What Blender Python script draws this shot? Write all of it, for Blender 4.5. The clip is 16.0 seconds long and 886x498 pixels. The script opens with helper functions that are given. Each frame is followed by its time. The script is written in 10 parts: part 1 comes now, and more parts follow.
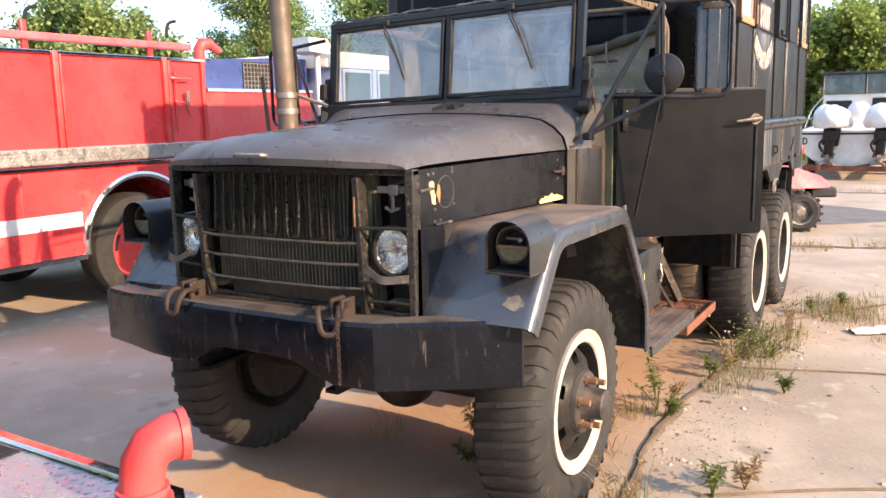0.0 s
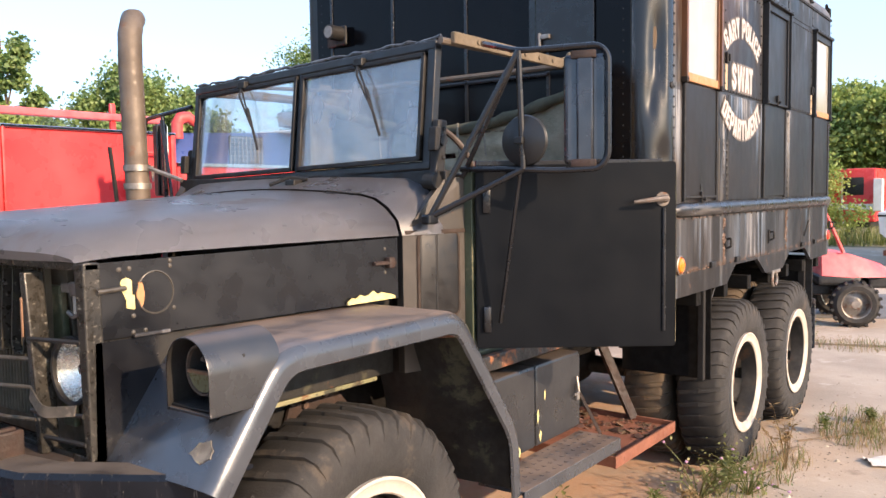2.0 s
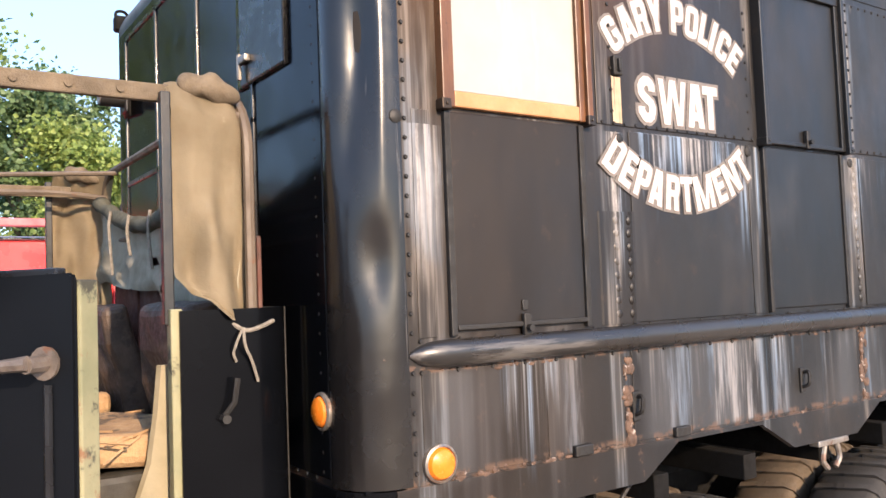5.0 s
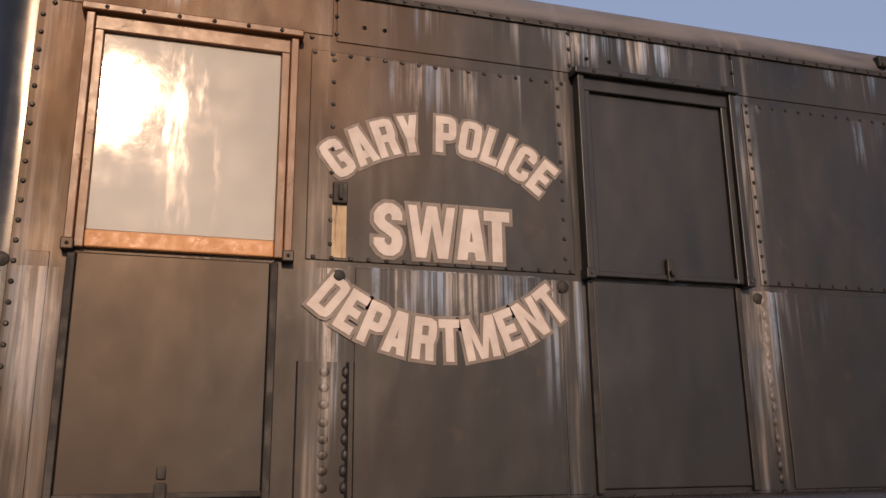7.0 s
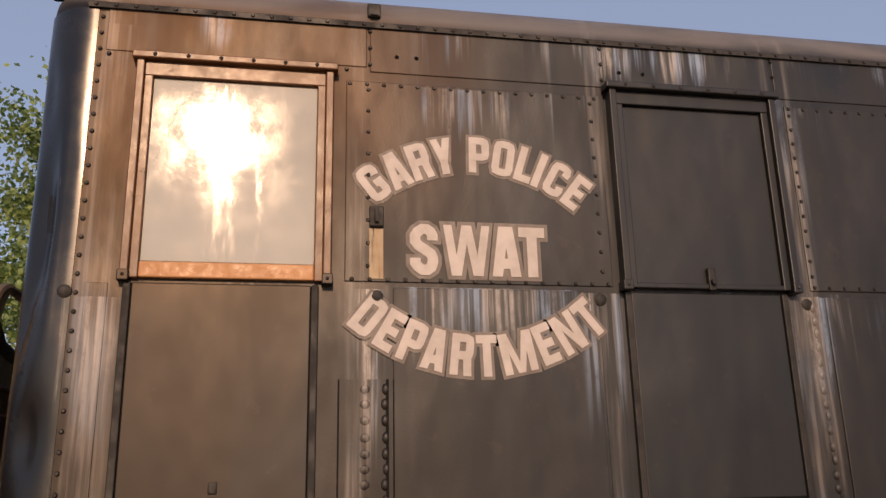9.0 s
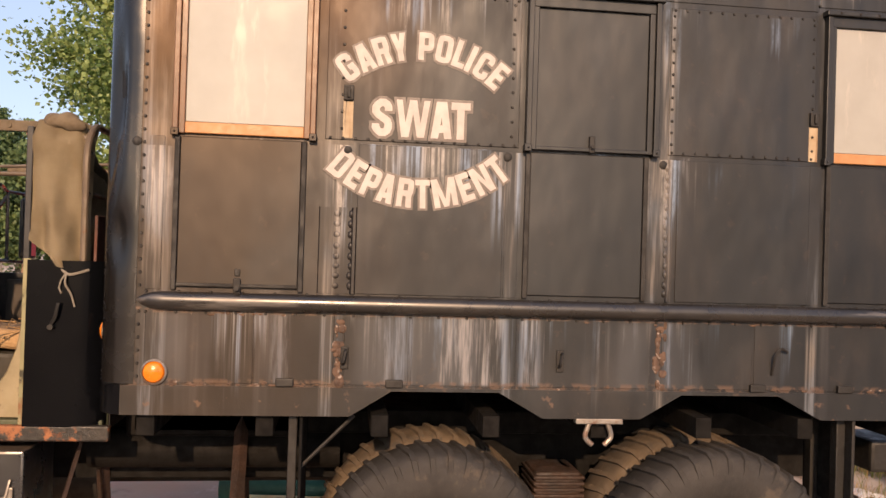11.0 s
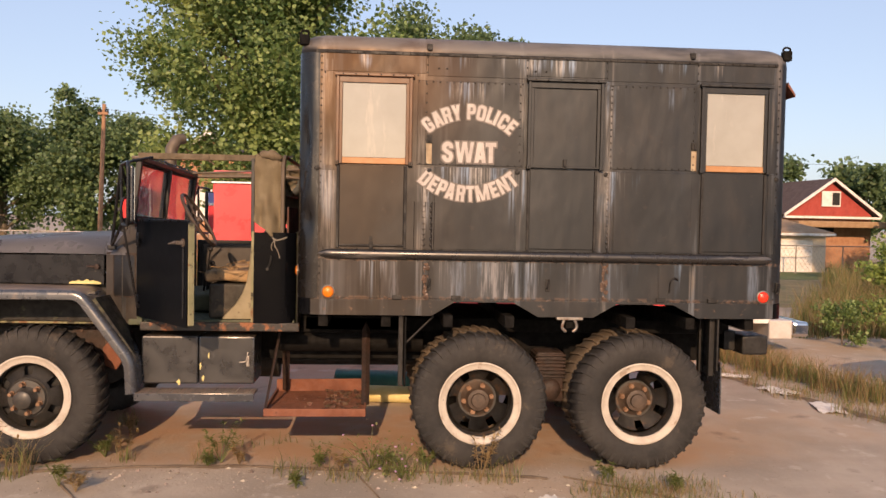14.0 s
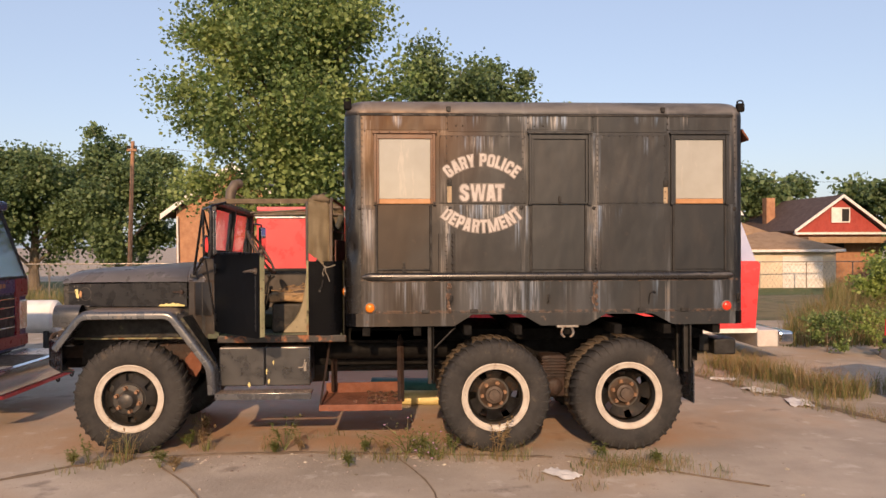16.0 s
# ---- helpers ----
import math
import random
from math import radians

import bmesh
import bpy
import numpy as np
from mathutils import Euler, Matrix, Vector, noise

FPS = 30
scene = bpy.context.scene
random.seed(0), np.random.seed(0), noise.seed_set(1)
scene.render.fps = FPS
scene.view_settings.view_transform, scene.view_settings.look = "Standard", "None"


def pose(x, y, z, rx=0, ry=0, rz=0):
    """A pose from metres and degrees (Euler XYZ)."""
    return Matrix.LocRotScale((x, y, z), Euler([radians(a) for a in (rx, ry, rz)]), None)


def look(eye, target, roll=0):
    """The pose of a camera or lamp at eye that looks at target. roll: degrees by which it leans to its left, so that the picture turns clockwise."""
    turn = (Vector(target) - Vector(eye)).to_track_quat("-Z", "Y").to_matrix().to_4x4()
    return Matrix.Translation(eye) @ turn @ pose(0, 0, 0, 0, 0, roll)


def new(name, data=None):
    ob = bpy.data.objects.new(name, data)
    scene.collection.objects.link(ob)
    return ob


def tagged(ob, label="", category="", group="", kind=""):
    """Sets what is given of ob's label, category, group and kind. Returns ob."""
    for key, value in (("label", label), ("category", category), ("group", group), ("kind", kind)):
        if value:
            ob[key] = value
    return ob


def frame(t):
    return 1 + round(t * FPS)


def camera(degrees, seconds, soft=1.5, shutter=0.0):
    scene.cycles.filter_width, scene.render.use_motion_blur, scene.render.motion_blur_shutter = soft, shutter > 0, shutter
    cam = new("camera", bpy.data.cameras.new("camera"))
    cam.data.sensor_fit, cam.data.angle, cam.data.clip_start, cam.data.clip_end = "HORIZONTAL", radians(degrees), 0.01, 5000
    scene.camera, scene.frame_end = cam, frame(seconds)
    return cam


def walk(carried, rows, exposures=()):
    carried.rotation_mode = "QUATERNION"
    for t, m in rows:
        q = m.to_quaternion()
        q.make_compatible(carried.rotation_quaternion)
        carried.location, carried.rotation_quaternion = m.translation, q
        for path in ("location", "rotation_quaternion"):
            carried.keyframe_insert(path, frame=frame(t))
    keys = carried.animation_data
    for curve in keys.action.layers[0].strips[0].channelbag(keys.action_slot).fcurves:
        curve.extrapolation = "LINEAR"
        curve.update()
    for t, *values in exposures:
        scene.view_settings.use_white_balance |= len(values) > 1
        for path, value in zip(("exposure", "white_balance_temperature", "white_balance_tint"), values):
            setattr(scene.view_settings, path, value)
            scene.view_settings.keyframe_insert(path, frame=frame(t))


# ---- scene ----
cam = camera(56.4, 16.0)
PATH = [
    (0, (2.291, -3.19, 1.72), (1.289, -1.489, 1.398), -1.2),
    (0.5, (2.377, -3.055, 1.708), (1.351, -1.358, 1.454), -0.8),
    (1, (2.421, -2.665, 1.694), (1.401, -0.954, 1.512), -0.4),
    (1.5, (2.612, -2.279, 1.687), (1.565, -0.581, 1.554), -0.7),
    (2, (2.773, -1.882, 1.698), (1.576, -0.285, 1.564), -0.8),
    (2.5, (2.803, -1.45, 1.676), (1.465, 0.024, 1.487), -0.4),
    (3, (2.976, -1.015, 1.668), (1.537, 0.356, 1.451), -1.3),
    (3.5, (3.069, -0.526, 1.678), (1.56, 0.766, 1.446), -1.5),
    (4, (3.068, -0.023, 1.712), (1.539, 1.256, 1.543), -1.5),
    (4.5, (3.089, 0.507, 1.745), (1.503, 1.725, 1.721), -2.1),
    (5, (3.018, 0.982, 1.755), (1.37, 2.11, 1.861), -2.2),
    (5.2, (3.005, 1.138, 1.754), (1.347, 2.245, 1.915), -2.5),
    (7.3, (3.417, 2.627, 1.728), (1.545, 3.097, 2.252), -0.5),
    (7.5, (3.435, 2.654, 1.722), (1.551, 3.064, 2.254), -0.8),
    (8, (3.426, 2.666, 1.724), (1.531, 3.016, 2.26), -1.5),
    (8.5, (3.436, 2.657, 1.722), (1.54, 3.0, 2.259), -1.3),
    (9, (3.454, 2.657, 1.714), (1.563, 3.015, 2.258), -1.3),
    (9.5, (3.581, 2.697, 1.631), (1.673, 3.096, 2.08), 1.6),
    (10, (3.783, 2.825, 1.706), (1.821, 3.2, 1.815), 1.9),
    (12.3, (5.886, 2.902, 1.82), (3.894, 3.075, 1.852), 1.4),
    (12.5, (6.079, 2.871, 1.808), (4.092, 3.095, 1.832), 1.5),
    (13, (6.467, 2.755, 1.819), (4.508, 3.156, 1.801), 1.2),
    (13.5, (6.83, 2.741, 1.81), (4.851, 3.027, 1.747), 0.5),
    (14, (7.264, 2.565, 1.854), (5.27, 2.71, 1.784), 1.1),
    (14.5, (7.625, 2.497, 1.882), (5.626, 2.544, 1.833), 0.9),
    (15, (7.967, 2.597, 1.888), (5.968, 2.552, 1.87), -0.3),
    (15.5, (8.298, 2.489, 1.877), (6.299, 2.548, 1.88), -0.6),
    (16, (8.657, 2.434, 1.89), (6.66, 2.54, 1.878), -0.2),
]
walk(cam, [(t, look(eye, target, roll)) for t, eye, target, roll in PATH],
     [(0, 1.34, 5900, 9), (1.0, 1.18, 5700, 9), (2.0, 1.10, 5650, 9), (3.0, 1.20, 5600, 9), (4.2, 1.38, 5400, 9), (5.2, 1.08, 5400, 9),
      (7.3, -0.44, 6450, 20), (9.4, -0.34, 6550, 20), (9.7, -0.04, 6600, 20), (10.0, 0.33, 6600, 19), (12.3, 0.31, 6550, 17), (14, 0.14, 6570, 17), (15.4, 0.0, 6600, 16), (16, 0.06, 6600, 16)])

# ---- light ----
SUN = Vector((0.916, -0.093, 0.392)).normalized()
world = bpy.data.worlds.new("sky")
scene.world = world
world.use_nodes = True
wn = world.node_tree
sky = wn.nodes.new("ShaderNodeTexSky")
sky.sky_type, sky.sun_disc = "NISHITA", False
sky.sun_elevation = math.asin(SUN.z)
sky.sun_rotation = math.atan2(SUN.x, SUN.y)
sky.altitude, sky.air_density, sky.dust_density, sky.ozone_density = 200, 1.0, 1.6, 1.0
haze = wn.nodes.new("ShaderNodeMix")
haze.data_type = "RGBA"
haze.inputs[0].default_value = 0.42
haze.inputs[7].default_value = (4.9, 5.8, 7.4, 1)
wn.links.new(sky.outputs[0], haze.inputs[6])
wn.links.new(haze.outputs[2], wn.nodes["Background"].inputs[0])
wn.nodes["Background"].inputs[1].default_value = 0.13
sun_data = bpy.data.lights.new("sun", "SUN")
sun_data.energy, sun_data.angle, sun_data.color = 4.8, radians(0.6), (1.0, 0.655, 0.375)
sun = new("sun", sun_data)
sun.matrix_world = look(SUN * 60, (0, 0, 0))


# ---- materials ----
def node(nt, kind, **vals):
    n = nt.nodes.new(kind)
    for k, v in vals.items():
        n.inputs[k].default_value = v
    return n


def ramp(nt, src, lo, hi, a=0.0, b=1.0):
    n = nt.nodes.new("ShaderNodeMapRange")
    n.interpolation_type = "SMOOTHSTEP"
    for i, v in enumerate((lo, hi, a, b)):
        n.inputs[i + 1].default_value = v
    nt.links.new(src, n.inputs[0])
    return n.outputs[0]


def times(nt, a, b, op="MULTIPLY"):
    n = nt.nodes.new("ShaderNodeMath")
    n.operation = op
    for i, v in enumerate((a, b)):
        if isinstance(v, (int, float)):
            n.inputs[i].default_value = v
        else:
            nt.links.new(v, n.inputs[i])
    return n.outputs[0]


def mix(nt, fac, a, b):
    n = nt.nodes.new("ShaderNodeMix")
    n.data_type = "RGBA"
    for i, v in ((0, fac), (6, a), (7, b)):
        if isinstance(v, (int, float)):
            n.inputs[i].default_value = v
        elif isinstance(v, tuple):
            n.inputs[i].default_value = (*v, 1) if len(v) == 3 else v
        else:
            nt.links.new(v, n.inputs[i])
    return n.outputs[2]


def grain(nt, scale, detail=4, stretch=(1, 1, 1), rough=0.6, src=None):
    if src is None:
        g = nt.nodes.new("ShaderNodeNewGeometry")
        src = g.outputs["Position"]
    m = nt.nodes.new("ShaderNodeMapping")
    m.inputs["Scale"].default_value = stretch
    nt.links.new(src, m.inputs[0])
    n = node(nt, "ShaderNodeTexNoise", Scale=scale, Detail=detail, Roughness=rough)
    nt.links.new(m.outputs[0], n.inputs["Vector"])
    return n.outputs[0]


def fresh(name):
    m = bpy.data.materials.new(name)
    m.use_nodes = True
    return m, m.node_tree, m.node_tree.nodes["Principled BSDF"]


def surf(name, c1, c2, rough=0.5, metal=0.0, scale=6, spread=0.25, wear=(), rvar=0.15, bump=0.15, bscale=80, spec=0.5, island=0.0, piece=0.0, dust=None):
    """A worn surface: two tones, then layers of wear (colour, noise scale, threshold, amount, stretch, roughness)."""
    m, nt, p = fresh(name)
    n = grain(nt, scale)
    col = mix(nt, ramp(nt, n, 0.5 - spread, 0.5 + spread), c1, c2)
    r = ramp(nt, grain(nt, scale * 3.3, 3), 0.3, 0.7, rough - rvar, rough + rvar)
    if island or piece:
        src = nt.nodes.new("ShaderNodeNewGeometry").outputs["Random Per Island"] if island else nt.nodes.new("ShaderNodeObjectInfo").outputs["Random"]
        hsv = nt.nodes.new("ShaderNodeHueSaturation")
        nt.links.new(col, hsv.inputs["Color"])
        k = island or piece
        nt.links.new(ramp(nt, src, 0, 1, 1 - k, 1 + k), hsv.inputs["Value"])
        nt.links.new(ramp(nt, times(nt, times(nt, src, 7.3), 1.0, "MODULO"), 0, 1, 0.5 - 0.05 * k, 0.5 + 0.05 * k), hsv.inputs["Hue"])
        col = hsv.outputs[0]
    for w in wear:
        c, s, th, amount = w[:4]
        st = w[4] if len(w) > 4 else (1, 1, 1)
        f = times(nt, ramp(nt, grain(nt, s, 6, st, 0.7), th, th + 0.08), amount)
        col = mix(nt, f, col, c)
        rr = nt.nodes.new("ShaderNodeMix")
        nt.links.new(f, rr.inputs[0]); nt.links.new(r, rr.inputs[2])
        rr.inputs[3].default_value = w[5] if len(w) > 5 else 0.85
        r = rr.outputs[0]
    if dust:
        # settled dust on level faces: colour, amount
        up = nt.nodes.new("ShaderNodeSeparateXYZ")
        nt.links.new(nt.nodes.new("ShaderNodeNewGeometry").outputs["Normal"], up.inputs[0])
        lie = times(nt, ramp(nt, up.outputs[2], 0.72, 0.97), ramp(nt, grain(nt, 7, 6), 0.34, 0.60, 0.25, dust[1]))
        col = mix(nt, lie, col, dust[0])
        rr = nt.nodes.new("ShaderNodeMix")
        nt.links.new(lie, rr.inputs[0]); nt.links.new(r, rr.inputs[2])
        rr.inputs[3].default_value = 0.85
        r = rr.outputs[0]
    nt.links.new(col, p.inputs["Base Color"])
    nt.links.new(r, p.inputs["Roughness"])
    p.inputs["Metallic"].default_value = metal
    p.inputs["Specular IOR Level"].default_value = spec
    if bump:
        b = node(nt, "ShaderNodeBump", Strength=bump, Distance=0.01)
        nt.links.new(grain(nt, bscale, 5), b.inputs["Height"])
        nt.links.new(b.outputs[0], p.inputs["Normal"])
    return m


RUST = (0.16, 0.065, 0.03)
CHALK = (0.42, 0.40, 0.38)
black_paint = surf("black_paint", (0.004, 0.0045, 0.006), (0.009, 0.009, 0.0105), 0.30, scale=3, rvar=0.1, bump=0.05,
                   wear=[((0.04, 0.034, 0.028), 2.3, 0.64, 0.2), (RUST, 9, 0.73, 0.5), ((0.2, 0.19, 0.17), 60, 0.75, 0.5)])
bumper_paint = surf("bumper_paint", (0.004, 0.0052, 0.0085), (0.008, 0.010, 0.015), 0.20, scale=5, rvar=0.1, bump=0.12, bscale=14, spec=0.26, dust=((0.15, 0.125, 0.10), 0.65),
                    wear=[((0.040, 0.034, 0.030), 15, 0.58, 0.35, (1, 1, 0.10)), ((0.17, 0.155, 0.13), 34, 0.60, 0.6, (1, 1, 0.12)), ((0.10, 0.05, 0.028), 17, 0.68, 0.6), ((0.26, 0.24, 0.2), 50, 0.66, 0.6, (1, 1, 0.4))])
bar_black = surf("bar_black", (0.012, 0.012, 0.011), (0.030, 0.027, 0.022), 0.36, scale=14, wear=[((0.26, 0.24, 0.20), 60, 0.57, 0.4), ((0.06, 0.06, 0.03), 9, 0.60, 0.5)])
frame_black = surf("frame_black", (0.006, 0.0065, 0.007), (0.013, 0.013, 0.013), 0.40, scale=6, rvar=0.1, bump=0.08, wear=[((0.10, 0.09, 0.075), 30, 0.64, 0.6), (RUST, 14, 0.70, 0.5)])
bar_dust = surf("bar_dust", (0.035, 0.032, 0.026), (0.080, 0.070, 0.056), 0.5, scale=14, wear=[((0.15, 0.13, 0.105), 26, 0.60, 0.6)])
# the pale lengthwise streaks paint in highlights along the rub rail
rail_paint = surf("rail_paint", (0.008, 0.008, 0.009), (0.022, 0.020, 0.018), 0.31, scale=3, rvar=0.08, bump=0.03, bscale=10, spec=0.7,
                  wear=[((0.17, 0.16, 0.15), 9, 0.54, 0.4, (1, 0.12, 1.6), 0.5), (RUST, 16, 0.70, 0.5)])
run_stain = surf("run_stain", (0.28, 0.20, 0.115), (0.40, 0.33, 0.23), 0.8, scale=9, wear=[((0.16, 0.08, 0.035), 18, 0.50, 0.7, (1, 1, 0.06)), ((0.02, 0.02, 0.02), 26, 0.56, 0.8, (1, 1, 0.06))])
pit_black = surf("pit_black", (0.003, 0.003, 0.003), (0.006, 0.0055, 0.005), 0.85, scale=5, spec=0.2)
door_paint = surf("door_paint", (0.0028, 0.0036, 0.0052), (0.0045, 0.0054, 0.0072), 0.36, scale=2, rvar=0.06, bump=0.03, spec=0.14,
                  wear=[((0.02, 0.02, 0.022), 3, 0.68, 0.2), ((0.16, 0.15, 0.14), 70, 0.77, 0.4)])
black_gloss = surf("black_gloss", (0.002, 0.0024, 0.0034), (0.0035, 0.004, 0.0054), 0.17, scale=2, rvar=0.04, bump=0.02, bscale=6, spec=0.13)
# faded black, lifted further: sky sheen on the hood is put into the base
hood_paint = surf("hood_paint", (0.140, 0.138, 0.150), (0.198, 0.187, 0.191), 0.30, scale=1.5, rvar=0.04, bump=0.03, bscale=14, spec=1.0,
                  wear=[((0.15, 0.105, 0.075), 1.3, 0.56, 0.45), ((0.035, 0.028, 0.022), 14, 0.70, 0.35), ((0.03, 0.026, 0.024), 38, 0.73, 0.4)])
cowl_paint = surf("cowl_paint", (0.026, 0.023, 0.020), (0.060, 0.050, 0.041), 0.42, scale=4, rvar=0.1, bump=0.06, spec=0.5, wear=[((0.12, 0.095, 0.07), 3.2, 0.54, 0.55, (1, 1, 0.35)), (RUST, 14, 0.68, 0.6)])
vent_paint = surf("vent_paint", (0.008, 0.008, 0.0085), (0.014, 0.013, 0.013), 0.42, scale=5, bump=0.04, spec=0.4)
sill_rust = surf("sill_rust", (0.012, 0.012, 0.012), (0.03, 0.027, 0.023), 0.5, scale=6, wear=[((0.30, 0.12, 0.05), 7, 0.52, 0.8), ((0.12, 0.05, 0.025), 18, 0.58, 0.8)], bump=0.5, bscale=40)
core_dust = surf("core_dust", (0.045, 0.040, 0.030), (0.105, 0.092, 0.066), 0.9, scale=8)
inner_paint = surf("inner_paint", (0.008, 0.008, 0.008), (0.02, 0.019, 0.016), 0.7, scale=5, wear=[((0.12, 0.115, 0.065), 3.4, 0.58, 0.5), (RUST, 9, 0.66, 0.5)])
chalk_paint = surf("chalk_paint", (0.012, 0.011, 0.011), (0.034, 0.030, 0.027), 0.44, scale=3, rvar=0.08, bump=0.05, bscale=12, spec=0.8,
                   wear=[((0.19, 0.19, 0.195), 11, 0.50, 0.5, (1, 1, 0.05), 0.6), ((0.34, 0.32, 0.29), 40, 0.60, 0.5, (1, 1, 0.05), 0.7), (RUST, 14, 0.68, 0.5)])
fender_paint = surf("fender_paint", (0.020, 0.024, 0.032), (0.042, 0.046, 0.054), 0.26, scale=3, rvar=0.1, bump=0.05, bscale=20, spec=1.0, dust=((0.24, 0.165, 0.11), 0.6),
                    wear=[((0.20, 0.13, 0.08), 2.3, 0.60, 0.4), ((0.22, 0.19, 0.10), 8, 0.75, 0.6)])
box_paint = surf("box_paint", (0.010, 0.011, 0.013), (0.024, 0.025, 0.027), 0.34, scale=3, rvar=0.1, bump=0.06, bscale=16, spec=0.8, dust=((0.14, 0.105, 0.08), 0.4),
                 wear=[((0.09, 0.08, 0.07), 5, 0.60, 0.4, (1, 1, 0.3)), ((0.26, 0.24, 0.2), 60, 0.70, 0.6)])
under_black = surf("under_black", (0.005, 0.005, 0.005), (0.011, 0.010, 0.009), 0.65, scale=5, wear=[(RUST, 6, 0.68, 0.3), ((0.05, 0.04, 0.03), 3, 0.66, 0.3)])
dusty_ledge = surf("dusty_ledge", (0.022, 0.015, 0.011), (0.045, 0.030, 0.022), 0.95, scale=9, wear=[(RUST, 12, 0.60, 0.4)])
rust_metal = surf("rust_metal", (0.12, 0.042, 0.022), (0.21, 0.082, 0.046), 0.85, scale=6, wear=[((0.08, 0.03, 0.02), 9, 0.6, 0.7), ((0.35, 0.25, 0.18), 20, 0.7, 0.4)], bump=0.3)
dark_rust = surf("dark_rust", (0.016, 0.011, 0.009), (0.040, 0.021, 0.014), 0.7, scale=12, bump=0.3)
rope_mat = surf("rope", (0.15, 0.135, 0.11), (0.26, 0.235, 0.195), 0.95, scale=60, bump=0.6, bscale=250)
flake_rust = surf("flake_rust", (0.05, 0.032, 0.022), (0.16, 0.085, 0.05), 0.95, scale=40, island=0.5, bump=0.3)
scab_rust = surf("scab_rust", (0.045, 0.030, 0.023), (0.12, 0.075, 0.052), 0.9, scale=30, wear=[((0.34, 0.30, 0.27), 40, 0.56, 0.7)], bump=0.4)
bare_steel = surf("bare_steel", (0.18, 0.16, 0.14), (0.33, 0.31, 0.28), 0.45, metal=0.7, scale=12, wear=[(RUST, 10, 0.55, 0.6)])
exhaust_metal = surf("exhaust_metal", (0.085, 0.066, 0.048), (0.145, 0.115, 0.085), 0.55, metal=0.2, scale=6, wear=[(RUST, 8, 0.6, 0.5)])
handle_steel = surf("handle_steel", (0.09, 0.075, 0.062), (0.19, 0.16, 0.135), 0.5, metal=0.3, scale=30, wear=[(RUST, 18, 0.55, 0.7)])
chrome = surf("chrome", (0.6, 0.6, 0.6), (0.75, 0.75, 0.74), 0.12, metal=1.0, rvar=0.06, bump=0.02)
mirror_glass = surf("mirror_glass", (0.8, 0.82, 0.82), (0.85, 0.86, 0.86), 0.05, metal=1.0, rvar=0.04, bump=0)
dusty_rubber = surf("dusty_rubber", (0.055, 0.043, 0.031), (0.112, 0.084, 0.055), 0.9, scale=5, bump=0.25, bscale=120, wear=[((0.03, 0.028, 0.025), 6, 0.56, 0.7)])
rubber = surf("rubber", (0.013, 0.013, 0.013), (0.030, 0.028, 0.026), 0.8, scale=5, rvar=0.08, bump=0.25, bscale=120,
              wear=[((0.13, 0.10, 0.07), 3.5, 0.6, 0.28), ((0.12, 0.10, 0.08), 25, 0.66, 0.4)])
bumper_white = surf("bumper_white", (0.44, 0.41, 0.38), (0.56, 0.53, 0.50), 0.5, scale=6, wear=[((0.30, 0.24, 0.18), 8, 0.62, 0.5)])
cab_rust = surf("cab_rust", (0.060, 0.024, 0.018), (0.115, 0.050, 0.036), 0.75, scale=4, bump=0.25, wear=[((0.03, 0.022, 0.018), 5, 0.54, 0.7), ((0.19, 0.12, 0.08), 12, 0.62, 0.5)])
quarter_tan = surf("quarter_tan", (0.17, 0.145, 0.085), (0.27, 0.235, 0.15), 0.7, scale=5, bump=0.1, wear=[((0.06, 0.05, 0.035), 6, 0.58, 0.6), (RUST, 12, 0.66, 0.6)])
olive_lens = surf("olive_lens", (0.10, 0.095, 0.045), (0.16, 0.145, 0.075), 0.35, scale=20)
white_ring = surf("white_ring", (0.35, 0.31, 0.26), (0.48, 0.44, 0.38), 0.6, scale=8, wear=[((0.22, 0.15, 0.10), 9, 0.58, 0.6), ((0.06, 0.05, 0.04), 22, 0.66, 0.8)])
wheel_black = surf("wheel_black", (0.022, 0.022, 0.021), (0.06, 0.054, 0.046), 0.5, scale=9, wear=[((0.15, 0.085, 0.045), 7, 0.56, 0.6), ((0.2, 0.18, 0.15), 12, 0.68, 0.5)])
hub_brown = surf("hub_brown", (0.040, 0.027, 0.019), (0.085, 0.058, 0.040), 0.6, scale=14, wear=[((0.03, 0.024, 0.02), 9, 0.55, 0.7)], bump=0.3)
brown_nut = surf("brown_nut", (0.17, 0.095, 0.055), (0.29, 0.175, 0.105), 0.55, metal=0.4, scale=25)
canvas = surf("canvas", (0.245, 0.195, 0.118), (0.345, 0.285, 0.185), 0.92, scale=5, wear=[((0.12, 0.09, 0.05), 4, 0.58, 0.6), ((0.42, 0.36, 0.25), 9, 0.63, 0.5)], bump=0.15, bscale=160)
seat_metal = surf("seat_metal", (0.018, 0.017, 0.012), (0.040, 0.033, 0.023), 0.7, scale=7, wear=[((0.12, 0.085, 0.05), 5, 0.58, 0.6), (RUST, 11, 0.64, 0.6)])
rail_canvas = surf("rail_canvas", (0.085, 0.066, 0.043), (0.165, 0.130, 0.085), 0.92, scale=12, bump=0.4, bscale=160)
wheel_rim = surf("wheel_rim", (0.035, 0.024, 0.018), (0.075, 0.052, 0.038), 0.55, scale=14, wear=[((0.14, 0.11, 0.08), 20, 0.6, 0.5)])
olive = surf("olive_paint", (0.035, 0.045, 0.025), (0.07, 0.08, 0.045), 0.6, scale=8, wear=[((0.22, 0.19, 0.11), 6, 0.58, 0.6), (RUST, 9, 0.66, 0.6)])
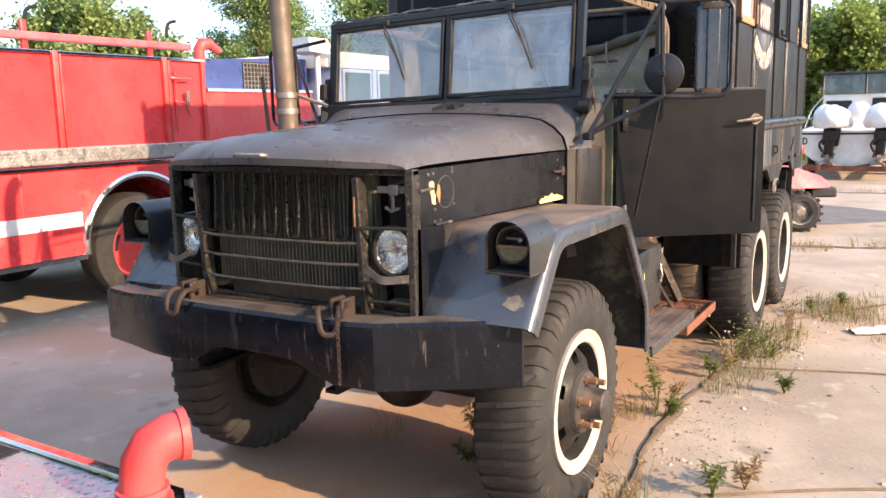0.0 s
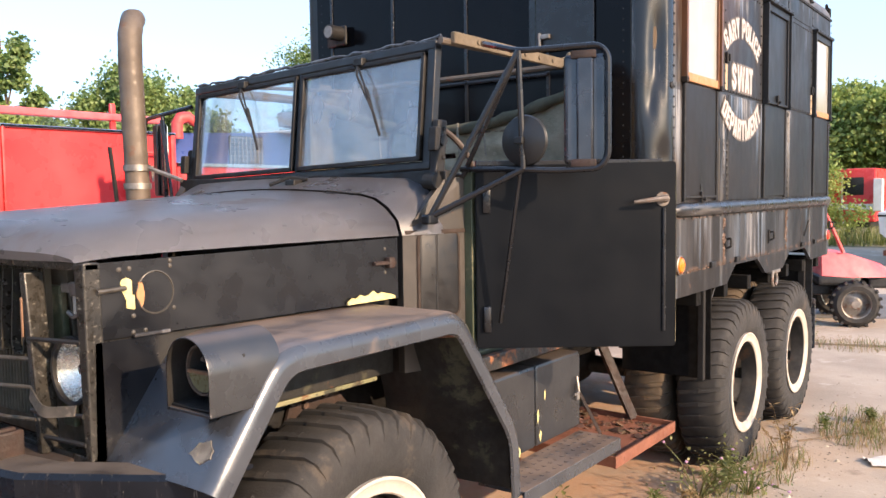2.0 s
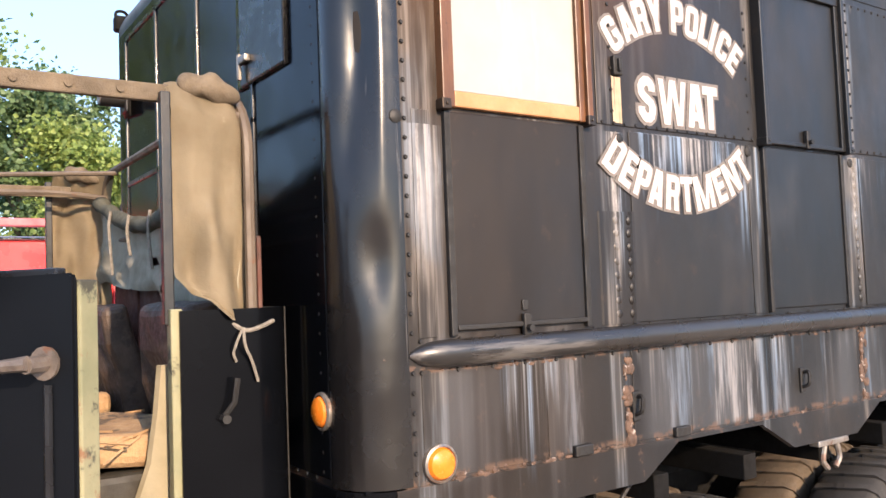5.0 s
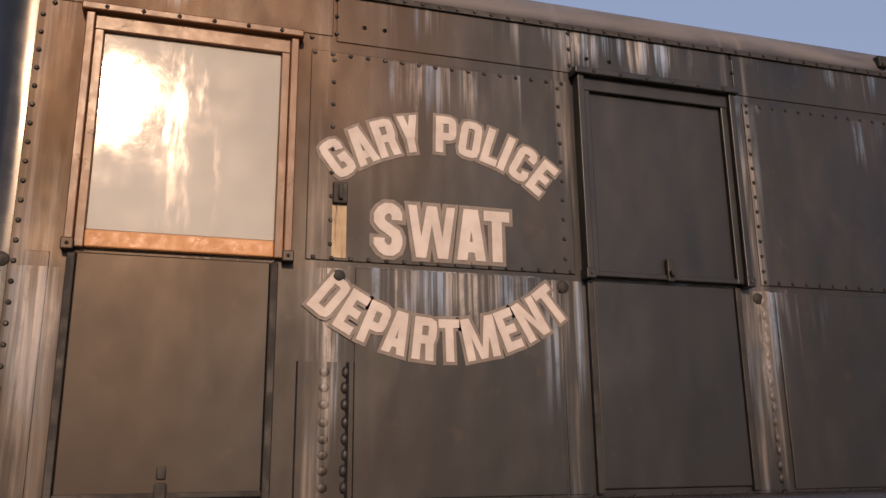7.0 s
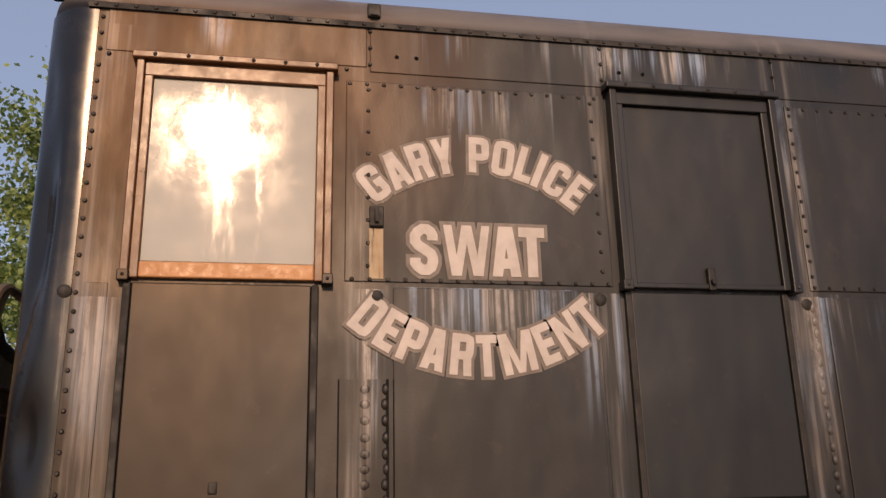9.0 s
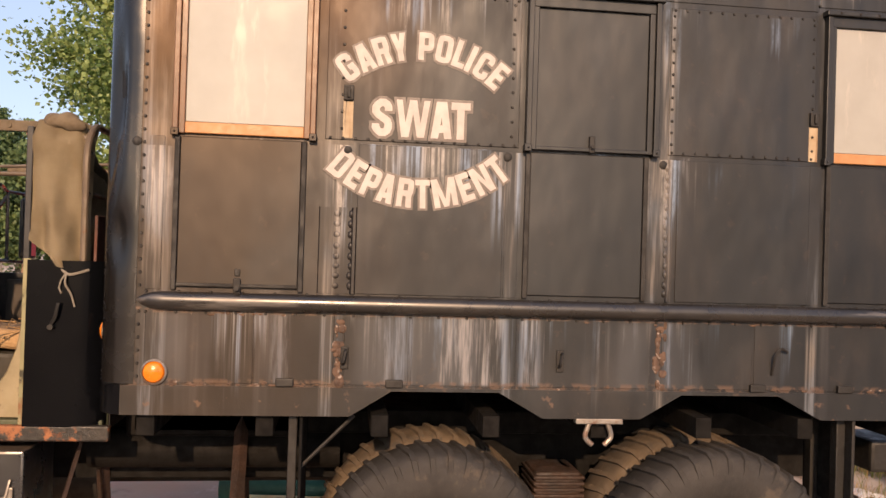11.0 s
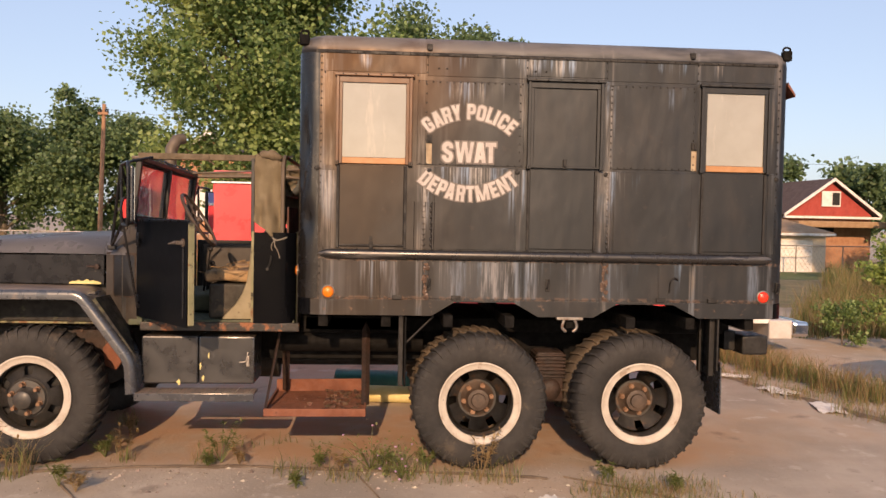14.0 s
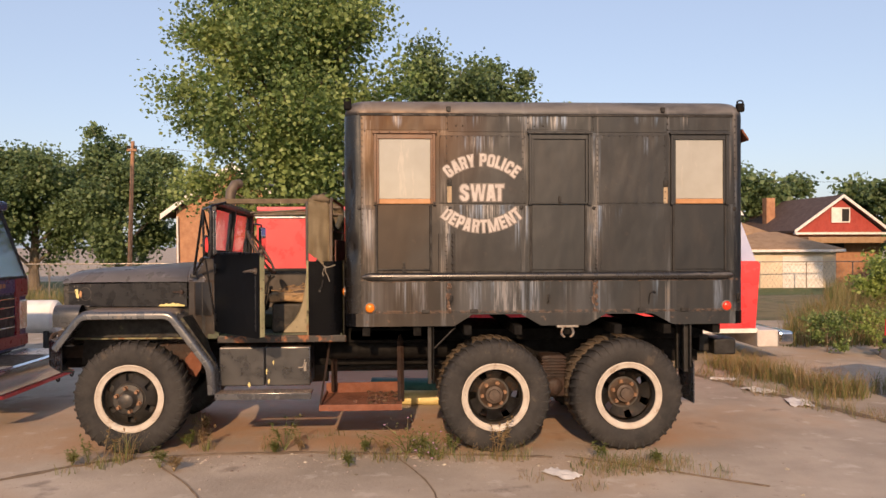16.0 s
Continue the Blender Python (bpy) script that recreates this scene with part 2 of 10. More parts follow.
pale_green = surf("pale_green_primer", (0.15, 0.155, 0.085), (0.25, 0.235, 0.135), 0.7, scale=6, wear=[(RUST, 7, 0.55, 0.8), ((0.02, 0.02, 0.02), 9, 0.55, 0.85)])
yellow_primer = surf("yellow_primer", (0.50, 0.44, 0.16), (0.62, 0.55, 0.26), 0.8, scale=30)
letter_white = surf("letter_white", (0.36, 0.33, 0.31), (0.46, 0.43, 0.41), 0.6, scale=14, wear=[((0.2, 0.17, 0.15), 30, 0.66, 0.6)], bump=0.05)
letter_edge = surf("letter_edge", (0.115, 0.10, 0.09), (0.16, 0.142, 0.128), 0.6, scale=14)
amber_glass = surf("amber_glass", (0.56, 0.15, 0.006), (0.66, 0.20, 0.01), 0.15, scale=20, bump=0.1, bscale=200)
red_glass = surf("red_glass", (0.65, 0.03, 0.015), (0.75, 0.05, 0.02), 0.15, scale=20, bump=0.1, bscale=200)
lamp_glass = surf("lamp_glass", (0.70, 0.68, 0.62), (0.88, 0.86, 0.82), 0.20, metal=0.9, scale=30, bump=0.10, bscale=50)
sill_tan = surf("sill_tan", (0.34, 0.165, 0.062), (0.43, 0.225, 0.10), 0.5, scale=12, wear=[((0.16, 0.08, 0.04), 14, 0.64, 0.5)])
fire_red = surf("fire_red", (0.62, 0.040, 0.045), (0.72, 0.065, 0.068), 0.32, scale=1.2, rvar=0.1, bump=0.02, wear=[((0.72, 0.16, 0.14), 1.1, 0.58, 0.4)])
faded_red = surf("faded_red", (0.52, 0.03, 0.03), (0.60, 0.09, 0.085), 0.5, scale=4, wear=[((0.7, 0.5, 0.45), 7, 0.64, 0.6), ((0.3, 0.03, 0.03), 5, 0.6, 0.5)])
pink_red = surf("pink_red", (0.62, 0.075, 0.09), (0.71, 0.15, 0.16), 0.5, scale=5)
tread_plate = surf("tread_plate", (0.40, 0.39, 0.38), (0.48, 0.47, 0.46), 0.35, metal=0.7, scale=4, wear=[((0.28, 0.22, 0.16), 5, 0.70, 0.2)])
white_paint = surf("white_paint", (0.62, 0.60, 0.57), (0.76, 0.75, 0.72), 0.5, scale=4, wear=[((0.4, 0.34, 0.27), 6, 0.63, 0.5)])
blue_paint = surf("blue_paint", (0.03, 0.05, 0.18), (0.05, 0.08, 0.25), 0.4, scale=3)
dark_blue = surf("dark_blue", (0.012, 0.018, 0.07), (0.025, 0.03, 0.11), 0.35, scale=3)
dark_plastic = surf("dark_plastic", (0.012, 0.012, 0.012), (0.025, 0.025, 0.025), 0.6, scale=8)
foam = surf("torn_foam", (0.20, 0.12, 0.055), (0.36, 0.24, 0.12), 0.95, scale=11, wear=[((0.06, 0.045, 0.03), 8, 0.52, 0.85)], bump=0.6, bscale=60)
olive_canvas = surf("olive_canvas", (0.045, 0.045, 0.030), (0.10, 0.095, 0.062), 0.95, scale=9, wear=[((0.22, 0.20, 0.14), 8, 0.62, 0.5)], bump=0.4, bscale=120)
torn_canvas = surf("torn_canvas", (0.20, 0.18, 0.125), (0.34, 0.31, 0.23), 0.95, scale=8, wear=[((0.44, 0.41, 0.34), 9, 0.6, 0.6)], bump=0.5)


def box_side(name, runs=True):
    """Weathered black van paint; chalky blue-white runs hang below the seams."""
    m, nt, p = fresh(name)
    pos = nt.nodes.new("ShaderNodeNewGeometry").outputs["Position"]
    sep = nt.nodes.new("ShaderNodeSeparateXYZ")
    nt.links.new(pos, sep.inputs[0])
    z = sep.outputs[2]
    col = mix(nt, ramp(nt, grain(nt, 0.9, 4), 0.36, 0.64), (0.003, 0.0031, 0.0034), (0.0085, 0.0078, 0.0078) if runs else (0.007, 0.006, 0.0053))
    cloud = times(nt, ramp(nt, grain(nt, 2.4, 5, (1, 1, 0.4)), 0.50, 0.74), 0.35)
    col = mix(nt, cloud, col, (0.045, 0.033, 0.024))
    blotch = times(nt, ramp(nt, grain(nt, 5.5, 6, (1, 1, 0.55), 0.72), 0.44, 0.62), 0.5)
    col = mix(nt, blotch, col, (0.0022, 0.0022, 0.0024))
    smear = times(nt, ramp(nt, grain(nt, 1.7, 4, (1, 1, 0.5)), 0.56, 0.72), 0.30)
    col = mix(nt, smear, col, (0.050, 0.047, 0.046))
    # the sun's warm glow round the front window, put into the colour as brown
    patch = times(nt, times(nt, ramp(nt, sep.outputs[1], 2.5, 3.8, 1, 0), ramp(nt, sep.outputs[0], 1.05, 1.15)), ramp(nt, z, 2.3, 2.9, 0.04, 0.6))
    patch = times(nt, patch, ramp(nt, sep.outputs[1], 2.06, 2.14))
    patch = times(nt, patch, ramp(nt, grain(nt, 3.1, 5, (1, 1, 0.35)), 0.30, 0.62, 0.35, 0.95))
    col = mix(nt, patch, col, (0.070, 0.028, 0.0095))
    f = 0.0
    if runs:
        span = grain(nt, 11, 2, (1, 1, 0.0))
        fine = grain(nt, 34, 3, (1, 1, 0.02))
        hair = grain(nt, 90, 2, (1, 1, 0.02))
        bunch = grain(nt, 4.3, 2, (1, 1, 0.05))
        for top, longest, bunch_at, fine_at, amount in ((3.046, 0.22, 0.47, 0.52, 0.8), (2.247, 0.40, 0.42, 0.52, 0.75), (1.562, 0.50, 0.44, 0.49, 0.95), (2.87, 0.22, 0.48, 0.53, 0.65)):
            reach = ramp(nt, span, 0.3, 0.7, longest * 0.12, longest)
            down = times(nt, times(nt, top, z, "SUBTRACT"), reach, "DIVIDE")
            mask = times(nt, ramp(nt, down, 0.15, 1.0, 1, 0), ramp(nt, z, top - 0.001, top + 0.001, 1, 0))
            lines = times(nt, ramp(nt, fine, fine_at - 0.02, fine_at + 0.18), ramp(nt, hair, 0.36, 0.6, 0.35, 1))
            one = times(nt, times(nt, mask, lines), times(nt, ramp(nt, bunch, bunch_at, bunch_at + 0.14), amount))
            f = times(nt, f, one, "MAXIMUM")
        hue = mix(nt, ramp(nt, grain(nt, 7, 2, (1, 1, 0.05)), 0.42, 0.58), (0.25, 0.245, 0.245), (0.105, 0.165, 0.25))
        y = sep.outputs[1]
        thread, g = grain(nt, 75, 3, (1, 1, 0.03)), 0.0
        for ya, yb, top, long, amount in ((3.57, 3.98, 3.045, 0.17, 1.0), (4.215, 4.255, 2.86, 0.62, 0.8), (2.38, 2.46, 3.045, 0.14, 0.8), (4.66, 4.70, 2.86, 0.26, 0.9), (4.57, 4.68, 3.045, 0.12, 0.7), (5.02, 5.07, 3.045, 0.16, 0.9),
                                          (2.98, 3.46, 2.243, 0.26, 0.75), (2.84, 2.90, 2.235, 0.58, 0.9), (2.115, 2.21, 2.20, 0.52, 0.8), (2.115, 2.20, 3.0, 0.70, 0.35), (3.49, 3.53, 2.235, 0.58, 0.8), (3.55, 3.60, 2.235, 0.58, 0.8), (4.13, 4.27, 2.235, 0.60, 0.9), (4.20, 4.225, 2.90, 0.62, 0.8), (3.02, 3.30, 2.86, 0.24, 0.6), (4.92, 4.99, 2.235, 0.3, 0.6)):
            at = times(nt, ramp(nt, y, ya - 0.02, ya + 0.02), ramp(nt, y, yb - 0.02, yb + 0.02, 1, 0))
            down = times(nt, times(nt, top, z, "SUBTRACT"), times(nt, ramp(nt, fine, 0.3, 0.7, 0.35, 1.0), long), "DIVIDE")
            mask = times(nt, ramp(nt, down, 0.3, 1.0, 1, 0), ramp(nt, z, top - 0.001, top + 0.001, 1, 0))
            one = times(nt, times(nt, at, mask), times(nt, times(nt, ramp(nt, fine, 0.36, 0.56), ramp(nt, thread, 0.38, 0.56, 0.15, 1.0)), amount))
            g = times(nt, g, one, "MAXIMUM")
        pale = mix(nt, ramp(nt, grain(nt, 9, 2, (1, 1, 0.06)), 0.44, 0.56), (0.37, 0.35, 0.33), (0.21, 0.29, 0.41))
        torn = ramp(nt, grain(nt, 7, 6, (1, 1, 0.45), 0.7), 0.36, 0.58, 0.12, 1.0)
        col = mix(nt, times(nt, g, torn), col, pale)
        gaps = times(nt, ramp(nt, grain(nt, 5, 6, (1, 1, 0.3), 0.7), 0.40, 0.56, 0.10, 1.0), ramp(nt, grain(nt, 2.6, 4, (1, 1, 0.8)), 0.40, 0.58, 0.30, 1.0))
        col = mix(nt, times(nt, f, gaps), col, hue)
        for ya, yb, amount in ((3.02, 3.20, 0.30), (3.27, 3.58, 0.55), (3.60, 3.72, 0.30), (4.22, 4.28, 0.5), (2.60, 2.70, 0.2), (5.30, 5.42, 0.3)):
            at = times(nt, times(nt, ramp(nt, y, ya, ya + 0.03), ramp(nt, y, yb - 0.04, yb, 1, 0)), times(nt, ramp(nt, z, 1.27, 1.29), ramp(nt, z, 1.545, 1.56, 1, 0)))
            wash = times(nt, times(nt, at, ramp(nt, grain(nt, 19, 5, (1, 1, 0.07), 0.7), 0.40, 0.60, 0.04, 1)), min(1.0, amount + 0.22))
            col = mix(nt, wash, col, mix(nt, ramp(nt, grain(nt, 5, 3, (1, 1, 0.2)), 0.42, 0.58), (0.25, 0.245, 0.25), (0.14, 0.185, 0.255)))
        edge = times(nt, times(nt, ramp(nt, grain(nt, 5.2, 3, (1, 1, 0.06)), 0.58, 0.70), ramp(nt, hair, 0.3, 0.7, 0.5, 1)), 0.18)
        col = mix(nt, edge, col, (0.17, 0.165, 0.17))
        # chalky bands beside the upright seams
        seams = 0.0
        for at, wide in ((2.15, 0.07), (2.83, 0.03), (3.57, 0.03), (4.20, 0.06), (4.885, 0.03), (5.50, 0.05)):
            off = times(nt, times(nt, y, at, "SUBTRACT"), 0.0, "ADD")
            off = times(nt, times(nt, off, off), 0.5, "POWER")
            seams = times(nt, seams, ramp(nt, off, wide * 0.5, wide, 1, 0), "MAXIMUM")
        chalk = times(nt, times(nt, seams, ramp(nt, grain(nt, 13, 4, (1, 1, 0.09)), 0.42, 0.62)), ramp(nt, hair, 0.34, 0.64, 0.12, 0.48))
        col = mix(nt, chalk, col, mix(nt, ramp(nt, grain(nt, 3, 2), 0.45, 0.6), (0.26, 0.235, 0.21), (0.20, 0.225, 0.26)))
        low = times(nt, ramp(nt, z, 1.24, 1.30), ramp(nt, z, 1.53, 1.565, 1, 0))
        film = times(nt, times(nt, low, ramp(nt, grain(nt, 3.2, 3, (1, 1, 0.1)), 0.46, 0.62)), 0.15)
        col = mix(nt, film, col, (0.17, 0.18, 0.20))
        crust = times(nt, times(nt, ramp(nt, z, 1.545, 1.556), ramp(nt, z, 1.566, 1.575, 1, 0)), times(nt, times(nt, ramp(nt, z, 1.262, 1.268), ramp(nt, z, 1.284, 1.30, 1, 0)), 0.8), "MAXIMUM")
        # sky sheen on the rolled roof edge, painted in as a paler tone
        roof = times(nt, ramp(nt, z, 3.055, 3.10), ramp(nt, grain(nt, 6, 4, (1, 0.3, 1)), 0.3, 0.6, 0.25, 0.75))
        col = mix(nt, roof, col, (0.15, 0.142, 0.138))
        crust = times(nt, crust, ramp(nt, grain(nt, 26, 5), 0.44, 0.56))
        col = mix(nt, times(nt, crust, 0.8), col, (0.095, 0.058, 0.038))
    scab = times(nt, ramp(nt, grain(nt, 17, 6), 0.62, 0.68), ramp(nt, z, 1.20, 1.30, 0.7, 0.10))
    col = mix(nt, scab, col, (0.10, 0.06, 0.04))
    nt.links.new(col, p.inputs["Base Color"])
    nt.links.new(ramp(nt, grain(nt, 5, 4, (1, 1, 0.5)), 0.3, 0.7, *((0.42, 0.60) if runs else (0.42, 0.52))), p.inputs["Roughness"])
    # warm tint on the front panels' sheen, painting in the sun's orange glow
    glow_mask = times(nt, times(nt, ramp(nt, sep.outputs[1], 2.35, 3.5, 1, 0), ramp(nt, sep.outputs[0], 1.05, 1.15)), ramp(nt, z, 2.0, 2.6, 0.50, 0.9))
    glow_mask = times(nt, glow_mask, ramp(nt, grain(nt, 2.6, 4, (1, 1, 0.5)), 0.30, 0.60, 0.45, 1.0))
    nt.links.new(mix(nt, glow_mask, (0.87, 0.94, 1.0), (1.0, 0.71, 0.45)), p.inputs["Specular Tint"])
    p.inputs["Specular IOR Level"].default_value = 0.55
    b = node(nt, "ShaderNodeBump", Strength=0.40 if runs else 0.26, Distance=0.045)
    nt.links.new(grain(nt, 2.2, 3, (1, 1, 0.6)), b.inputs["Height"])
    fine_b = node(nt, "ShaderNodeBump", Strength=0.10 if runs else 0.02, Distance=0.004)
    nt.links.new(grain(nt, 120, 4), fine_b.inputs["Height"])
    nt.links.new(b.outputs[0], fine_b.inputs["Normal"])
    nt.links.new(fine_b.outputs[0], p.inputs["Normal"])
    return m


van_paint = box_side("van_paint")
panel_paint = box_side("panel_paint", False)
corner_paint = surf("corner_paint", (0.005, 0.005, 0.006), (0.012, 0.011, 0.010), 0.24, scale=3, rvar=0.06, bump=0.03, bscale=6, spec=0.55,
                    wear=[((0.20, 0.19, 0.18), 16, 0.60, 0.35, (1, 1, 0.04), 0.4), (RUST, 18, 0.70, 0.5)])


def thin_glass(name, tint, haze):
    """A dirty thin pane: clear, with a gloss by the angle and a film of dust."""
    m, nt, p = fresh(name)
    out = nt.nodes["Material Output"]
    t = node(nt, "ShaderNodeBsdfTransparent", Color=(*tint, 1))
    g = node(nt, "ShaderNodeBsdfGlossy", Roughness=0.04)
    d = node(nt, "ShaderNodeBsdfDiffuse", Color=(0.52, 0.55, 0.58, 1))
    lw = nt.nodes.new("ShaderNodeLayerWeight")
    tilt = times(nt, times(nt, times(nt, lw.outputs["Facing"], 3.0, "POWER"), 0.75), 0.08, "ADD")
    a, b = nt.nodes.new("ShaderNodeMixShader"), nt.nodes.new("ShaderNodeMixShader")
    nt.links.new(ramp(nt, grain(nt, 3, 6, (1, 1, 0.6)), 0.35, 0.75, haze * 0.5, haze * 2), a.inputs[0])
    nt.links.new(t.outputs[0], a.inputs[1]); nt.links.new(d.outputs[0], a.inputs[2])
    nt.links.new(tilt, b.inputs[0])
    nt.links.new(a.outputs[0], b.inputs[1]); nt.links.new(g.outputs[0], b.inputs[2])
    nt.links.new(b.outputs[0], out.inputs[0])
    return m


# film paler than its dust alone: reflected sky is put into the haze
windscreen_glass = thin_glass("windscreen_glass", (0.80, 0.84, 0.85), 0.28)
lens_glass = thin_glass("lens_glass", (0.93, 0.93, 0.90), 0.05)
cab_glass = thin_glass("cab_glass", (0.25, 0.38, 0.34), 0.10)
white_pane = surf("white_backed_glass", (0.275, 0.268, 0.232), (0.335, 0.328, 0.288), 0.075, scale=2.5, rvar=0.03, bump=0.03, bscale=12, spec=0.8,
                  wear=[((0.42, 0.38, 0.32), 5, 0.6, 0.5, (1, 1, 0.2), 0.2)])


# ---- mesh helpers ----
def mesh(name, bm, material, smooth=35):
    bmesh.ops.recalc_face_normals(bm, faces=bm.faces[:])
    me = bpy.data.meshes.new(name)
    lay = bm.faces.layers.int.get("flat")
    bm.faces.index_update()
    flat = [f.index for f in bm.faces if f[lay]] if lay else ()
    bm.to_mesh(me)
    bm.free()
    if smooth:
        me.shade_smooth()
        me.set_sharp_from_angle(angle=radians(smooth))
        for i in flat:
            me.polygons[i].use_smooth = False
    for mt in material if isinstance(material, (list, tuple)) else (material,):
        me.materials.append(mt)
    return me


def thing(name, loc, label, category, group="", kind=""):
    ob = new(name)
    ob.location, ob.empty_display_size = loc, 0.2
    return tagged(ob, label, category, group, kind)


def cab_place(co):
    """The cab and nose are narrower than the van body, sit 0.10 m towards the driver's side, and the grille bows forward."""
    if co.y < 1.93:
        nose_x = float(np.interp(co.x, (-2.0, -1.06, -0.845, -0.742, 0.742, 0.845, 1.0, 3.0), (-1.8, -0.86, -0.66, -0.53, 0.715, 0.868, 1.0, 3.0)))
        cab_x = float(np.interp(co.x, (-2.0, -0.96, -0.845, 0.845, 1.0, 3.0), (-1.88, -0.86, -0.75, 0.868, 1.0, 3.0)))
        back = min(1.0, max(0.0, (co.y - 0.30) / 0.30)) if co.z > 1.0 else 0.0
        x = nose_x + (cab_x - nose_x) * back
        u = min(1.0, abs(x - 0.10) / 0.62)
        bow = (0.05 + 0.075 * min(1.0, max(0.0, (co.z - 1.500) / 0.02))) * (1 - u * u) * min(1.0, max(0.0, (-0.3 - co.y) / 0.35)) if co.z > 1.05 else 0.0
        return Vector((x, co.y - bow, co.z))
    return co


def part(name, bm, material, parent, label="", smooth=35, local=False, loose=False):
    """One mesh under a thing (built in the world's metres unless local) or under a part."""
    top = parent.parent or parent if parent else None
    if not loose and top and (top.parent or top).name == "military_truck" and isinstance(bm, bmesh.types.BMesh):
        for v in bm.verts:
            v.co = cab_place(v.co)
    ob = new(name, mesh(name, bm, material, smooth) if isinstance(bm, bmesh.types.BMesh) else bm)
    ob.parent = parent
    if parent and parent.parent is None and not local:
        ob.matrix_basis = parent.matrix_basis.inverted()
    return tagged(ob, label)


def pieces(name, bm, material, parent, label="", loose=False):
    """Each loose piece of a bmesh as a part of its own."""
    left = set(bm.verts)
    while left:
        seen, edge = set(), [left.pop()]
        while edge:
            v = edge.pop()
            seen.add(v)
            for e in v.link_edges:
                o = e.other_vert(v)
                if o in left:
                    left.discard(o)
                    edge.append(o)
        one, twin = bmesh.new(), {}
        for v in sorted(seen, key=lambda q: q.index):
            twin[v] = one.verts.new(v.co)
        for f in bm.faces:
            if f.verts[0] in seen:
                one.faces.new([twin[v] for v in f.verts])
        part(name, one, material, parent, label, loose=loose)
    bm.free()


def solo(name, bm, material, label, category, group="", kind="", smooth=35, loc=(0, 0, 0)):
    ob = new(name, mesh(name, bm, material, smooth))
    ob.location = loc
    return tagged(ob, label, category, group, kind)


def rbox(bm, x0, x1, y0, y1, z0, z1, b=0.006, seg=2):
    g = bmesh.ops.create_cube(bm, size=1.0, matrix=Matrix.Translation(((x0 + x1) / 2, (y0 + y1) / 2, (z0 + z1) / 2)) @ Matrix.Diagonal((abs(x1 - x0), abs(y1 - y0), abs(z1 - z0), 1)))
    if b:
        es = list({e for v in g["verts"] for e in v.link_edges})
        g2 = bmesh.ops.bevel(bm, geom=es, offset=b, segments=seg, profile=0.5, affect="EDGES")
        vs = list({v for f in g2["faces"] for v in f.verts} | {v for v in g["verts"] if v.is_valid})
        lay = bm.faces.layers.int.get("flat") or bm.faces.layers.int.new("flat")
        rim = set(g2["faces"])
        for f in {f for v in vs for f in v.link_faces}:
            if f not in rim:
                f[lay] = 1
        return vs
    return g["verts"]


def rod(bm, p0, p1, r, seg=10, r2=None):
    p0, p1 = Vector(p0), Vector(p1)
    d = p1 - p0
    m = Matrix.Translation((p0 + p1) / 2) @ d.to_track_quat("Z", "Y").to_matrix().to_4x4()
    return bmesh.ops.create_cone(bm, cap_ends=True, segments=seg, radius1=r, radius2=r if r2 is None else r2, depth=d.length, matrix=m)["verts"]


def ball(bm, c, r, sc=(1, 1, 1), u=14, v=8):
    return bmesh.ops.create_uvsphere(bm, u_segments=u, v_segments=v, radius=r, matrix=Matrix.Translation(c) @ Matrix.Diagonal((*sc, 1)))["verts"]


def round_path(pts, r, n=5):
    """A polyline with its corners rounded."""
    pts = [Vector(p) for p in pts]
    out = [pts[0]]
    for a, b, c in zip(pts, pts[1:], pts[2:]):
        d1, d2 = (a - b), (c - b)
        k = min(r, d1.length * 0.48, d2.length * 0.48)
        s, e = b + d1.normalized() * k, b + d2.normalized() * k
        for i in range(n + 1):
            t = i / n
            out.append((1 - t) ** 2 * s + 2 * t * (1 - t) * b + t * t * e)
    out.append(pts[-1])
    return out


def tube(bm, pts, r, seg=8, bend=0.0, caps=True):
    pts = round_path(pts, bend) if bend else [Vector(p) for p in pts]
    rr = r if isinstance(r, (list, tuple)) else [r] * len(pts)
    rings, up = [], None
    for i, p in enumerate(pts):
        d = (pts[min(i + 1, len(pts) - 1)] - pts[max(i - 1, 0)]).normalized()
        if up is None:
            up = d.orthogonal().normalized()
        up = (up - d * up.dot(d)).normalized()
        side = d.cross(up)
        rings.append([bm.verts.new(p + (up * math.cos(a) + side * math.sin(a)) * rr[i]) for a in (2 * math.pi * k / seg for k in range(seg))])
    for a, b in zip(rings, rings[1:]):
        for k in range(seg):
            bm.faces.new((a[k], a[(k + 1) % seg], b[(k + 1) % seg], b[k]))
    if caps:
        bm.faces.new(rings[0][::-1]); bm.faces.new(rings[-1])


def lathe(bm, prof, seg=40, at=(0, 0, 0), turn=None):
    """Revolve (x, r) pairs round the x axis."""
    m = Matrix.Translation(at) @ (turn or Matrix())
    rings = []
    for x, r in prof:
        if r < 1e-5:
            rings.append([bm.verts.new(m @ Vector((x, 0, 0)))])
        else:
            rings.append([bm.verts.new(m @ Vector((x, r * math.cos(a), r * math.sin(a)))) for a in (2 * math.pi * k / seg for k in range(seg))])
    for a, b in zip(rings, rings[1:]):
        for k in range(seg):
            q = [a[k % len(a)], a[(k + 1) % len(a)], b[(k + 1) % len(b)], b[k % len(b)]]
            q = [v for i, v in enumerate(q) if v not in q[:i]]
            if len(q) > 2:
                bm.faces.new(q)


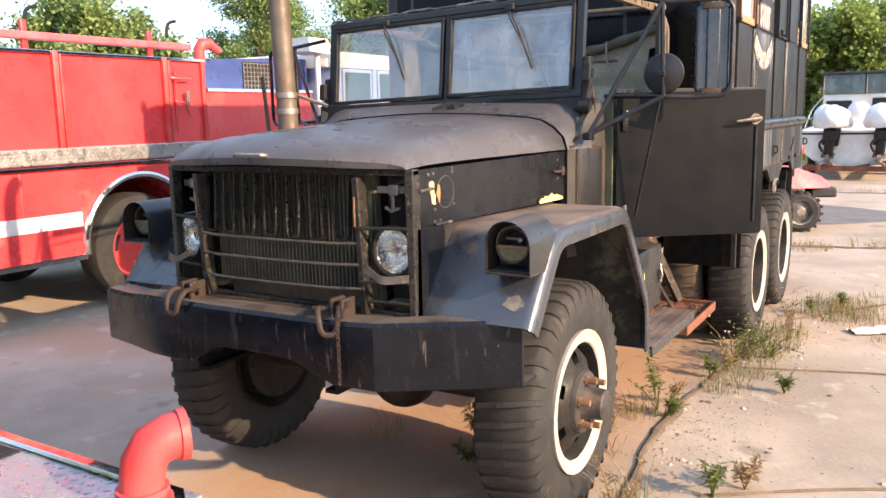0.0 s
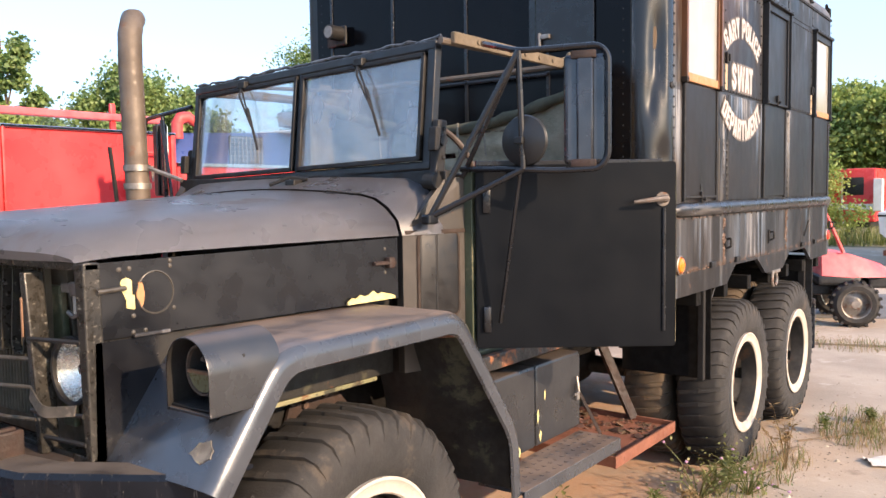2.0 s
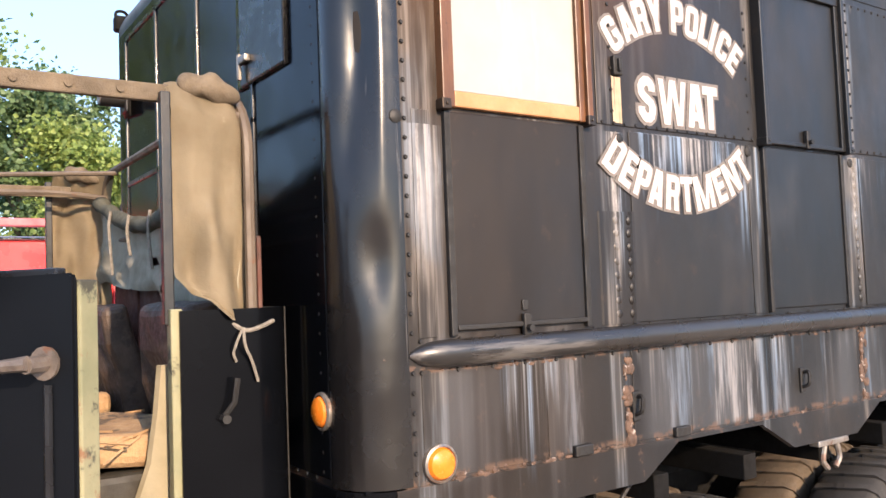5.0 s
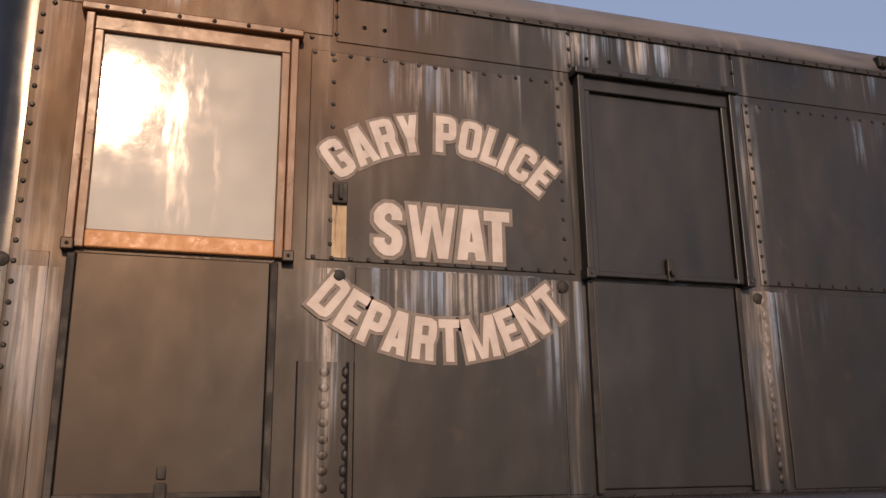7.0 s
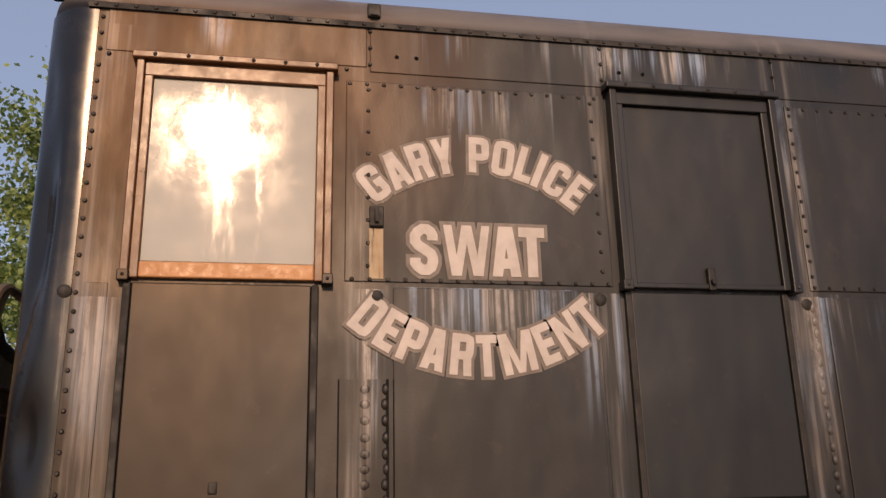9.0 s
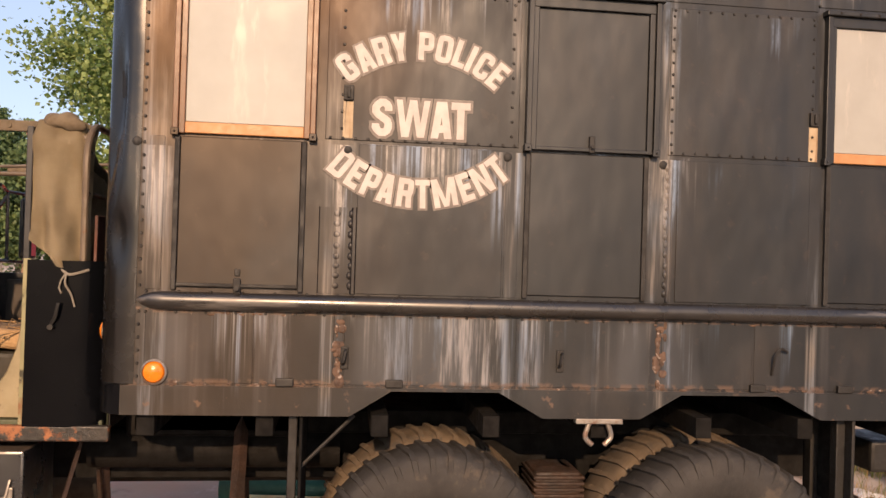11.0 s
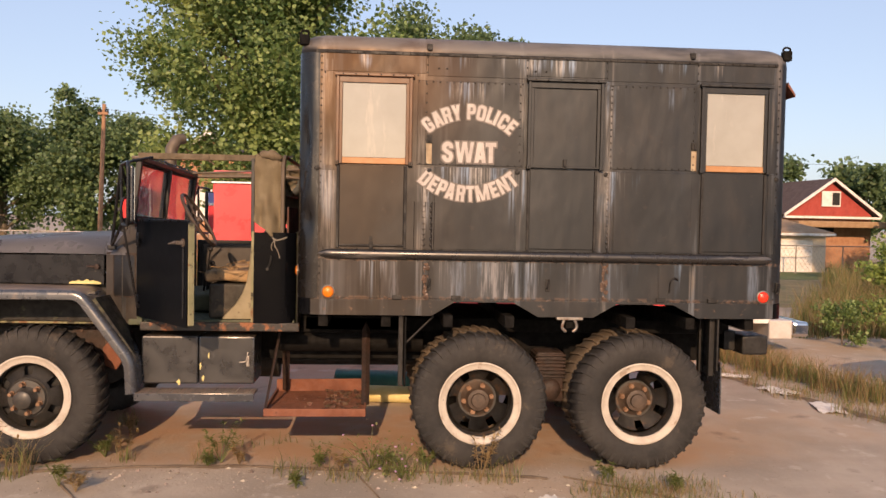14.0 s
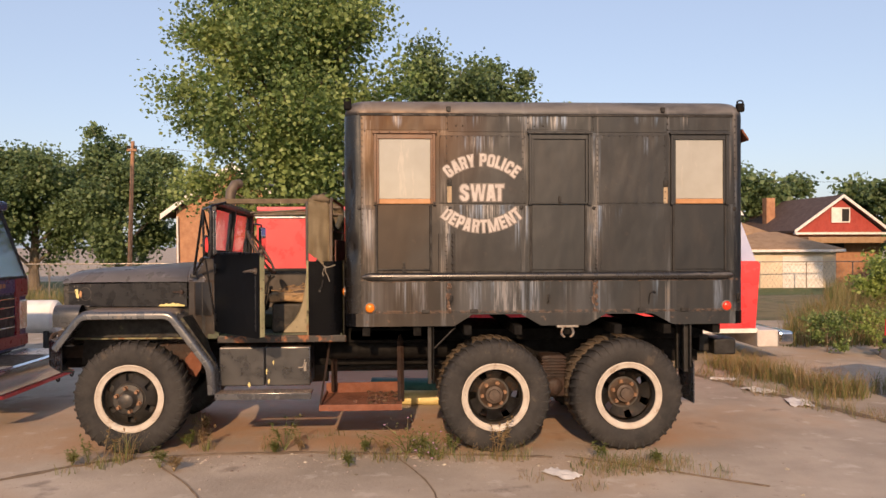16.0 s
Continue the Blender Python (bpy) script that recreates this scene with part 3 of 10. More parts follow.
def prism(bm, poly, axis, a, b):
    """A flat polygon pulled from a to b along an axis."""
    def at(p, h):
        return {"x": (h, p[0], p[1]), "y": (p[0], h, p[1]), "z": (p[0], p[1], h)}[axis]
    v0, v1 = [bm.verts.new(at(p, a)) for p in poly], [bm.verts.new(at(p, b)) for p in poly]
    n = len(poly)
    bm.faces.new(v0[::-1]); bm.faces.new(v1)
    for i in range(n):
        bm.faces.new((v0[i], v0[(i + 1) % n], v1[(i + 1) % n], v1[i]))
    return v0 + v1


def loft(bm, rings, close=True, caps=True):
    vs = [[bm.verts.new(p) for p in r] for r in rings]
    n = len(vs[0])
    for a, b in zip(vs, vs[1:]):
        for k in range(n if close else n - 1):
            bm.faces.new((a[k], a[(k + 1) % n], b[(k + 1) % n], b[k]))
    if caps and close:
        bm.faces.new(vs[0][::-1]); bm.faces.new(vs[-1])
    return vs


def B():
    return bmesh.new()

# ---- the black six-wheeled truck ----
# front axle at y 0, axles behind at 3.30 and 4.52; x points to the driver's side
truck = thing("military_truck", (0, 2.3, 0), "weathered black six-wheeled army truck with tall van body on cracked concrete", "truck")
R_TYRE, AXLES = 0.515, (0.0, 3.30, 4.52)


def wheel_meshes(front):
    """Meshes of one wheel; its outer face looks along x, the tyre's outer wall lies at x 0."""
    W = 0.275
    bm = B()
    lathe(bm, [(-0.03, 0.285), (-0.010, 0.31), (0.004, 0.35), (0.008, 0.40), (0.002, 0.445), (-0.012, 0.482), (-0.038, 0.498), (-W / 2, 0.503), (-W + 0.038, 0.498),
               (-W + 0.012, 0.482), (-W - 0.002, 0.445), (-W - 0.008, 0.40), (-W - 0.004, 0.35), (-W + 0.01, 0.31), (-W + 0.03, 0.285)], 64)
    lugs = 40
    for i in range(lugs * 2):
        out = i % 2 == 0
        a = math.pi * (i + 0.0) / lugs
        h = 0.021
        ca, cb = (a - h, a + h)
        sk = 0.05
        if out:
            xs = [(-W * 0.56, 0.516, sk), (-0.035, 0.511, 0), (-0.002, 0.484, -0.01), (0.006, 0.440, -0.012)]
        else:
            xs = [(-W * 0.44, 0.516, -sk), (-W + 0.035, 0.511, 0), (-W + 0.004, 0.482, 0.01), (-W - 0.008, 0.440, 0.012)]
        rows = []
        for x, r, s in xs:
            rows.append([bm.verts.new((x, rr * math.cos(q + s), rr * math.sin(q + s))) for q, rr in ((ca - 0.008, r - 0.03), (ca, r), (cb, r), (cb + 0.008, r - 0.03))])
        for p, q in zip(rows, rows[1:]):
            for k in range(3):
                bm.faces.new((p[k], p[k + 1], q[k + 1], q[k]))
        bm.faces.new(rows[0]); bm.faces.new(rows[-1][::-1])
    tyre = mesh("tyre", bm, rubber, 40)
    bm = B()
    lathe(bm, [(-0.012, 0.250), (-0.004, 0.256), (-0.004, 0.285), (0.006, 0.298), (0.004, 0.308), (-0.012, 0.306), (-0.04, 0.30)], 56)
    ring = mesh("rim", bm, white_ring, 40)
    bm = B()
    lathe(bm, [(-0.010, 0.252), (-0.08, 0.246), (-0.14, 0.246), (-W, 0.29)], 48)
    barrel = mesh("barrel", bm, wheel_black, 40)
    # disc with oval hand holes
    d0, d1 = (-0.06, 0.0) if front else (-0.10, -0.19)
    bm = B()
    seg, rings = 60, []
    for x, r in ((d0 - 0.03, 0.247), (d0, 0.225), ((d0 * 0.6 + d1 * 0.4), 0.205), ((d0 * 0.3 + d1 * 0.7), 0.165), (d1, 0.145), (d1, 0.10)):
        rings.append([bm.verts.new((x, r * math.cos(2 * math.pi * k / seg), r * math.sin(2 * math.pi * k / seg))) for k in range(seg)])
    for j, (a, b) in enumerate(zip(rings, rings[1:])):
        for k in range(seg):
            if j in (1, 2) and (k % 10) in (2, 3, 4) and not (j == 3):
                continue
            bm.faces.new((a[k], a[(k + 1) % seg], b[(k + 1) % seg], b[k]))
    bmesh.ops.solidify(bm, geom=bm.faces[:], thickness=0.008)
    disc = mesh("disc", bm, wheel_black, 35)
    bm = B()
    if front:
        lathe(bm, [(0.0, 0.135), (0.02, 0.13), (0.025, 0.085), (0.05, 0.07), (0.105, 0.065), (0.115, 0.05), (0.115, 0.0)], 28)
    else:
        lathe(bm, [(d1, 0.13), (d1 + 0.02, 0.10), (d1 + 0.05, 0.085), (d1 + 0.075, 0.08), (d1 + 0.08, 0.055), (d1 + 0.10, 0.05), (d1 + 0.105, 0.0)], 28)
    hub = mesh("hub", bm, wheel_black if front else hub_brown, 35)
    nuts = []
    bm = B()
    n0 = 0.0 if front else d1
    rod(bm, (n0, 0, 0), (n0 + 0.035, 0, 0), 0.021, 6)
    rod(bm, (n0 + 0.035, 0, 0), (n0 + (0.075 if front else 0.05), 0, 0), 0.014, 8)
    nut = mesh("wheel_nut", bm, brown_nut, 30)
    return tyre, ring, barrel, disc, hub, nut


INNER = wheel_meshes(False)[0]
INNER.materials[0] = dusty_rubber
WHEELS = {True: wheel_meshes(True), False: wheel_meshes(False)}


def truck_wheel(front, side, y, x, spin):
    tyre, ring, barrel, disc, hub, nut = WHEELS[front]
    w = new("wheel", tyre)
    w.parent = truck
    w.matrix_basis = truck.matrix_basis.inverted() @ pose(x * side, y, R_TYRE - 0.012, 0, 0, 0 if side > 0 else 180) @ pose(0, 0, 0, spin, 0, 0)
    for name, me in (("rim", ring), ("barrel", barrel), ("disc", disc), ("hub", hub)):
        o = new(name, me)
        o.parent = w
        tagged(o, {"rim": "dirty white painted rim ring"}.get(name, ""))
    for k in range(6):
        o = new("wheel_nut", nut)
        o.parent = w
        a = 2 * math.pi * (k + 0.5) / 6
        o.location = (0, 0.105 * math.cos(a), 0.105 * math.sin(a))


for side in (1, -1):
    truck_wheel(True, side, 0.0, 1.08 if side > 0 else 0.88, 11 * side)
    for y, spin in ((3.30, 5), (4.52, 33)):
        dual = new("inner_tyre", INNER)
        dual.parent = truck
        dual.matrix_basis = truck.matrix_basis.inverted() @ pose(0.90 * side, y, R_TYRE - 0.012, 0, 0, 0 if side > 0 else 180) @ pose(0, 0, 0, spin, 0, 0)
        tagged(dual, "dust-brown inner twin tyre")
    truck_wheel(False, side, 3.30, 1.235, 40)
    truck_wheel(False, side, 4.52, 1.235, 17)


def frame_and_axles():
    bm = B()
    for s in (1, -1):
        prism(bm, [(s * 0.43, 0.70), (s * 0.43, 0.93), (s * 0.36, 0.93), (s * 0.36, 0.915), (s * 0.415, 0.915), (s * 0.415, 0.715), (s * 0.36, 0.715), (s * 0.36, 0.70)], "y", -0.86, 5.45)
    for y in (-0.4, 0.9, 2.2, 3.9, 5.2):
        rbox(bm, -0.41, 0.41, y - 0.05, y + 0.05, 0.74, 0.90)
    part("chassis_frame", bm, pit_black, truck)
    for x0, x1 in ((0.80, 0.99), (-0.79, -0.60)):
        bm = B()
        rod(bm, (x0, 0, 0.5), (x1, 0, 0.5), 0.235, 24)
        part("brake_drum", bm, under_black, truck, loose=True)
    for y in AXLES:
        bm = B()
        tube(bm, [(-0.86, y, 0.5), (-0.3, y, 0.5), (0.3, y, 0.5), (0.86, y, 0.5)], 0.06, 12)
        ball(bm, (0.12 if y == 0 else 0.0, y, 0.52), 0.19, (1.0, 1.0, 0.95), 20, 12)
        rod(bm, (0.02, y - 0.3, 0.60), (0.02, y + 0.3, 0.60), 0.07, 12)
        part("axle", bm, under_black, truck)
    bm = B()
    rod(bm, (0.02, 0.2, 0.62), (0.02, 4.5, 0.62), 0.04, 10)
    rod(bm, (0.02, 1.3, 0.64), (0.02, 1.7, 0.64), 0.16, 14)
    part("drive_shaft", bm, under_black, truck)
    for s in (1, -1):
        for y0, y1, zc in ((-0.55, 0.55, 0.66), (3.25, 4.6, 0.70)):
            bm = B()
            n = 7
            for i in range(n):
                h = (y1 - y0) / 2 * (1 - i * 0.12)
                c = (y0 + y1) / 2
                up = 0.10 if y0 < 0 else -0.06
                ring = []
                for k in range(9):
                    y = c + h * (k / 4 - 1)
                    z = zc - i * 0.012 + up * ((y - c) / ((y1 - y0) / 2)) ** 2
                    ring.append([(s * 0.40, y, z), (s * 0.48, y, z), (s * 0.48, y, z + 0.010), (s * 0.40, y, z + 0.010)])
                loft(bm, ring)
            part("leaf_spring", bm, under_black, truck)
    bm = B()
    rbox(bm, 0.55, 0.80, 3.80, 4.02, 0.42, 0.82, 0.02)
    for i in range(7):
        rbox(bm, 0.54, 0.82, 3.79, 4.03, 0.62 + i * 0.028, 0.635 + i * 0.028, 0.003)
    ball(bm, (0.80, 3.91, 0.52), 0.09, (0.6, 1, 1))
    pieces("trunnion", bm, dark_rust, truck)
    bm = B()
    rbox(bm, -0.60, 0.60, 1.95, 5.45, 0.95, 1.06, 0.01)
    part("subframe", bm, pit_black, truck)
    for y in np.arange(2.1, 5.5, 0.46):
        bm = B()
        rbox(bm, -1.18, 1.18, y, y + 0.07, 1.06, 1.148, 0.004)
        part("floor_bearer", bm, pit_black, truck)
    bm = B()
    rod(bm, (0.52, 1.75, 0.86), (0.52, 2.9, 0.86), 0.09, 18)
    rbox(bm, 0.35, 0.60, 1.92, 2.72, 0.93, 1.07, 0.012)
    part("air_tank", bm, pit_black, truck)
    bm = B()
    rod(bm, (-0.75, 0.9, 0.72), (-0.75, 1.9, 0.72), 0.22, 22)
    part("fuel_tank", bm, under_black, truck)
    # pintle box and tail frame
    bm = B()
    rbox(bm, -0.62, 0.62, 5.40, 5.50, 0.82, 0.98, 0.01)
    rbox(bm, 0.45, 0.75, 5.50, 5.72, 0.80, 0.96, 0.02)
    part("rear_crossmember", bm, under_black, truck)


frame_and_axles()


def front_bumper():
    """A channel bumper, bent back at the ends, dented on the far side, notched in the middle."""
    bm = B()
    xs = [-0.885, -0.70, -0.50, -0.36, -0.25, -0.10, -0.06, 0.24, 0.29, 0.47, 0.64, 0.86, 1.085]
    def front(x):
        back = 0.31 * max(0.0, (x - 0.60) / 0.485) if x > 0 else 0.11 * max(0.0, (-x - 0.42) / 0.465)
        return -0.91 + back + 0.008 * noise.noise(Vector((x * 5, 0, 0)))
    rings = []
    for x in xs:
        y, z0, z1, t = front(x), float(np.interp(x, (-0.30, -0.25, -0.10, -0.06, 0.24, 0.29, 0.47, 0.6), (0.745, 0.75, 0.825, 0.832, 0.832, 0.825, 0.757, 0.748))), 0.995 - (0.02 if x < -0.6 else 0.0), 0.012
        rings.append([(x, y, z0), (x, y - 0.004, z0 + 0.012), (x, y - 0.004, z1 - 0.014), (x, y + 0.010, z1), (x, y + 0.12, z1), (x, y + 0.12, z1 - t), (x, y + t, z1 - t - 0.004),
                      (x, y + t, z0 + t), (x, y + 0.12, z0 + t), (x, y + 0.12, z0)])
    loft(bm, rings)
    part("front_bumper", bm, bumper_paint, truck, "dented black steel bumper with peeling paint", 20, loose=True)
    bm = B()
    for x in (-0.26, 0.44):
        rbox(bm, x - 0.04, x + 0.04, -0.88, -0.55, 0.80, 0.92, 0.006)
    pieces("bumper_bracket", bm, dusty_ledge, truck, loose=True)
    bm = B()
    rbox(bm, -0.45, 0.62, -0.80, -0.68, 0.93, 0.985, 0.01)
    part("dirt_ledge", bm, dusty_ledge, truck, "dirt and rust heaped behind the bumper", loose=True)
    for x, turn in ((-0.31, 0), (0.46, 35)):
        bm = B()
        c = pose(x, -0.905, 1.005, 0, 0, turn)
        loop = [(-0.030, 0.070, 0.02), (-0.038, 0.01, 0.035), (-0.035, -0.03, 0.0), (-0.024, -0.038, -0.055), (0.024, -0.038, -0.055), (0.035, -0.03, 0.0), (0.038, 0.01, 0.035), (0.030, 0.070, 0.02)]
        tube(bm, [c @ Vector(p) for p in loop], 0.011, 8, 0.035)
        rod(bm, c @ Vector((-0.06, 0.068, 0.02)), c @ Vector((0.06, 0.068, 0.02)), 0.011, 8)
        part("tow_shackle", bm, dark_rust, truck, "rusty bow shackle", loose=True)
        bm = B()
        for o in (-0.022, 0.022):
            rbox(bm, x + o - 0.010, x + o + 0.010, -0.865, -0.78, 0.98, 1.065, 0.008)
        part("tow_lug", bm, dark_rust, truck, loose=True)
    bm = B()
    for i in range(20):
        z = 1.05 - i * 0.0145
        sw = Matrix.Translation((0.515, -0.925 if i > 3 else -0.87 - 0.013 * i, z)) @ pose(0, 0, 0, 0, 0, 90 * (i % 2))
        pts = [sw @ Vector((0.006 * math.cos(a), 0, 0.010 * math.sin(a))) for a in np.linspace(0, 2 * math.pi, 9)]
        tube(bm, pts, 0.0022, 5)
    tagged(part("hanging_chain", bm, dark_rust, truck, "thin rusty chain", loose=True), kind="stuff")


front_bumper()


def nose():
    # hood: cross sections from the lip to the cowl
    def section(y, half, edge, top, crown):
        pts = []
        n = 22
        for i in range(n + 1):
            u = -1 + 2 * i / n
            a = abs(u)
            # flat crown that rolls over the shoulders
            if a < 0.62:
                z, x = top - crown * (a / 0.62) ** 2, a / 0.62 * (half - 0.20)
            else:
                w = (a - 0.62) / 0.38 * math.pi / 2
                x = half - 0.20 + 0.20 * math.sin(w)
                z = edge + (top - crown - edge) * math.cos(w)
            pts.append((math.copysign(x, u), y, z))
        return pts
    rows = [(-0.715, 0.715, 1.528, 1.545, 0.012), (-0.722, 0.722, 1.528, 1.572, 0.015), (-0.70, 0.732, 1.532, 1.602, 0.018), (-0.62, 0.738, 1.538, 1.640, 0.02), (-0.48, 0.746, 1.541, 1.663, 0.022),
            (-0.2, 0.762, 1.543, 1.683, 0.024), (0.1, 0.782, 1.544, 1.703, 0.026), (0.455, 0.805, 1.545, 1.722, 0.028)]
    bm = B()
    loft(bm, [section(*r) for r in rows], close=False, caps=False)
    bmesh.ops.solidify(bm, geom=bm.faces[:], thickness=0.012)
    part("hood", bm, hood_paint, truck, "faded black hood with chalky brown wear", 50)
    bm = B()
    loft(bm, [section(0.462, 0.812, 1.545, 1.728, 0.028), section(0.60, 0.862, 1.545, 1.762, 0.022), section(0.64, 0.868, 1.545, 1.775, 0.015)], close=False, caps=False)
    bmesh.ops.solidify(bm, geom=bm.faces[:], thickness=0.012)
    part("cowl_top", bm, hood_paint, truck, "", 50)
    bm = B()
    tube(bm, [(-0.11, -0.700, 1.578), (-0.11, -0.742, 1.584), (0.064, -0.742, 1.584), (0.064, -0.700, 1.578)], 0.008, 8, 0.02)
    part("hood_handle", bm, bare_steel, truck, "bent bare steel grab handle")
    bm = B()
    rbox(bm, 0.08, 0.14, 0.52, 0.60, 1.735, 1.765, 0.006)
    tube(bm, [(0.0, 0.50, 1.745), (0.08, 0.55, 1.775), (0.16, 0.58, 1.765)], 0.008, 6)
    part("wiper_pivot", bm, under_black, truck)
    # engine side panels
    for s in (1, -1):
        bm = B()
        v = [(s * 0.738, -0.690, 1.315), (s * 0.802, 0.450, 1.315), (s * 0.802, 0.450, 1.538), (s * 0.738, -0.690, 1.524)]
        loft(bm, [[Vector(p) for p in v], [Vector(p) - Vector((s * 0.012, 0, 0)) for p in v]])
        pan = part("engine_side_panel", bm, black_paint, truck)
        def at(y, z, o=0.0):
            return Vector((s * (0.738 + (y + 0.69) / 1.14 * 0.064 + o), y, z))
        bm = B()
        rod(bm, at(0.32, 1.45, 0.012), at(0.42, 1.45, 0.012), 0.008, 6)
        rbox(bm, *sorted((at(0.40, 0).x, at(0.40, 0, 0.02).x)), 0.385, 0.415, 1.43, 1.47, 0.004)
        pieces("panel_latch", bm, dark_rust, pan)
        bm = B()
        rod(bm, at(-0.685, 1.448, 0.008), at(-0.605, 1.452, 0.008), 0.007, 8)
        part("panel_pin", bm, bar_dust, pan, "worn latch pin")
        bm = B()
        random.seed(4)
        for c, w, h in (((-0.590, 1.445), 0.034, 0.050), ((-0.583, 1.412), 0.026, 0.036), ((-0.602, 1.466), 0.022, 0.022)):
            poly = [(c[0] + w * (0.6 + 0.4 * random.random()) * math.cos(a) * 0.8, c[1] + h * (0.6 + 0.4 * random.random()) * math.sin(a) * 0.8) for a in np.linspace(0, 2 * math.pi, 11)[:-1]]
            x0, x1 = at(c[0], 0, 0.001).x, at(c[0], 0, 0.003).x
            prism(bm, poly, "x", x0, x1)
        if s > 0:
            part("bare_patch", bm, yellow_primer, pan, "flaked patch of yellow primer")
            bm = B()
            yc, zc = -0.512, 1.432
            a0 = [(yc + 0.055 * math.cos(a), zc + 0.060 * math.sin(a)) for a in np.linspace(0, 2 * math.pi, 33)]
            tube(bm, [at(y, z, 0.002) for y, z in a0], 0.0032, 6, caps=False)
            part("cap_ring", bm, bar_dust, pan, "round pressed ring with a rusty rim")
            bm = B()
            rng = random.Random(9)
            poly = [(yc - 0.045 + 0.016 * rng.uniform(0.5, 1.0) * math.cos(a), zc + 0.002 + 0.042 * rng.uniform(0.6, 1.0) * math.sin(a)) for a in np.linspace(0, 2 * math.pi, 13)[:-1]]
            prism(bm, poly, "x", at(yc, 0, -0.004).x, at(yc, 0, 0.0025).x)
            part("bare_patch", bm, sill_tan, pan, "orange-brown bare patch inside the ring")
            for y, z in ((-0.616, 1.503), (-0.587, 1.504), (-0.464, 1.518), (-0.464, 1.503), (-0.579, 1.372), (-0.456, 1.382), (-0.581, 1.326), (-0.545, 1.328), (0.385, 1.50), (0.385, 1.415)):
                bm = B()
                ball(bm, at(y, z, 0.002), 0.0075, (0.5, 1, 1), 8, 5)
                part("panel_bolt", bm, bar_dust, pan)
            bm = B()
            rbox(bm, at(-0.53, 0, 0.0).x, at(-0.53, 0, 0.008).x, -0.585, -0.47, 1.312, 1.322, 0.002)
            part("panel_lip", bm, chalk_paint, pan, "bent bright lip under the panel")
        else:
            bm.free()
        # lower engine side down to the fender and splash board behind the wheel
        bm = B()
        rbox(bm, *sorted((s * 0.70, s * 0.735)), -0.70, 0.50, 1.02, 1.312, 0.004)
        for i in range(9):
            rbox(bm, *sorted((s * 0.735, s * 0.748)), -0.2 + i * 0.065, -0.165 + i * 0.065, 1.10, 1.24, 0.004)
        part("inner_fender", bm, inner_paint, truck)
        bm = B()
        rbox(bm, *sorted((s * 0.52, s * 0.735)), -0.62, 0.42, 1.000, 1.016, 0.003)
        part("arch_lip", bm, pale_green, truck, "olive-yellow chipped lip inside the arch")
        bm = B()
        prism(bm, [(0.06, 0.74), (0.14, 0.96), (0.34, 0.99), (0.46, 0.86), (0.44, 0.72)], "x", s * 0.545, s * 0.560)
        part("spring_bracket", bm, dark_rust, truck, "dark riveted spring bracket")
        bm = B()
        for y, z in ((0.10, 0.80), (0.20, 0.93), (0.30, 0.95), (0.40, 0.84), (-0.30, 0.86), (-0.42, 0.82), (-0.12, 0.90)):
            rod(bm, (s * 0.55, y, z), (s * 0.578, y, z), 0.014, 6)
        pieces("bracket_bolt", bm, scab_rust, truck)
        bm = B()
        prism(bm, [(0.40, 0.66), (0.38, 0.80), (0.45, 0.88), (0.55, 0.84), (0.53, 0.70), (0.48, 0.62)], "x", s * 0.60, s * 0.63)
        part("shock_bracket", bm, rust_metal, truck, "rusty orange shock bracket")
        bm = B()
        prism(bm, [(-0.62, 0.74), (-0.60, 0.985), (0.30, 0.985), (0.10, 0.78)], "x", s * 0.515, s * 0.53)
        part("frame_horn", bm, under_black, truck)
    # radiator surround and grille
    bm = B()
    for s in (1, -1):
        rbox(bm, *sorted((s * 0.706, s * 0.742)), -0.715, -0.665, 0.985, 1.527, 0.005)
        rbox(bm, *sorted((s * 0.470, s * 0.500)), -0.745, -0.690, 0.985, 1.499, 0.005)
    rbox(bm, -0.742, 0.742, -0.712, -0.67, 1.505, 1.528, 0.004)
    rbox(bm, -0.742, 0.742, -0.712, -0.67, 0.975, 1.0, 0.004)
    part("grille_surround", bm, bar_black, truck, "dusty black grille surround with worn specks")
    bm = B()
    rbox(bm, -0.47, 0.47, -0.60, -0.56, 0.96, 1.51, 0.004)
    core = part("radiator_core", bm, core_dust, truck, "dusty radiator core behind the grille")
    bm = B()
    rbox(bm, 0, 0.005, -0.615, -0.595, 1.06, 1.5, 0)
    fin = mesh("core_fin", bm, core_dust, 0)
    for i in range(40):
        o = part("core_fin", fin, None, core)
        x = -0.45 + i * 0.0226
        o.location.x, o.location.y = 0.099 + 0.83 * x, -0.075
    for i in range(7):
        x = -0.465 + i * 0.135
        bm = B()
        # flat strip bent into a hairpin
        line = round_path([(x, -0.700, 1.500), (x + 0.004, -0.715, 1.285), (x + 0.012, -0.712, 1.264), (x + 0.064, -0.712, 1.264), (x + 0.072, -0.715, 1.285), (x + 0.076, -0.700, 1.500)], 0.012, 4)
        rows = []
        for k, p in enumerate(line):
            d = (line[min(k + 1, len(line) - 1)] - line[max(k - 1, 0)]).normalized()
            n = Vector((d.z, 0, -d.x)).normalized() * 0.003
            rows.append([p + n, p - n, p - n + Vector((0, 0.026, 0)), p + n + Vector((0, 0.026, 0))])
        loft(bm, rows)
        part("grille_bar", bm, bar_black, truck, "black strip hairpin of the grille", 30)
    for z in (1.255, 1.175, 1.085):
        bm = B()
        tube(bm, [(-0.485, -0.72, z), (-0.35, -0.745, z), (-0.2, -0.745, z), (0.0, -0.745, z), (0.2, -0.745, z), (0.35, -0.745, z), (0.485, -0.72, z)], 0.006, 8)
        part("grille_crossbar", bm, bar_dust, truck, "dusty round grille crossbar")
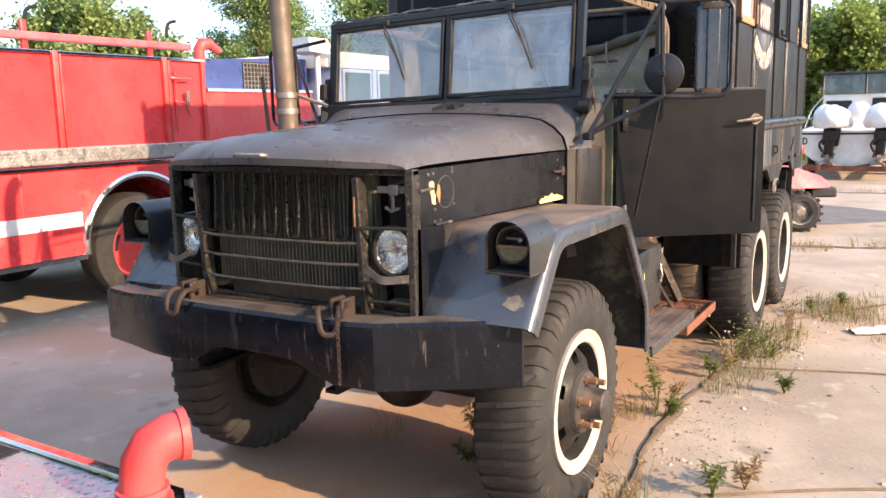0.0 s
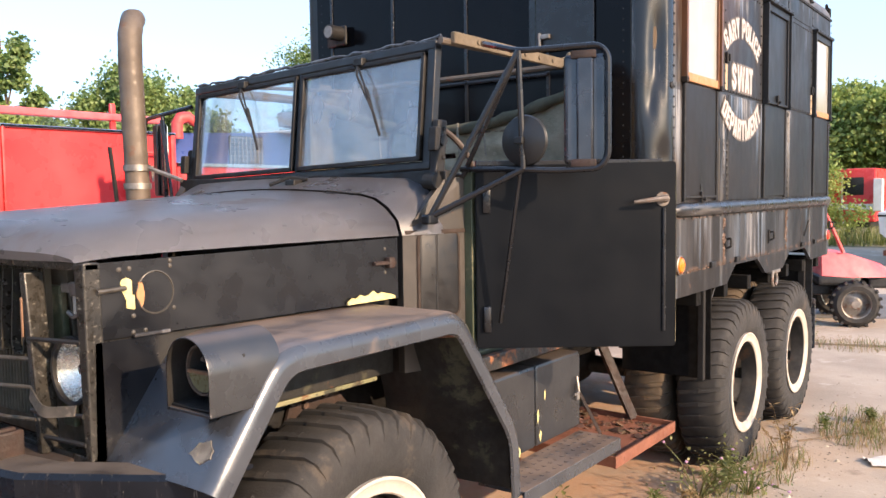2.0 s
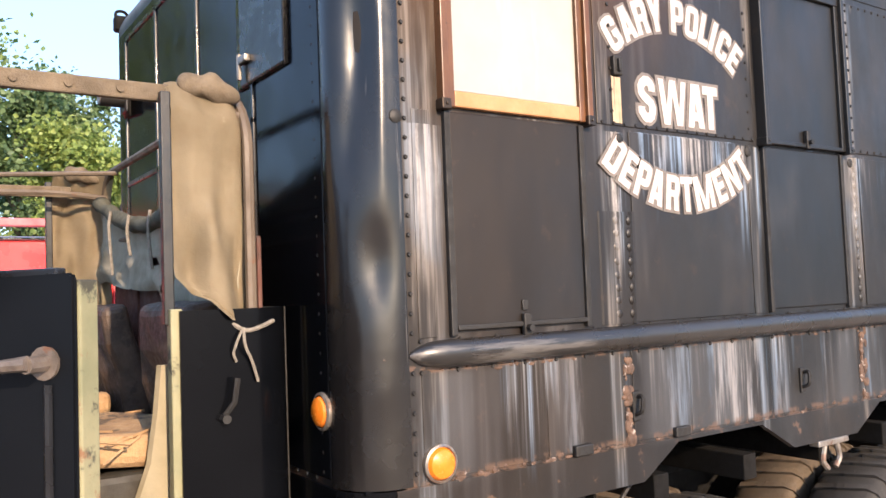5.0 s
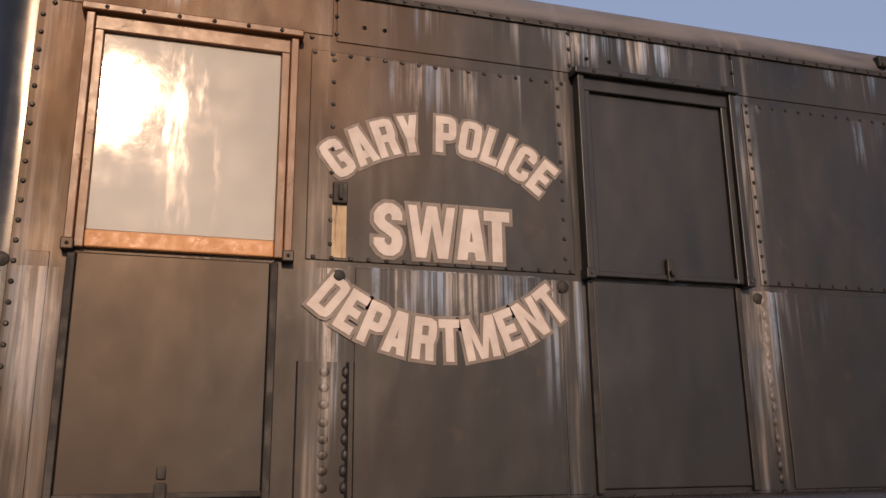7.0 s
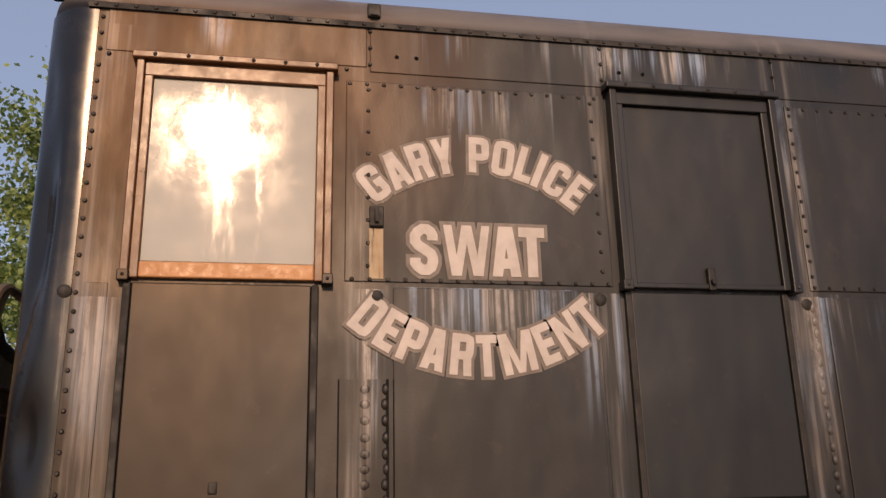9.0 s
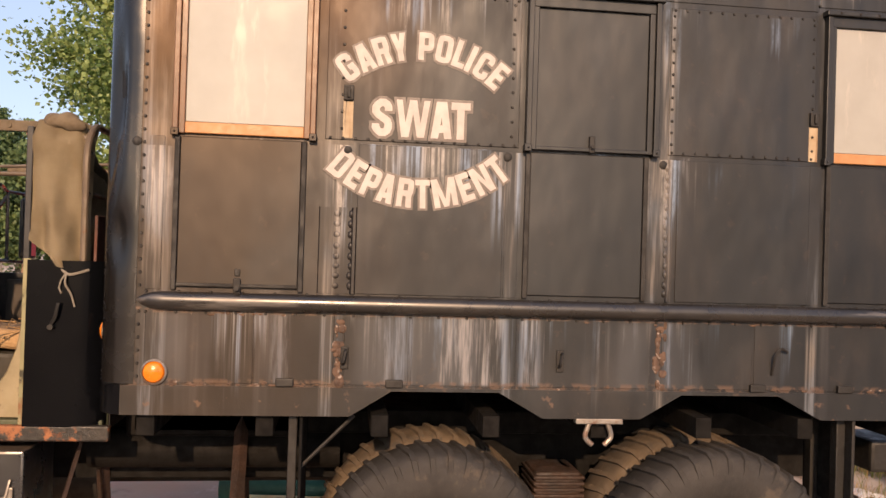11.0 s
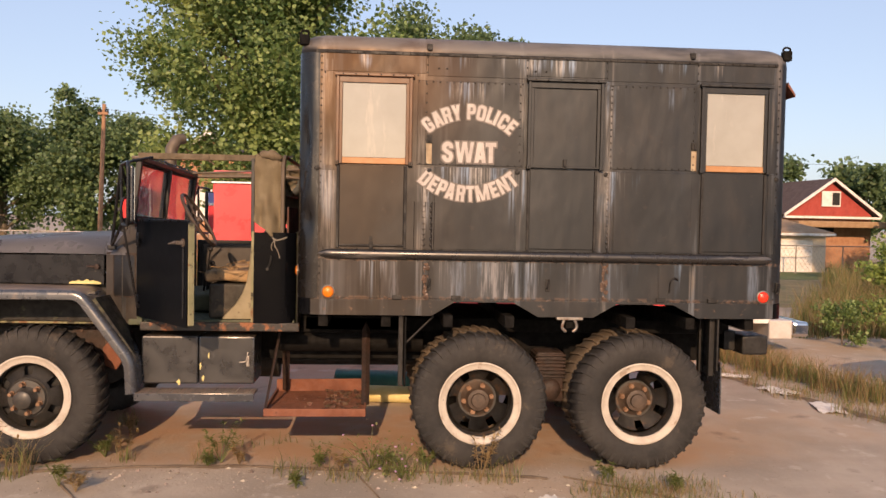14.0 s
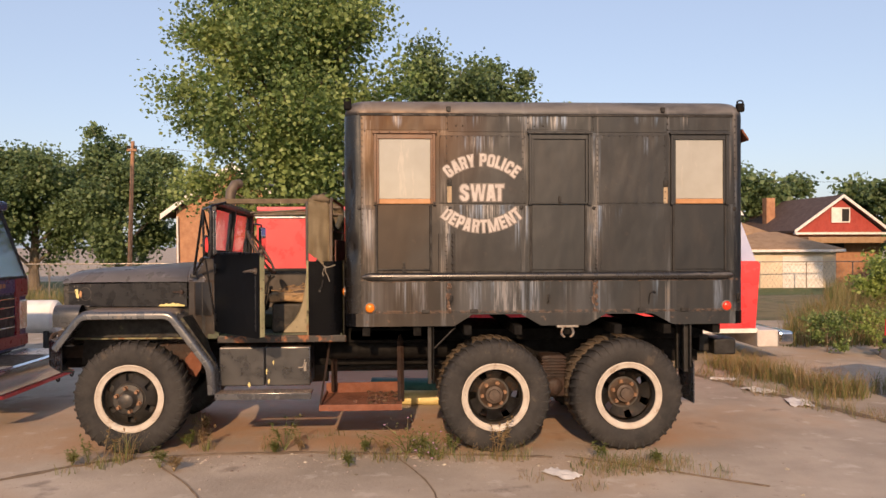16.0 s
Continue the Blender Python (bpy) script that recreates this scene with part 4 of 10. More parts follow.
    for s in (1, -1):
        for z in (1.315, 1.115, 1.035):
            bm = B()
            tube(bm, [(s * 0.49, -0.735, z), (s * 0.715, -0.715, z)], 0.007, 6)
            part("guard_rod", bm, under_black, truck)
        bm = B()
        strap = round_path([(s * 0.535, -0.755, 1.172), (s * 0.63, -0.775, 1.132), (s * 0.735, -0.745, 1.140)], 0.03, 5)
        loft(bm, [[p + Vector((0, 0, 0.014)), p + Vector((0, -0.004, 0.014)), p + Vector((0, -0.010, -0.014)), p + Vector((0, -0.006, -0.014))] for p in strap])
        part("bent_guard", bm, bar_dust, truck, "bent flat strap below the headlight")
        c = (s * 0.625, -0.68, 1.228)
        bm = B()
        lathe(bm, [(0.0, 0.0), (0.0, 0.085), (0.10, 0.095), (0.115, 0.098), (0.118, 0.088), (0.108, 0.085)], 28, (c[0], c[1] + 0.10, c[2]), pose(0, 0, 0, 0, 0, -90))
        h = part("headlight", bm, under_black, truck)
        bm = B()
        lathe(bm, [(0.106, 0.086), (0.07, 0.068), (0.045, 0.04), (0.036, 0.0)], 28, (c[0], c[1] + 0.10, c[2]), pose(0, 0, 0, 0, 0, -90))
        part("reflector", bm, lamp_glass, h, "silvered reflector bowl")
        bm = B()
        rod(bm, (c[0], c[1] + 0.06, c[2]), (c[0], c[1] + 0.015, c[2]), 0.014, 10)
        part("bulb", bm, chrome, h)
        bm = B()
        lathe(bm, [(0.108, 0.086), (0.116, 0.07), (0.124, 0.045), (0.128, 0.0)], 28, (c[0], c[1] + 0.10, c[2]), pose(0, 0, 0, 0, 0, -90))
        part("lens", bm, lens_glass, h, "scratched clear headlight lens").visible_shadow = False
        bm = B()
        lathe(bm, [(0.100, 0.088), (0.112, 0.096), (0.120, 0.094), (0.118, 0.086), (0.108, 0.085)], 28, (c[0], c[1] + 0.10, c[2]), pose(0, 0, 0, 0, 0, -90))
        part("bezel", bm, under_black, h)
        bm = B()
        rbox(bm, *sorted((s * 0.50, s * 0.70)), -0.56, -0.52, 1.0, 1.5, 0.004)
        rbox(bm, *sorted((s * 0.60, s * 0.70)), -0.64, -0.56, 1.43, 1.47, 0.006)
        rod(bm, (s * 0.65, -0.62, 1.36), (s * 0.65, -0.62, 1.45), 0.012, 6)
        part("headlight_backing", bm, inner_paint, truck)
        bm = B()
        rbox(bm, *sorted((s * 0.39, s * 0.468)), -0.632, -0.612, 1.03, 1.45, 0.006)
        part("tank_edge", bm, olive, truck, "grimy olive edge of the radiator tank")
        bm = B()
        rbox(bm, *sorted((s * 0.53, s * 0.70)), -0.66, -0.65, 1.437, 1.463, 0.003)
        rbox(bm, *sorted((s * 0.59, s * 0.64)), -0.672, -0.655, 1.430, 1.470, 0.006)
        tube(bm, [(s * 0.605, -0.66, 1.44), (s * 0.61, -0.662, 1.38)], 0.009, 6)
        tube(bm, [(s * 0.575, -0.665, 1.385), (s * 0.60, -0.665, 1.372), (s * 0.645, -0.665, 1.385)], 0.007, 6)
        part("bay_bracket", bm, bare_steel, truck, "rusty grey bracket above the headlight")
        bm = B()
        rbox(bm, *sorted((s * 0.478, s * 0.486)), -0.749, -0.744, 1.32, 1.43, 0.001, 1)
        part("bare_patch", bm, brown_nut, truck, "scraped brown edge of the grille post")


nose()


def fender(s):
    """A pressed fender: flat top, sloping ends and a rolled outer edge."""
    path = round_path([(-0.67, 0.985, 0), (-0.43, 1.303, 0), (0.40, 1.305, 0), (0.775, 0.80, 0), (0.79, 0.545, 0)], 0.09, 6)
    inner, outer = 0.725, 1.150
    bm = B()
    rings = []
    for i, p in enumerate(path):
        d = (path[min(i + 1, len(path) - 1)] - path[max(i - 1, 0)]).normalized()
        nrm = Vector((d.y, -d.x, 0))
        if nrm.y > 0 and abs(nrm.y) > abs(nrm.x) or (nrm.x * (p.x - 0.05) > 0 and abs(nrm.x) >= abs(nrm.y)):
            nrm = -nrm
        inn = inner
        if p.x > 0.46:
            inn = inner + min(1.0, (p.x - 0.46) / 0.3) * 0.20
        sec = [(inn, 0.0)] + [(outer - 0.045 + 0.045 * math.sin(a), 0.045 - 0.045 * math.cos(a)) for a in np.linspace(0, math.pi / 2, 6)] + [(outer, 0.075), (outer - 0.010, 0.080), (outer - 0.018, 0.072)]
        sec += [(outer - 0.012 - 0.036 + 0.036 * math.sin(a), 0.048 - 0.036 * math.cos(a)) for a in np.linspace(math.pi / 2, 0, 5)] + [(inn, 0.008)]
        rings.append([(s * x, p.x + nrm.x * n, p.y + nrm.y * n) for x, n in sec])
    loft(bm, rings)
    f = part("fender", bm, fender_paint, truck, "faded black front fender with rolled edge and dust on top", 40)
    # skirt between fender slope and grille, and splash shield behind the wheel
    bm = B()
    prism(bm, [(-0.70, 0.985), (-0.66, 0.985), (-0.43, 1.29), (-0.43, 1.31), (-0.69, 1.31)], "x", s * 0.728, s * 0.742)
    part("fender_skirt", bm, black_paint, f, "dark inner face of the fender")
    bm = B()
    loft(bm, [[(s * 0.60, 0.70, 0.56), (s * 1.10, 0.76, 0.56), (s * 1.10, 0.75, 0.82), (s * 1.10, 0.46, 1.22), (s * 0.60, 0.50, 1.22)],
              [(s * 0.60, 0.72, 0.56), (s * 1.10, 0.78, 0.56), (s * 1.10, 0.77, 0.82), (s * 1.10, 0.48, 1.24), (s * 0.60, 0.52, 1.24)]])
    part("splash_shield", bm, inner_paint, f)
    # black-out lamp deep in an arched hood on the fender's face
    c = Vector((s * 1.047, -0.585, 1.262))
    half, front, low = 0.091, -0.648, 1.166
    arch = [(-half, low - c.z)] + [(half * math.cos(a), half * math.sin(a)) for a in np.linspace(math.pi, 0, 17)] + [(half, low - c.z)]
    def hood_ring(k, y=None):
        out = []
        for px, pz in arch:
            z = c.z + (pz * k if pz > 0 else pz)
            back = min(-0.42, -0.655 + (z - 0.985) / 1.325 + 0.01)
            out.append((c.x + px * k, back if y is None else y, z))
        return out
    bm = B()
    loft(bm, [hood_ring(1.0), hood_ring(1.0, front + 0.004), hood_ring(0.985, front), hood_ring(0.96, front)], close=False, caps=False)
    rbox(bm, c.x - half, c.x + half, front, -0.515, low - 0.006, low + 0.002, 0.002)
    lamp = part("blackout_lamp", bm, box_paint, f, "arched lamp hood welded to the fender", 50)
    bm = B()
    loft(bm, [hood_ring(0.955, front + 0.001), hood_ring(0.95)], close=False, caps=False)
    rbox(bm, c.x - 0.085, c.x + 0.085, c.y + 0.045, c.y + 0.055, low + 0.004, c.z + 0.04, 0.003)
    rbox(bm, c.x - 0.084, c.x + 0.084, front + 0.01, c.y + 0.05, low + 0.004, low + 0.010, 0.002)
    part("hood_lining", bm, under_black, lamp, "black inside of the hood")
    bm = B()
    lathe(bm, [(-0.05, 0.0), (-0.05, 0.045), (-0.01, 0.060), (0.010, 0.066), (0.014, 0.062), (0.0, 0.055), (-0.035, 0.040), (-0.040, 0.0)], 28, c, pose(0, 0, 0, 0, 0, -90))
    part("lamp_cup", bm, under_black, lamp, "dark lamp cup")
    bm = B()
    lathe(bm, [(0.010, 0.058), (0.018, 0.061), (0.018, 0.066), (0.010, 0.068)], 28, c, pose(0, 0, 0, 0, 0, -90))
    part("bezel", bm, hub_brown, lamp, "rusty lens ring")
    bm = B()
    disc = [(0.0, -0.006)] + [(0.058 * math.cos(a), 0.058 * math.sin(a)) for a in np.linspace(math.pi * 1.035, math.pi * 1.965, 14)]
    loft(bm, [[(c.x + x, c.y - 0.008, c.z + z) for x, z in disc], [(c.x + x, c.y - 0.014, c.z + z) for x, z in disc]])
    part("lens", bm, olive_lens, lamp, "dull olive lower lens")
    bm = B()
    rbox(bm, c.x - 0.058, c.x + 0.058, c.y - 0.020, c.y - 0.008, c.z - 0.012, c.z - 0.002, 0.003)
    part("lamp_bar", bm, brown_nut, lamp, "tarnished bar across the lens")
    bm = B()
    ball(bm, (c.x + 0.024, c.y + 0.005, c.z + 0.016), 0.013, (1, 1, 1), 12, 8)
    rod(bm, (c.x - 0.035, c.y + 0.012, c.z + 0.020), (c.x + 0.035, c.y + 0.010, c.z + 0.018), 0.006, 6)
    part("lamp_insert", bm, bare_steel, lamp, "broken bulb holder")


fender(1)
fender(-1)


def paint_chip(x, y, w, h, seed, mt, label):
    """A ragged chip of primer on the sloping face of the near fender."""
    rng = random.Random(seed)
    z = 0.985 + (y + 0.67) * 1.325
    along, out = Vector((0, 0.602, 0.798)), Vector((0, -0.798, 0.602))
    at = Vector((x, y, z)) + out * 0.003
    edge = [(w * rng.uniform(0.55, 1.0) * math.cos(a), h * rng.uniform(0.5, 1.0) * math.sin(a)) for a in np.linspace(0, 2 * math.pi, 15)[:-1]]
    bm = B()
    loft(bm, [[at + Vector((p, 0, 0)) + along * q - out * 0.004 for p, q in edge], [at + Vector((p, 0, 0)) + along * q for p, q in edge]])
    part("bare_patch", bm, mt, truck, label, 20)


chip_grey = surf("chip_grey", (0.10, 0.09, 0.075), (0.22, 0.20, 0.165), 0.8, scale=22, wear=[((0.05, 0.05, 0.05), 30, 0.55, 0.8), ((0.42, 0.36, 0.16), 16, 0.6, 0.6)])
paint_chip(1.06, -0.615, 0.055, 0.036, 4, chip_grey, "scabby patch of bare filler below the lamp")
paint_chip(1.105, -0.462, 0.022, 0.055, 6, yellow_primer, "chip of yellow primer on the fender corner")
bm = B()
random.seed(8)
poly = [(0.19 + 0.24 * t, 1.322 + 0.028 * (0.4 + 0.6 * random.random()) * math.sin(math.pi * t) ** 0.6 + 0.004) for t in np.linspace(0, 1, 12)]
prism(bm, poly + [(0.43, 1.317), (0.19, 1.317)], "x", 0.800, 0.805)
part("bare_patch", bm, yellow_primer, truck, "yellow primer patch along the panel foot")


def cab():
    # cowl sides with a raised vent panel
    for s in (1, -1):
        bm = B()
        loft(bm, [[(s * 0.808, 0.47, 1.03), (s * 0.808, 0.47, 1.545), (s * 0.865, 0.66, 1.76), (s * 0.905, 0.745, 1.76), (s * 0.905, 0.745, 1.03)],
                  [(s * 0.775, 0.48, 1.03), (s * 0.775, 0.48, 1.545), (s * 0.83, 0.67, 1.76), (s * 0.87, 0.745, 1.76), (s * 0.87, 0.745, 1.03)]])
        side = part("cowl_side", bm, cowl_paint, truck)
        bm = B()
        def q(y, z, o):
            k = (y - 0.47) / 0.275
            return (s * (0.808 + 0.097 * k + o), y, z)
        def rim(grow):
            o = []
            for cy, cz, a0 in ((0.685, 1.525, 0), (0.555, 1.525, 90), (0.555, 1.255, 180), (0.685, 1.255, 270)):
                for a in np.linspace(radians(a0), radians(a0 + 90), 5):
                    o.append((cy + (0.020 + grow) * math.cos(a), cz + (0.020 + grow) * math.sin(a)))
            return o
        loft(bm, [[q(y, z, -0.004) for y, z in rim(0)], [q(y, z, 0.002) for y, z in rim(0)], [q(y, z, 0.0035) for y, z in rim(-0.004)]])
        part("vent_cover", bm, vent_paint, side)
        bm = B()
        loft(bm, [[q(y, z, -0.002) for y, z in rim(0.010)], [q(y, z, 0.0012) for y, z in rim(0.008)]])
        part("vent_rim", bm, dusty_ledge, side)
        bm = B()
        loft(bm, [[q(0.475, 1.548, 0.0), q(0.735, 1.548, 0.0), q(0.735, 1.562, 0.0), q(0.475, 1.562, 0.0)], [q(0.475, 1.548, 0.006), q(0.735, 1.548, 0.006), q(0.735, 1.562, 0.004), q(0.475, 1.562, 0.004)]])
        part("cowl_seam", bm, dusty_ledge, side, "rust-edged seam above the vent")
    bm = B()
    rbox(bm, -0.87, 0.87, 0.655, 0.70, 1.50, 1.785, 0.006)
    rbox(bm, -0.86, 0.86, 0.60, 0.66, 1.03, 1.55, 0.004)
    part("firewall", bm, under_black, truck)
    # windscreen: leans back, a little askew on the cowl
    def ws(bm):
        for v in bm.verts:
            v.co = Vector((v.co.x, v.co.y + 0.65 + 0.045 * (0.8 - v.co.x) + 0.11 * (v.co.z - 1.8), v.co.z + 0.028 * (v.co.x - 0.8)))
        return bm
    XL, XC, XR, ZB, ZT = -0.762, 0.046, 0.826, 1.790, 2.292
    bm = B()
    for x0, x1 in ((XL, XL + 0.042), (XR - 0.042, XR), (XC - 0.012, XC + 0.012)):
        rbox(bm, x0, x1, -0.012, 0.030, ZB + 0.02, ZT - 0.02, 0.006)
    rbox(bm, XL, XR, -0.014, 0.030, ZT - 0.040, ZT, 0.008)
    rbox(bm, XL, XR, -0.014, 0.030, ZB, ZB + 0.034, 0.008)
    fr = part("windscreen_frame", ws(bm), frame_black, truck, loose=True)
    bm = B()
    rbox(bm, XL - 0.01, XR + 0.01, -0.01, 0.05, ZB - 0.065, ZB + 0.004, 0.012)
    part("windscreen_base", ws(bm), under_black, fr, loose=True)
    for xa, xb, px in ((XL + 0.042, XC - 0.012, -0.36), (XC + 0.012, XR - 0.042, 0.42)):
        bm = B()
        za, zb = ZB + 0.036, ZT - 0.042
        for a in ((xa + 0.003, xa + 0.022, za, zb), (xb - 0.022, xb - 0.003, za, zb), (xa + 0.003, xb - 0.003, zb - 0.020, zb), (xa + 0.003, xb - 0.003, za, za + 0.020)):
            rbox(bm, a[0], a[1], -0.026, 0.006, a[2], a[3], 0.005)
        part("pane_frame", ws(bm), under_black, fr, loose=True)
        bm = B()
        rbox(bm, xa + 0.012, xb - 0.012, -0.010, -0.006, za + 0.01, zb - 0.01, 0)
        g = part("windscreen_pane", ws(bm), windscreen_glass, fr, "dusty windscreen glass", 0, loose=True)
        g.visible_shadow = False
        bm = B()
        tube(bm, [(px, -0.03, zb - 0.004), (px + 0.02, -0.055, zb - 0.05), (px + 0.10, -0.035, zb - 0.20)], 0.005, 6, 0.02)
        tube(bm, [(px + 0.012, -0.035, zb - 0.02), (px + 0.085, -0.045, zb - 0.15)], 0.004, 6)
        tube(bm, [(px + 0.06, -0.032, zb - 0.11), (px + 0.145, -0.026, zb - 0.31)], 0.006, 6)
        rbox(bm, px - 0.02, px + 0.03, -0.04, -0.01, zb - 0.012, zb + 0.022, 0.005)
        part("wiper", ws(bm), under_black, fr, "thin wiper arm hanging from the top rail", loose=True)
    for s, xe in ((1, XR), (-1, XL)):
        bm = B()
        rod(bm, (xe, 0.01, 1.90), (xe + s * 0.05, 0.01, 1.90), 0.022, 12)
        rbox(bm, *sorted((xe, xe + s * 0.035)), -0.015, 0.045, 1.72, 1.98, 0.008)
        rod(bm, (xe, -0.03, 1.745), (xe + s * 0.055, -0.03, 1.745), 0.030, 12)
        rbox(bm, *sorted((xe + s * 0.01, xe + s * 0.05)), -0.045, -0.012, 1.86, 1.95, 0.006)
        for k in range(4):
            ball(bm, (xe + s * 0.037, -0.005 + 0.03 * (k % 2), 1.78 + 0.055 * k), 0.009, (0.6, 1, 1), 8, 5)
        part("windscreen_hinge", ws(bm), under_black, fr, "bolted windscreen hinge and clamp", loose=True)
    bm = B()
    random.seed(3)
    pts = [(XL + (XR - XL) * i / 40, 0.012 + 0.008 * random.uniform(-1, 1), ZT + 0.006 + 0.010 * random.random()) for i in range(41)]
    tube(bm, pts, [0.004 + 0.007 * random.random() for _ in pts], 6)
    part("torn_seal", ws(bm), chalk_paint, fr, "ragged canvas strip left on the windscreen top", loose=True)
    # floor, back wall and rounded rear corners
    bm = B()
    rbox(bm, -0.90, 0.90, 0.66, 1.90, 1.02, 1.065, 0.006)
    rbox(bm, -0.42, 0.42, 0.66, 1.2, 1.06, 1.22, 0.03)
    part("cab_floor", bm, olive, truck)
    for s in (1, -1):
        bm = B()
        poly = [(s * 0.955, 1.595)] + [(s * (0.955 - 0.13 + 0.13 * math.cos(a)), 1.78 + 0.13 * math.sin(a)) for a in np.linspace(0, math.pi / 2, 8)] + [(s * 0.30, 1.91)]
        inn = [(s * (abs(x) - 0.02), y - 0.02 if y > 1.6 else y) for x, y in reversed(poly)]
        prism(bm, poly + inn, "z", 1.02, 1.735)
        part("cab_corner", bm, black_gloss, truck)
        bm = B()
        rbox(bm, *sorted((s * 0.92, s * 0.962)), 0.76, 1.94, 0.985, 1.05, 0.008)
        part("rocker_sill", bm, sill_rust, truck, "rusted sill below the door opening")
        bm = B()
        rbox(bm, *sorted((s * 0.905, s * 0.945)), 1.575, 1.605, 1.05, 1.74, 0.004)
        part("door_jamb", bm, pale_green if s > 0 else olive, truck, "pale green chipped door jamb")
        bm = B()
        rbox(bm, *sorted((s * 0.90, s * 0.945)), 0.735, 0.775, 1.03, 1.78, 0.004)
        part("hinge_pillar", bm, olive, truck)
    bm = B()
    rbox(bm, -0.85, 0.85, 1.885, 1.91, 1.02, 1.735, 0.004)
    part("cab_back", bm, olive, truck)
    bm = B()
    rbox(bm, -0.84, 0.84, 1.912, 1.918, 1.02, 1.735, 0.002)
    part("cab_back_skin", bm, under_black, truck)
    # passenger door, shut
    bm = B()
    rbox(bm, -0.955, -0.915, 0.785, 1.575, 1.06, 1.62, 0.008)
    pd = part("passenger_door", bm, under_black, truck, "shut passenger door with dark brown inner panel")
    bm = B()
    rbox(bm, -0.915, -0.900, 0.84, 1.53, 1.12, 1.58, 0.006)
    part("inner_panel", bm, cowl_paint, pd)
    # dash, steering column and wheel
    bm = B()
    rbox(bm, -0.84, 0.84, 0.70, 0.80, 1.50, 1.74, 0.02)
    rbox(bm, 0.15, 0.55, 0.80, 0.815, 1.55, 1.70, 0.006)
    for x in (0.22, 0.32, 0.42, 0.50):
        rod(bm, (x, 0.81, 1.63), (x, 0.825, 1.63), 0.035, 14)
    part("dashboard", bm, olive, truck)
    bm = B()
    rod(bm, (0.45, 0.735, 1.605), (0.45, 1.075, 1.817), 0.022, 10)
    sw = part("steering_column", bm, under_black, truck)
    bm = B()
    m = Matrix.Translation((0.45, 1.085, 1.818)) @ pose(0, 0, 0, -58, 0, 0)
    tube(bm, [m @ Vector((0.235 * math.cos(a), 0.235 * math.sin(a), 0)) for a in np.linspace(0, 2 * math.pi, 37)], 0.013, 8, caps=False)
    for a in (0.3, 2.4, 4.5):
        rod(bm, m @ Vector((0, 0, -0.01)), m @ Vector((0.235 * math.cos(a), 0.235 * math.sin(a), 0)), 0.008, 6)
    rod(bm, m @ Vector((0, 0, -0.03)), m @ Vector((0, 0, 0.02)), 0.03, 12)
    part("steering_wheel", bm, wheel_rim, sw, "large thin-rimmed dusty dark brown steering wheel")
    bm = B()
    for x, h in ((0.12, 0.42), (0.02, 0.3), (-0.06, 0.26)):
        rod(bm, (x, 1.05, 1.15), (x + 0.03, 1.12, 1.15 + h), 0.010, 6)
        ball(bm, (x + 0.03, 1.12, 1.15 + h), 0.02)
    part("gear_lever", bm, under_black, truck)
    # torn seats
    for s in (1, -1):
        bm = B()
        rbox(bm, s * 0.52 - 0.30, s * 0.52 + 0.30, 1.24, 1.70, 1.065, 1.335, 0.02)
        part("seat_box", bm, seat_metal, truck, "grimy brown-olive seat box")
        bm = B()
        vs = rbox(bm, s * 0.52 - 0.30, s * 0.52 + 0.30, 1.20, 1.68, 1.345, 1.425, 0.03, 3)
        bmesh.ops.subdivide_edges(bm, edges=bm.edges[:], cuts=3, use_grid_fill=True)
        for v in bm.verts:
            v.co += Vector((0, 0, 0.035 * noise.noise(v.co * 6)))
        rng = random.Random(60 + s)
        for k in range(26):
            a = Vector((s * 0.52 + rng.uniform(-0.28, 0.29), rng.uniform(1.19, 1.60), 1.43 + rng.uniform(-0.02, 0.01)))
            tube(bm, [a, a + Vector((rng.uniform(-0.05, 0.05), rng.uniform(-0.09, 0.09), rng.uniform(0.0, 0.03))), a + Vector((rng.uniform(-0.08, 0.10), rng.uniform(-0.16, 0.16), rng.uniform(-0.05, 0.01)))], 0.004, 4)
        part("seat_cushion", bm, foam, truck, "torn seat cushion with exposed foam")
        bm = B()
        m = pose(s * 0.52, 1.74, 1.52, 10, 0, 0)
        vs = rbox(bm, -0.30, 0.30, -0.05, 0.05, -0.24, 0.24, 0.03, 3)
        bmesh.ops.subdivide_edges(bm, edges=bm.edges[:], cuts=3, use_grid_fill=True)
        for v in bm.verts:
            v.co += Vector((0, 0.035 * noise.noise(v.co * 5 + Vector((s, 0, 0))), 0))
        bmesh.ops.transform(bm, matrix=m, verts=bm.verts[:])
        part("seat_back", bm, hub_brown, truck, "dark brown split seat back")
    # canvas remains on the roof frame
    for pts, r in (([(-0.90, 1.80, 1.70), (-0.90, 1.80, 2.22), (-0.80, 1.80, 2.32), (0.80, 1.80, 2.32), (0.90, 1.80, 2.22), (0.90, 1.80, 1.70)], 0.015), ([(-0.88, 1.80, 2.02), (0.88, 1.80, 2.02)], 0.011),
                   ([(0.84, 0.67, 2.28), (0.86, 1.62, 2.29), (0.86, 1.80, 2.25)], 0.014), ([(-0.84, 0.80, 2.22), (-0.86, 1.62, 2.24), (-0.86, 1.80, 2.22)], 0.014), ([(-0.62, 0.80, 2.24), (-0.62, 1.80, 2.30)], 0.010)):
        bm = B()
        tube(bm, pts, r, 8, 0.1)
        part("top_bow", bm, exhaust_metal, truck, "rusty tube of the missing canvas top")
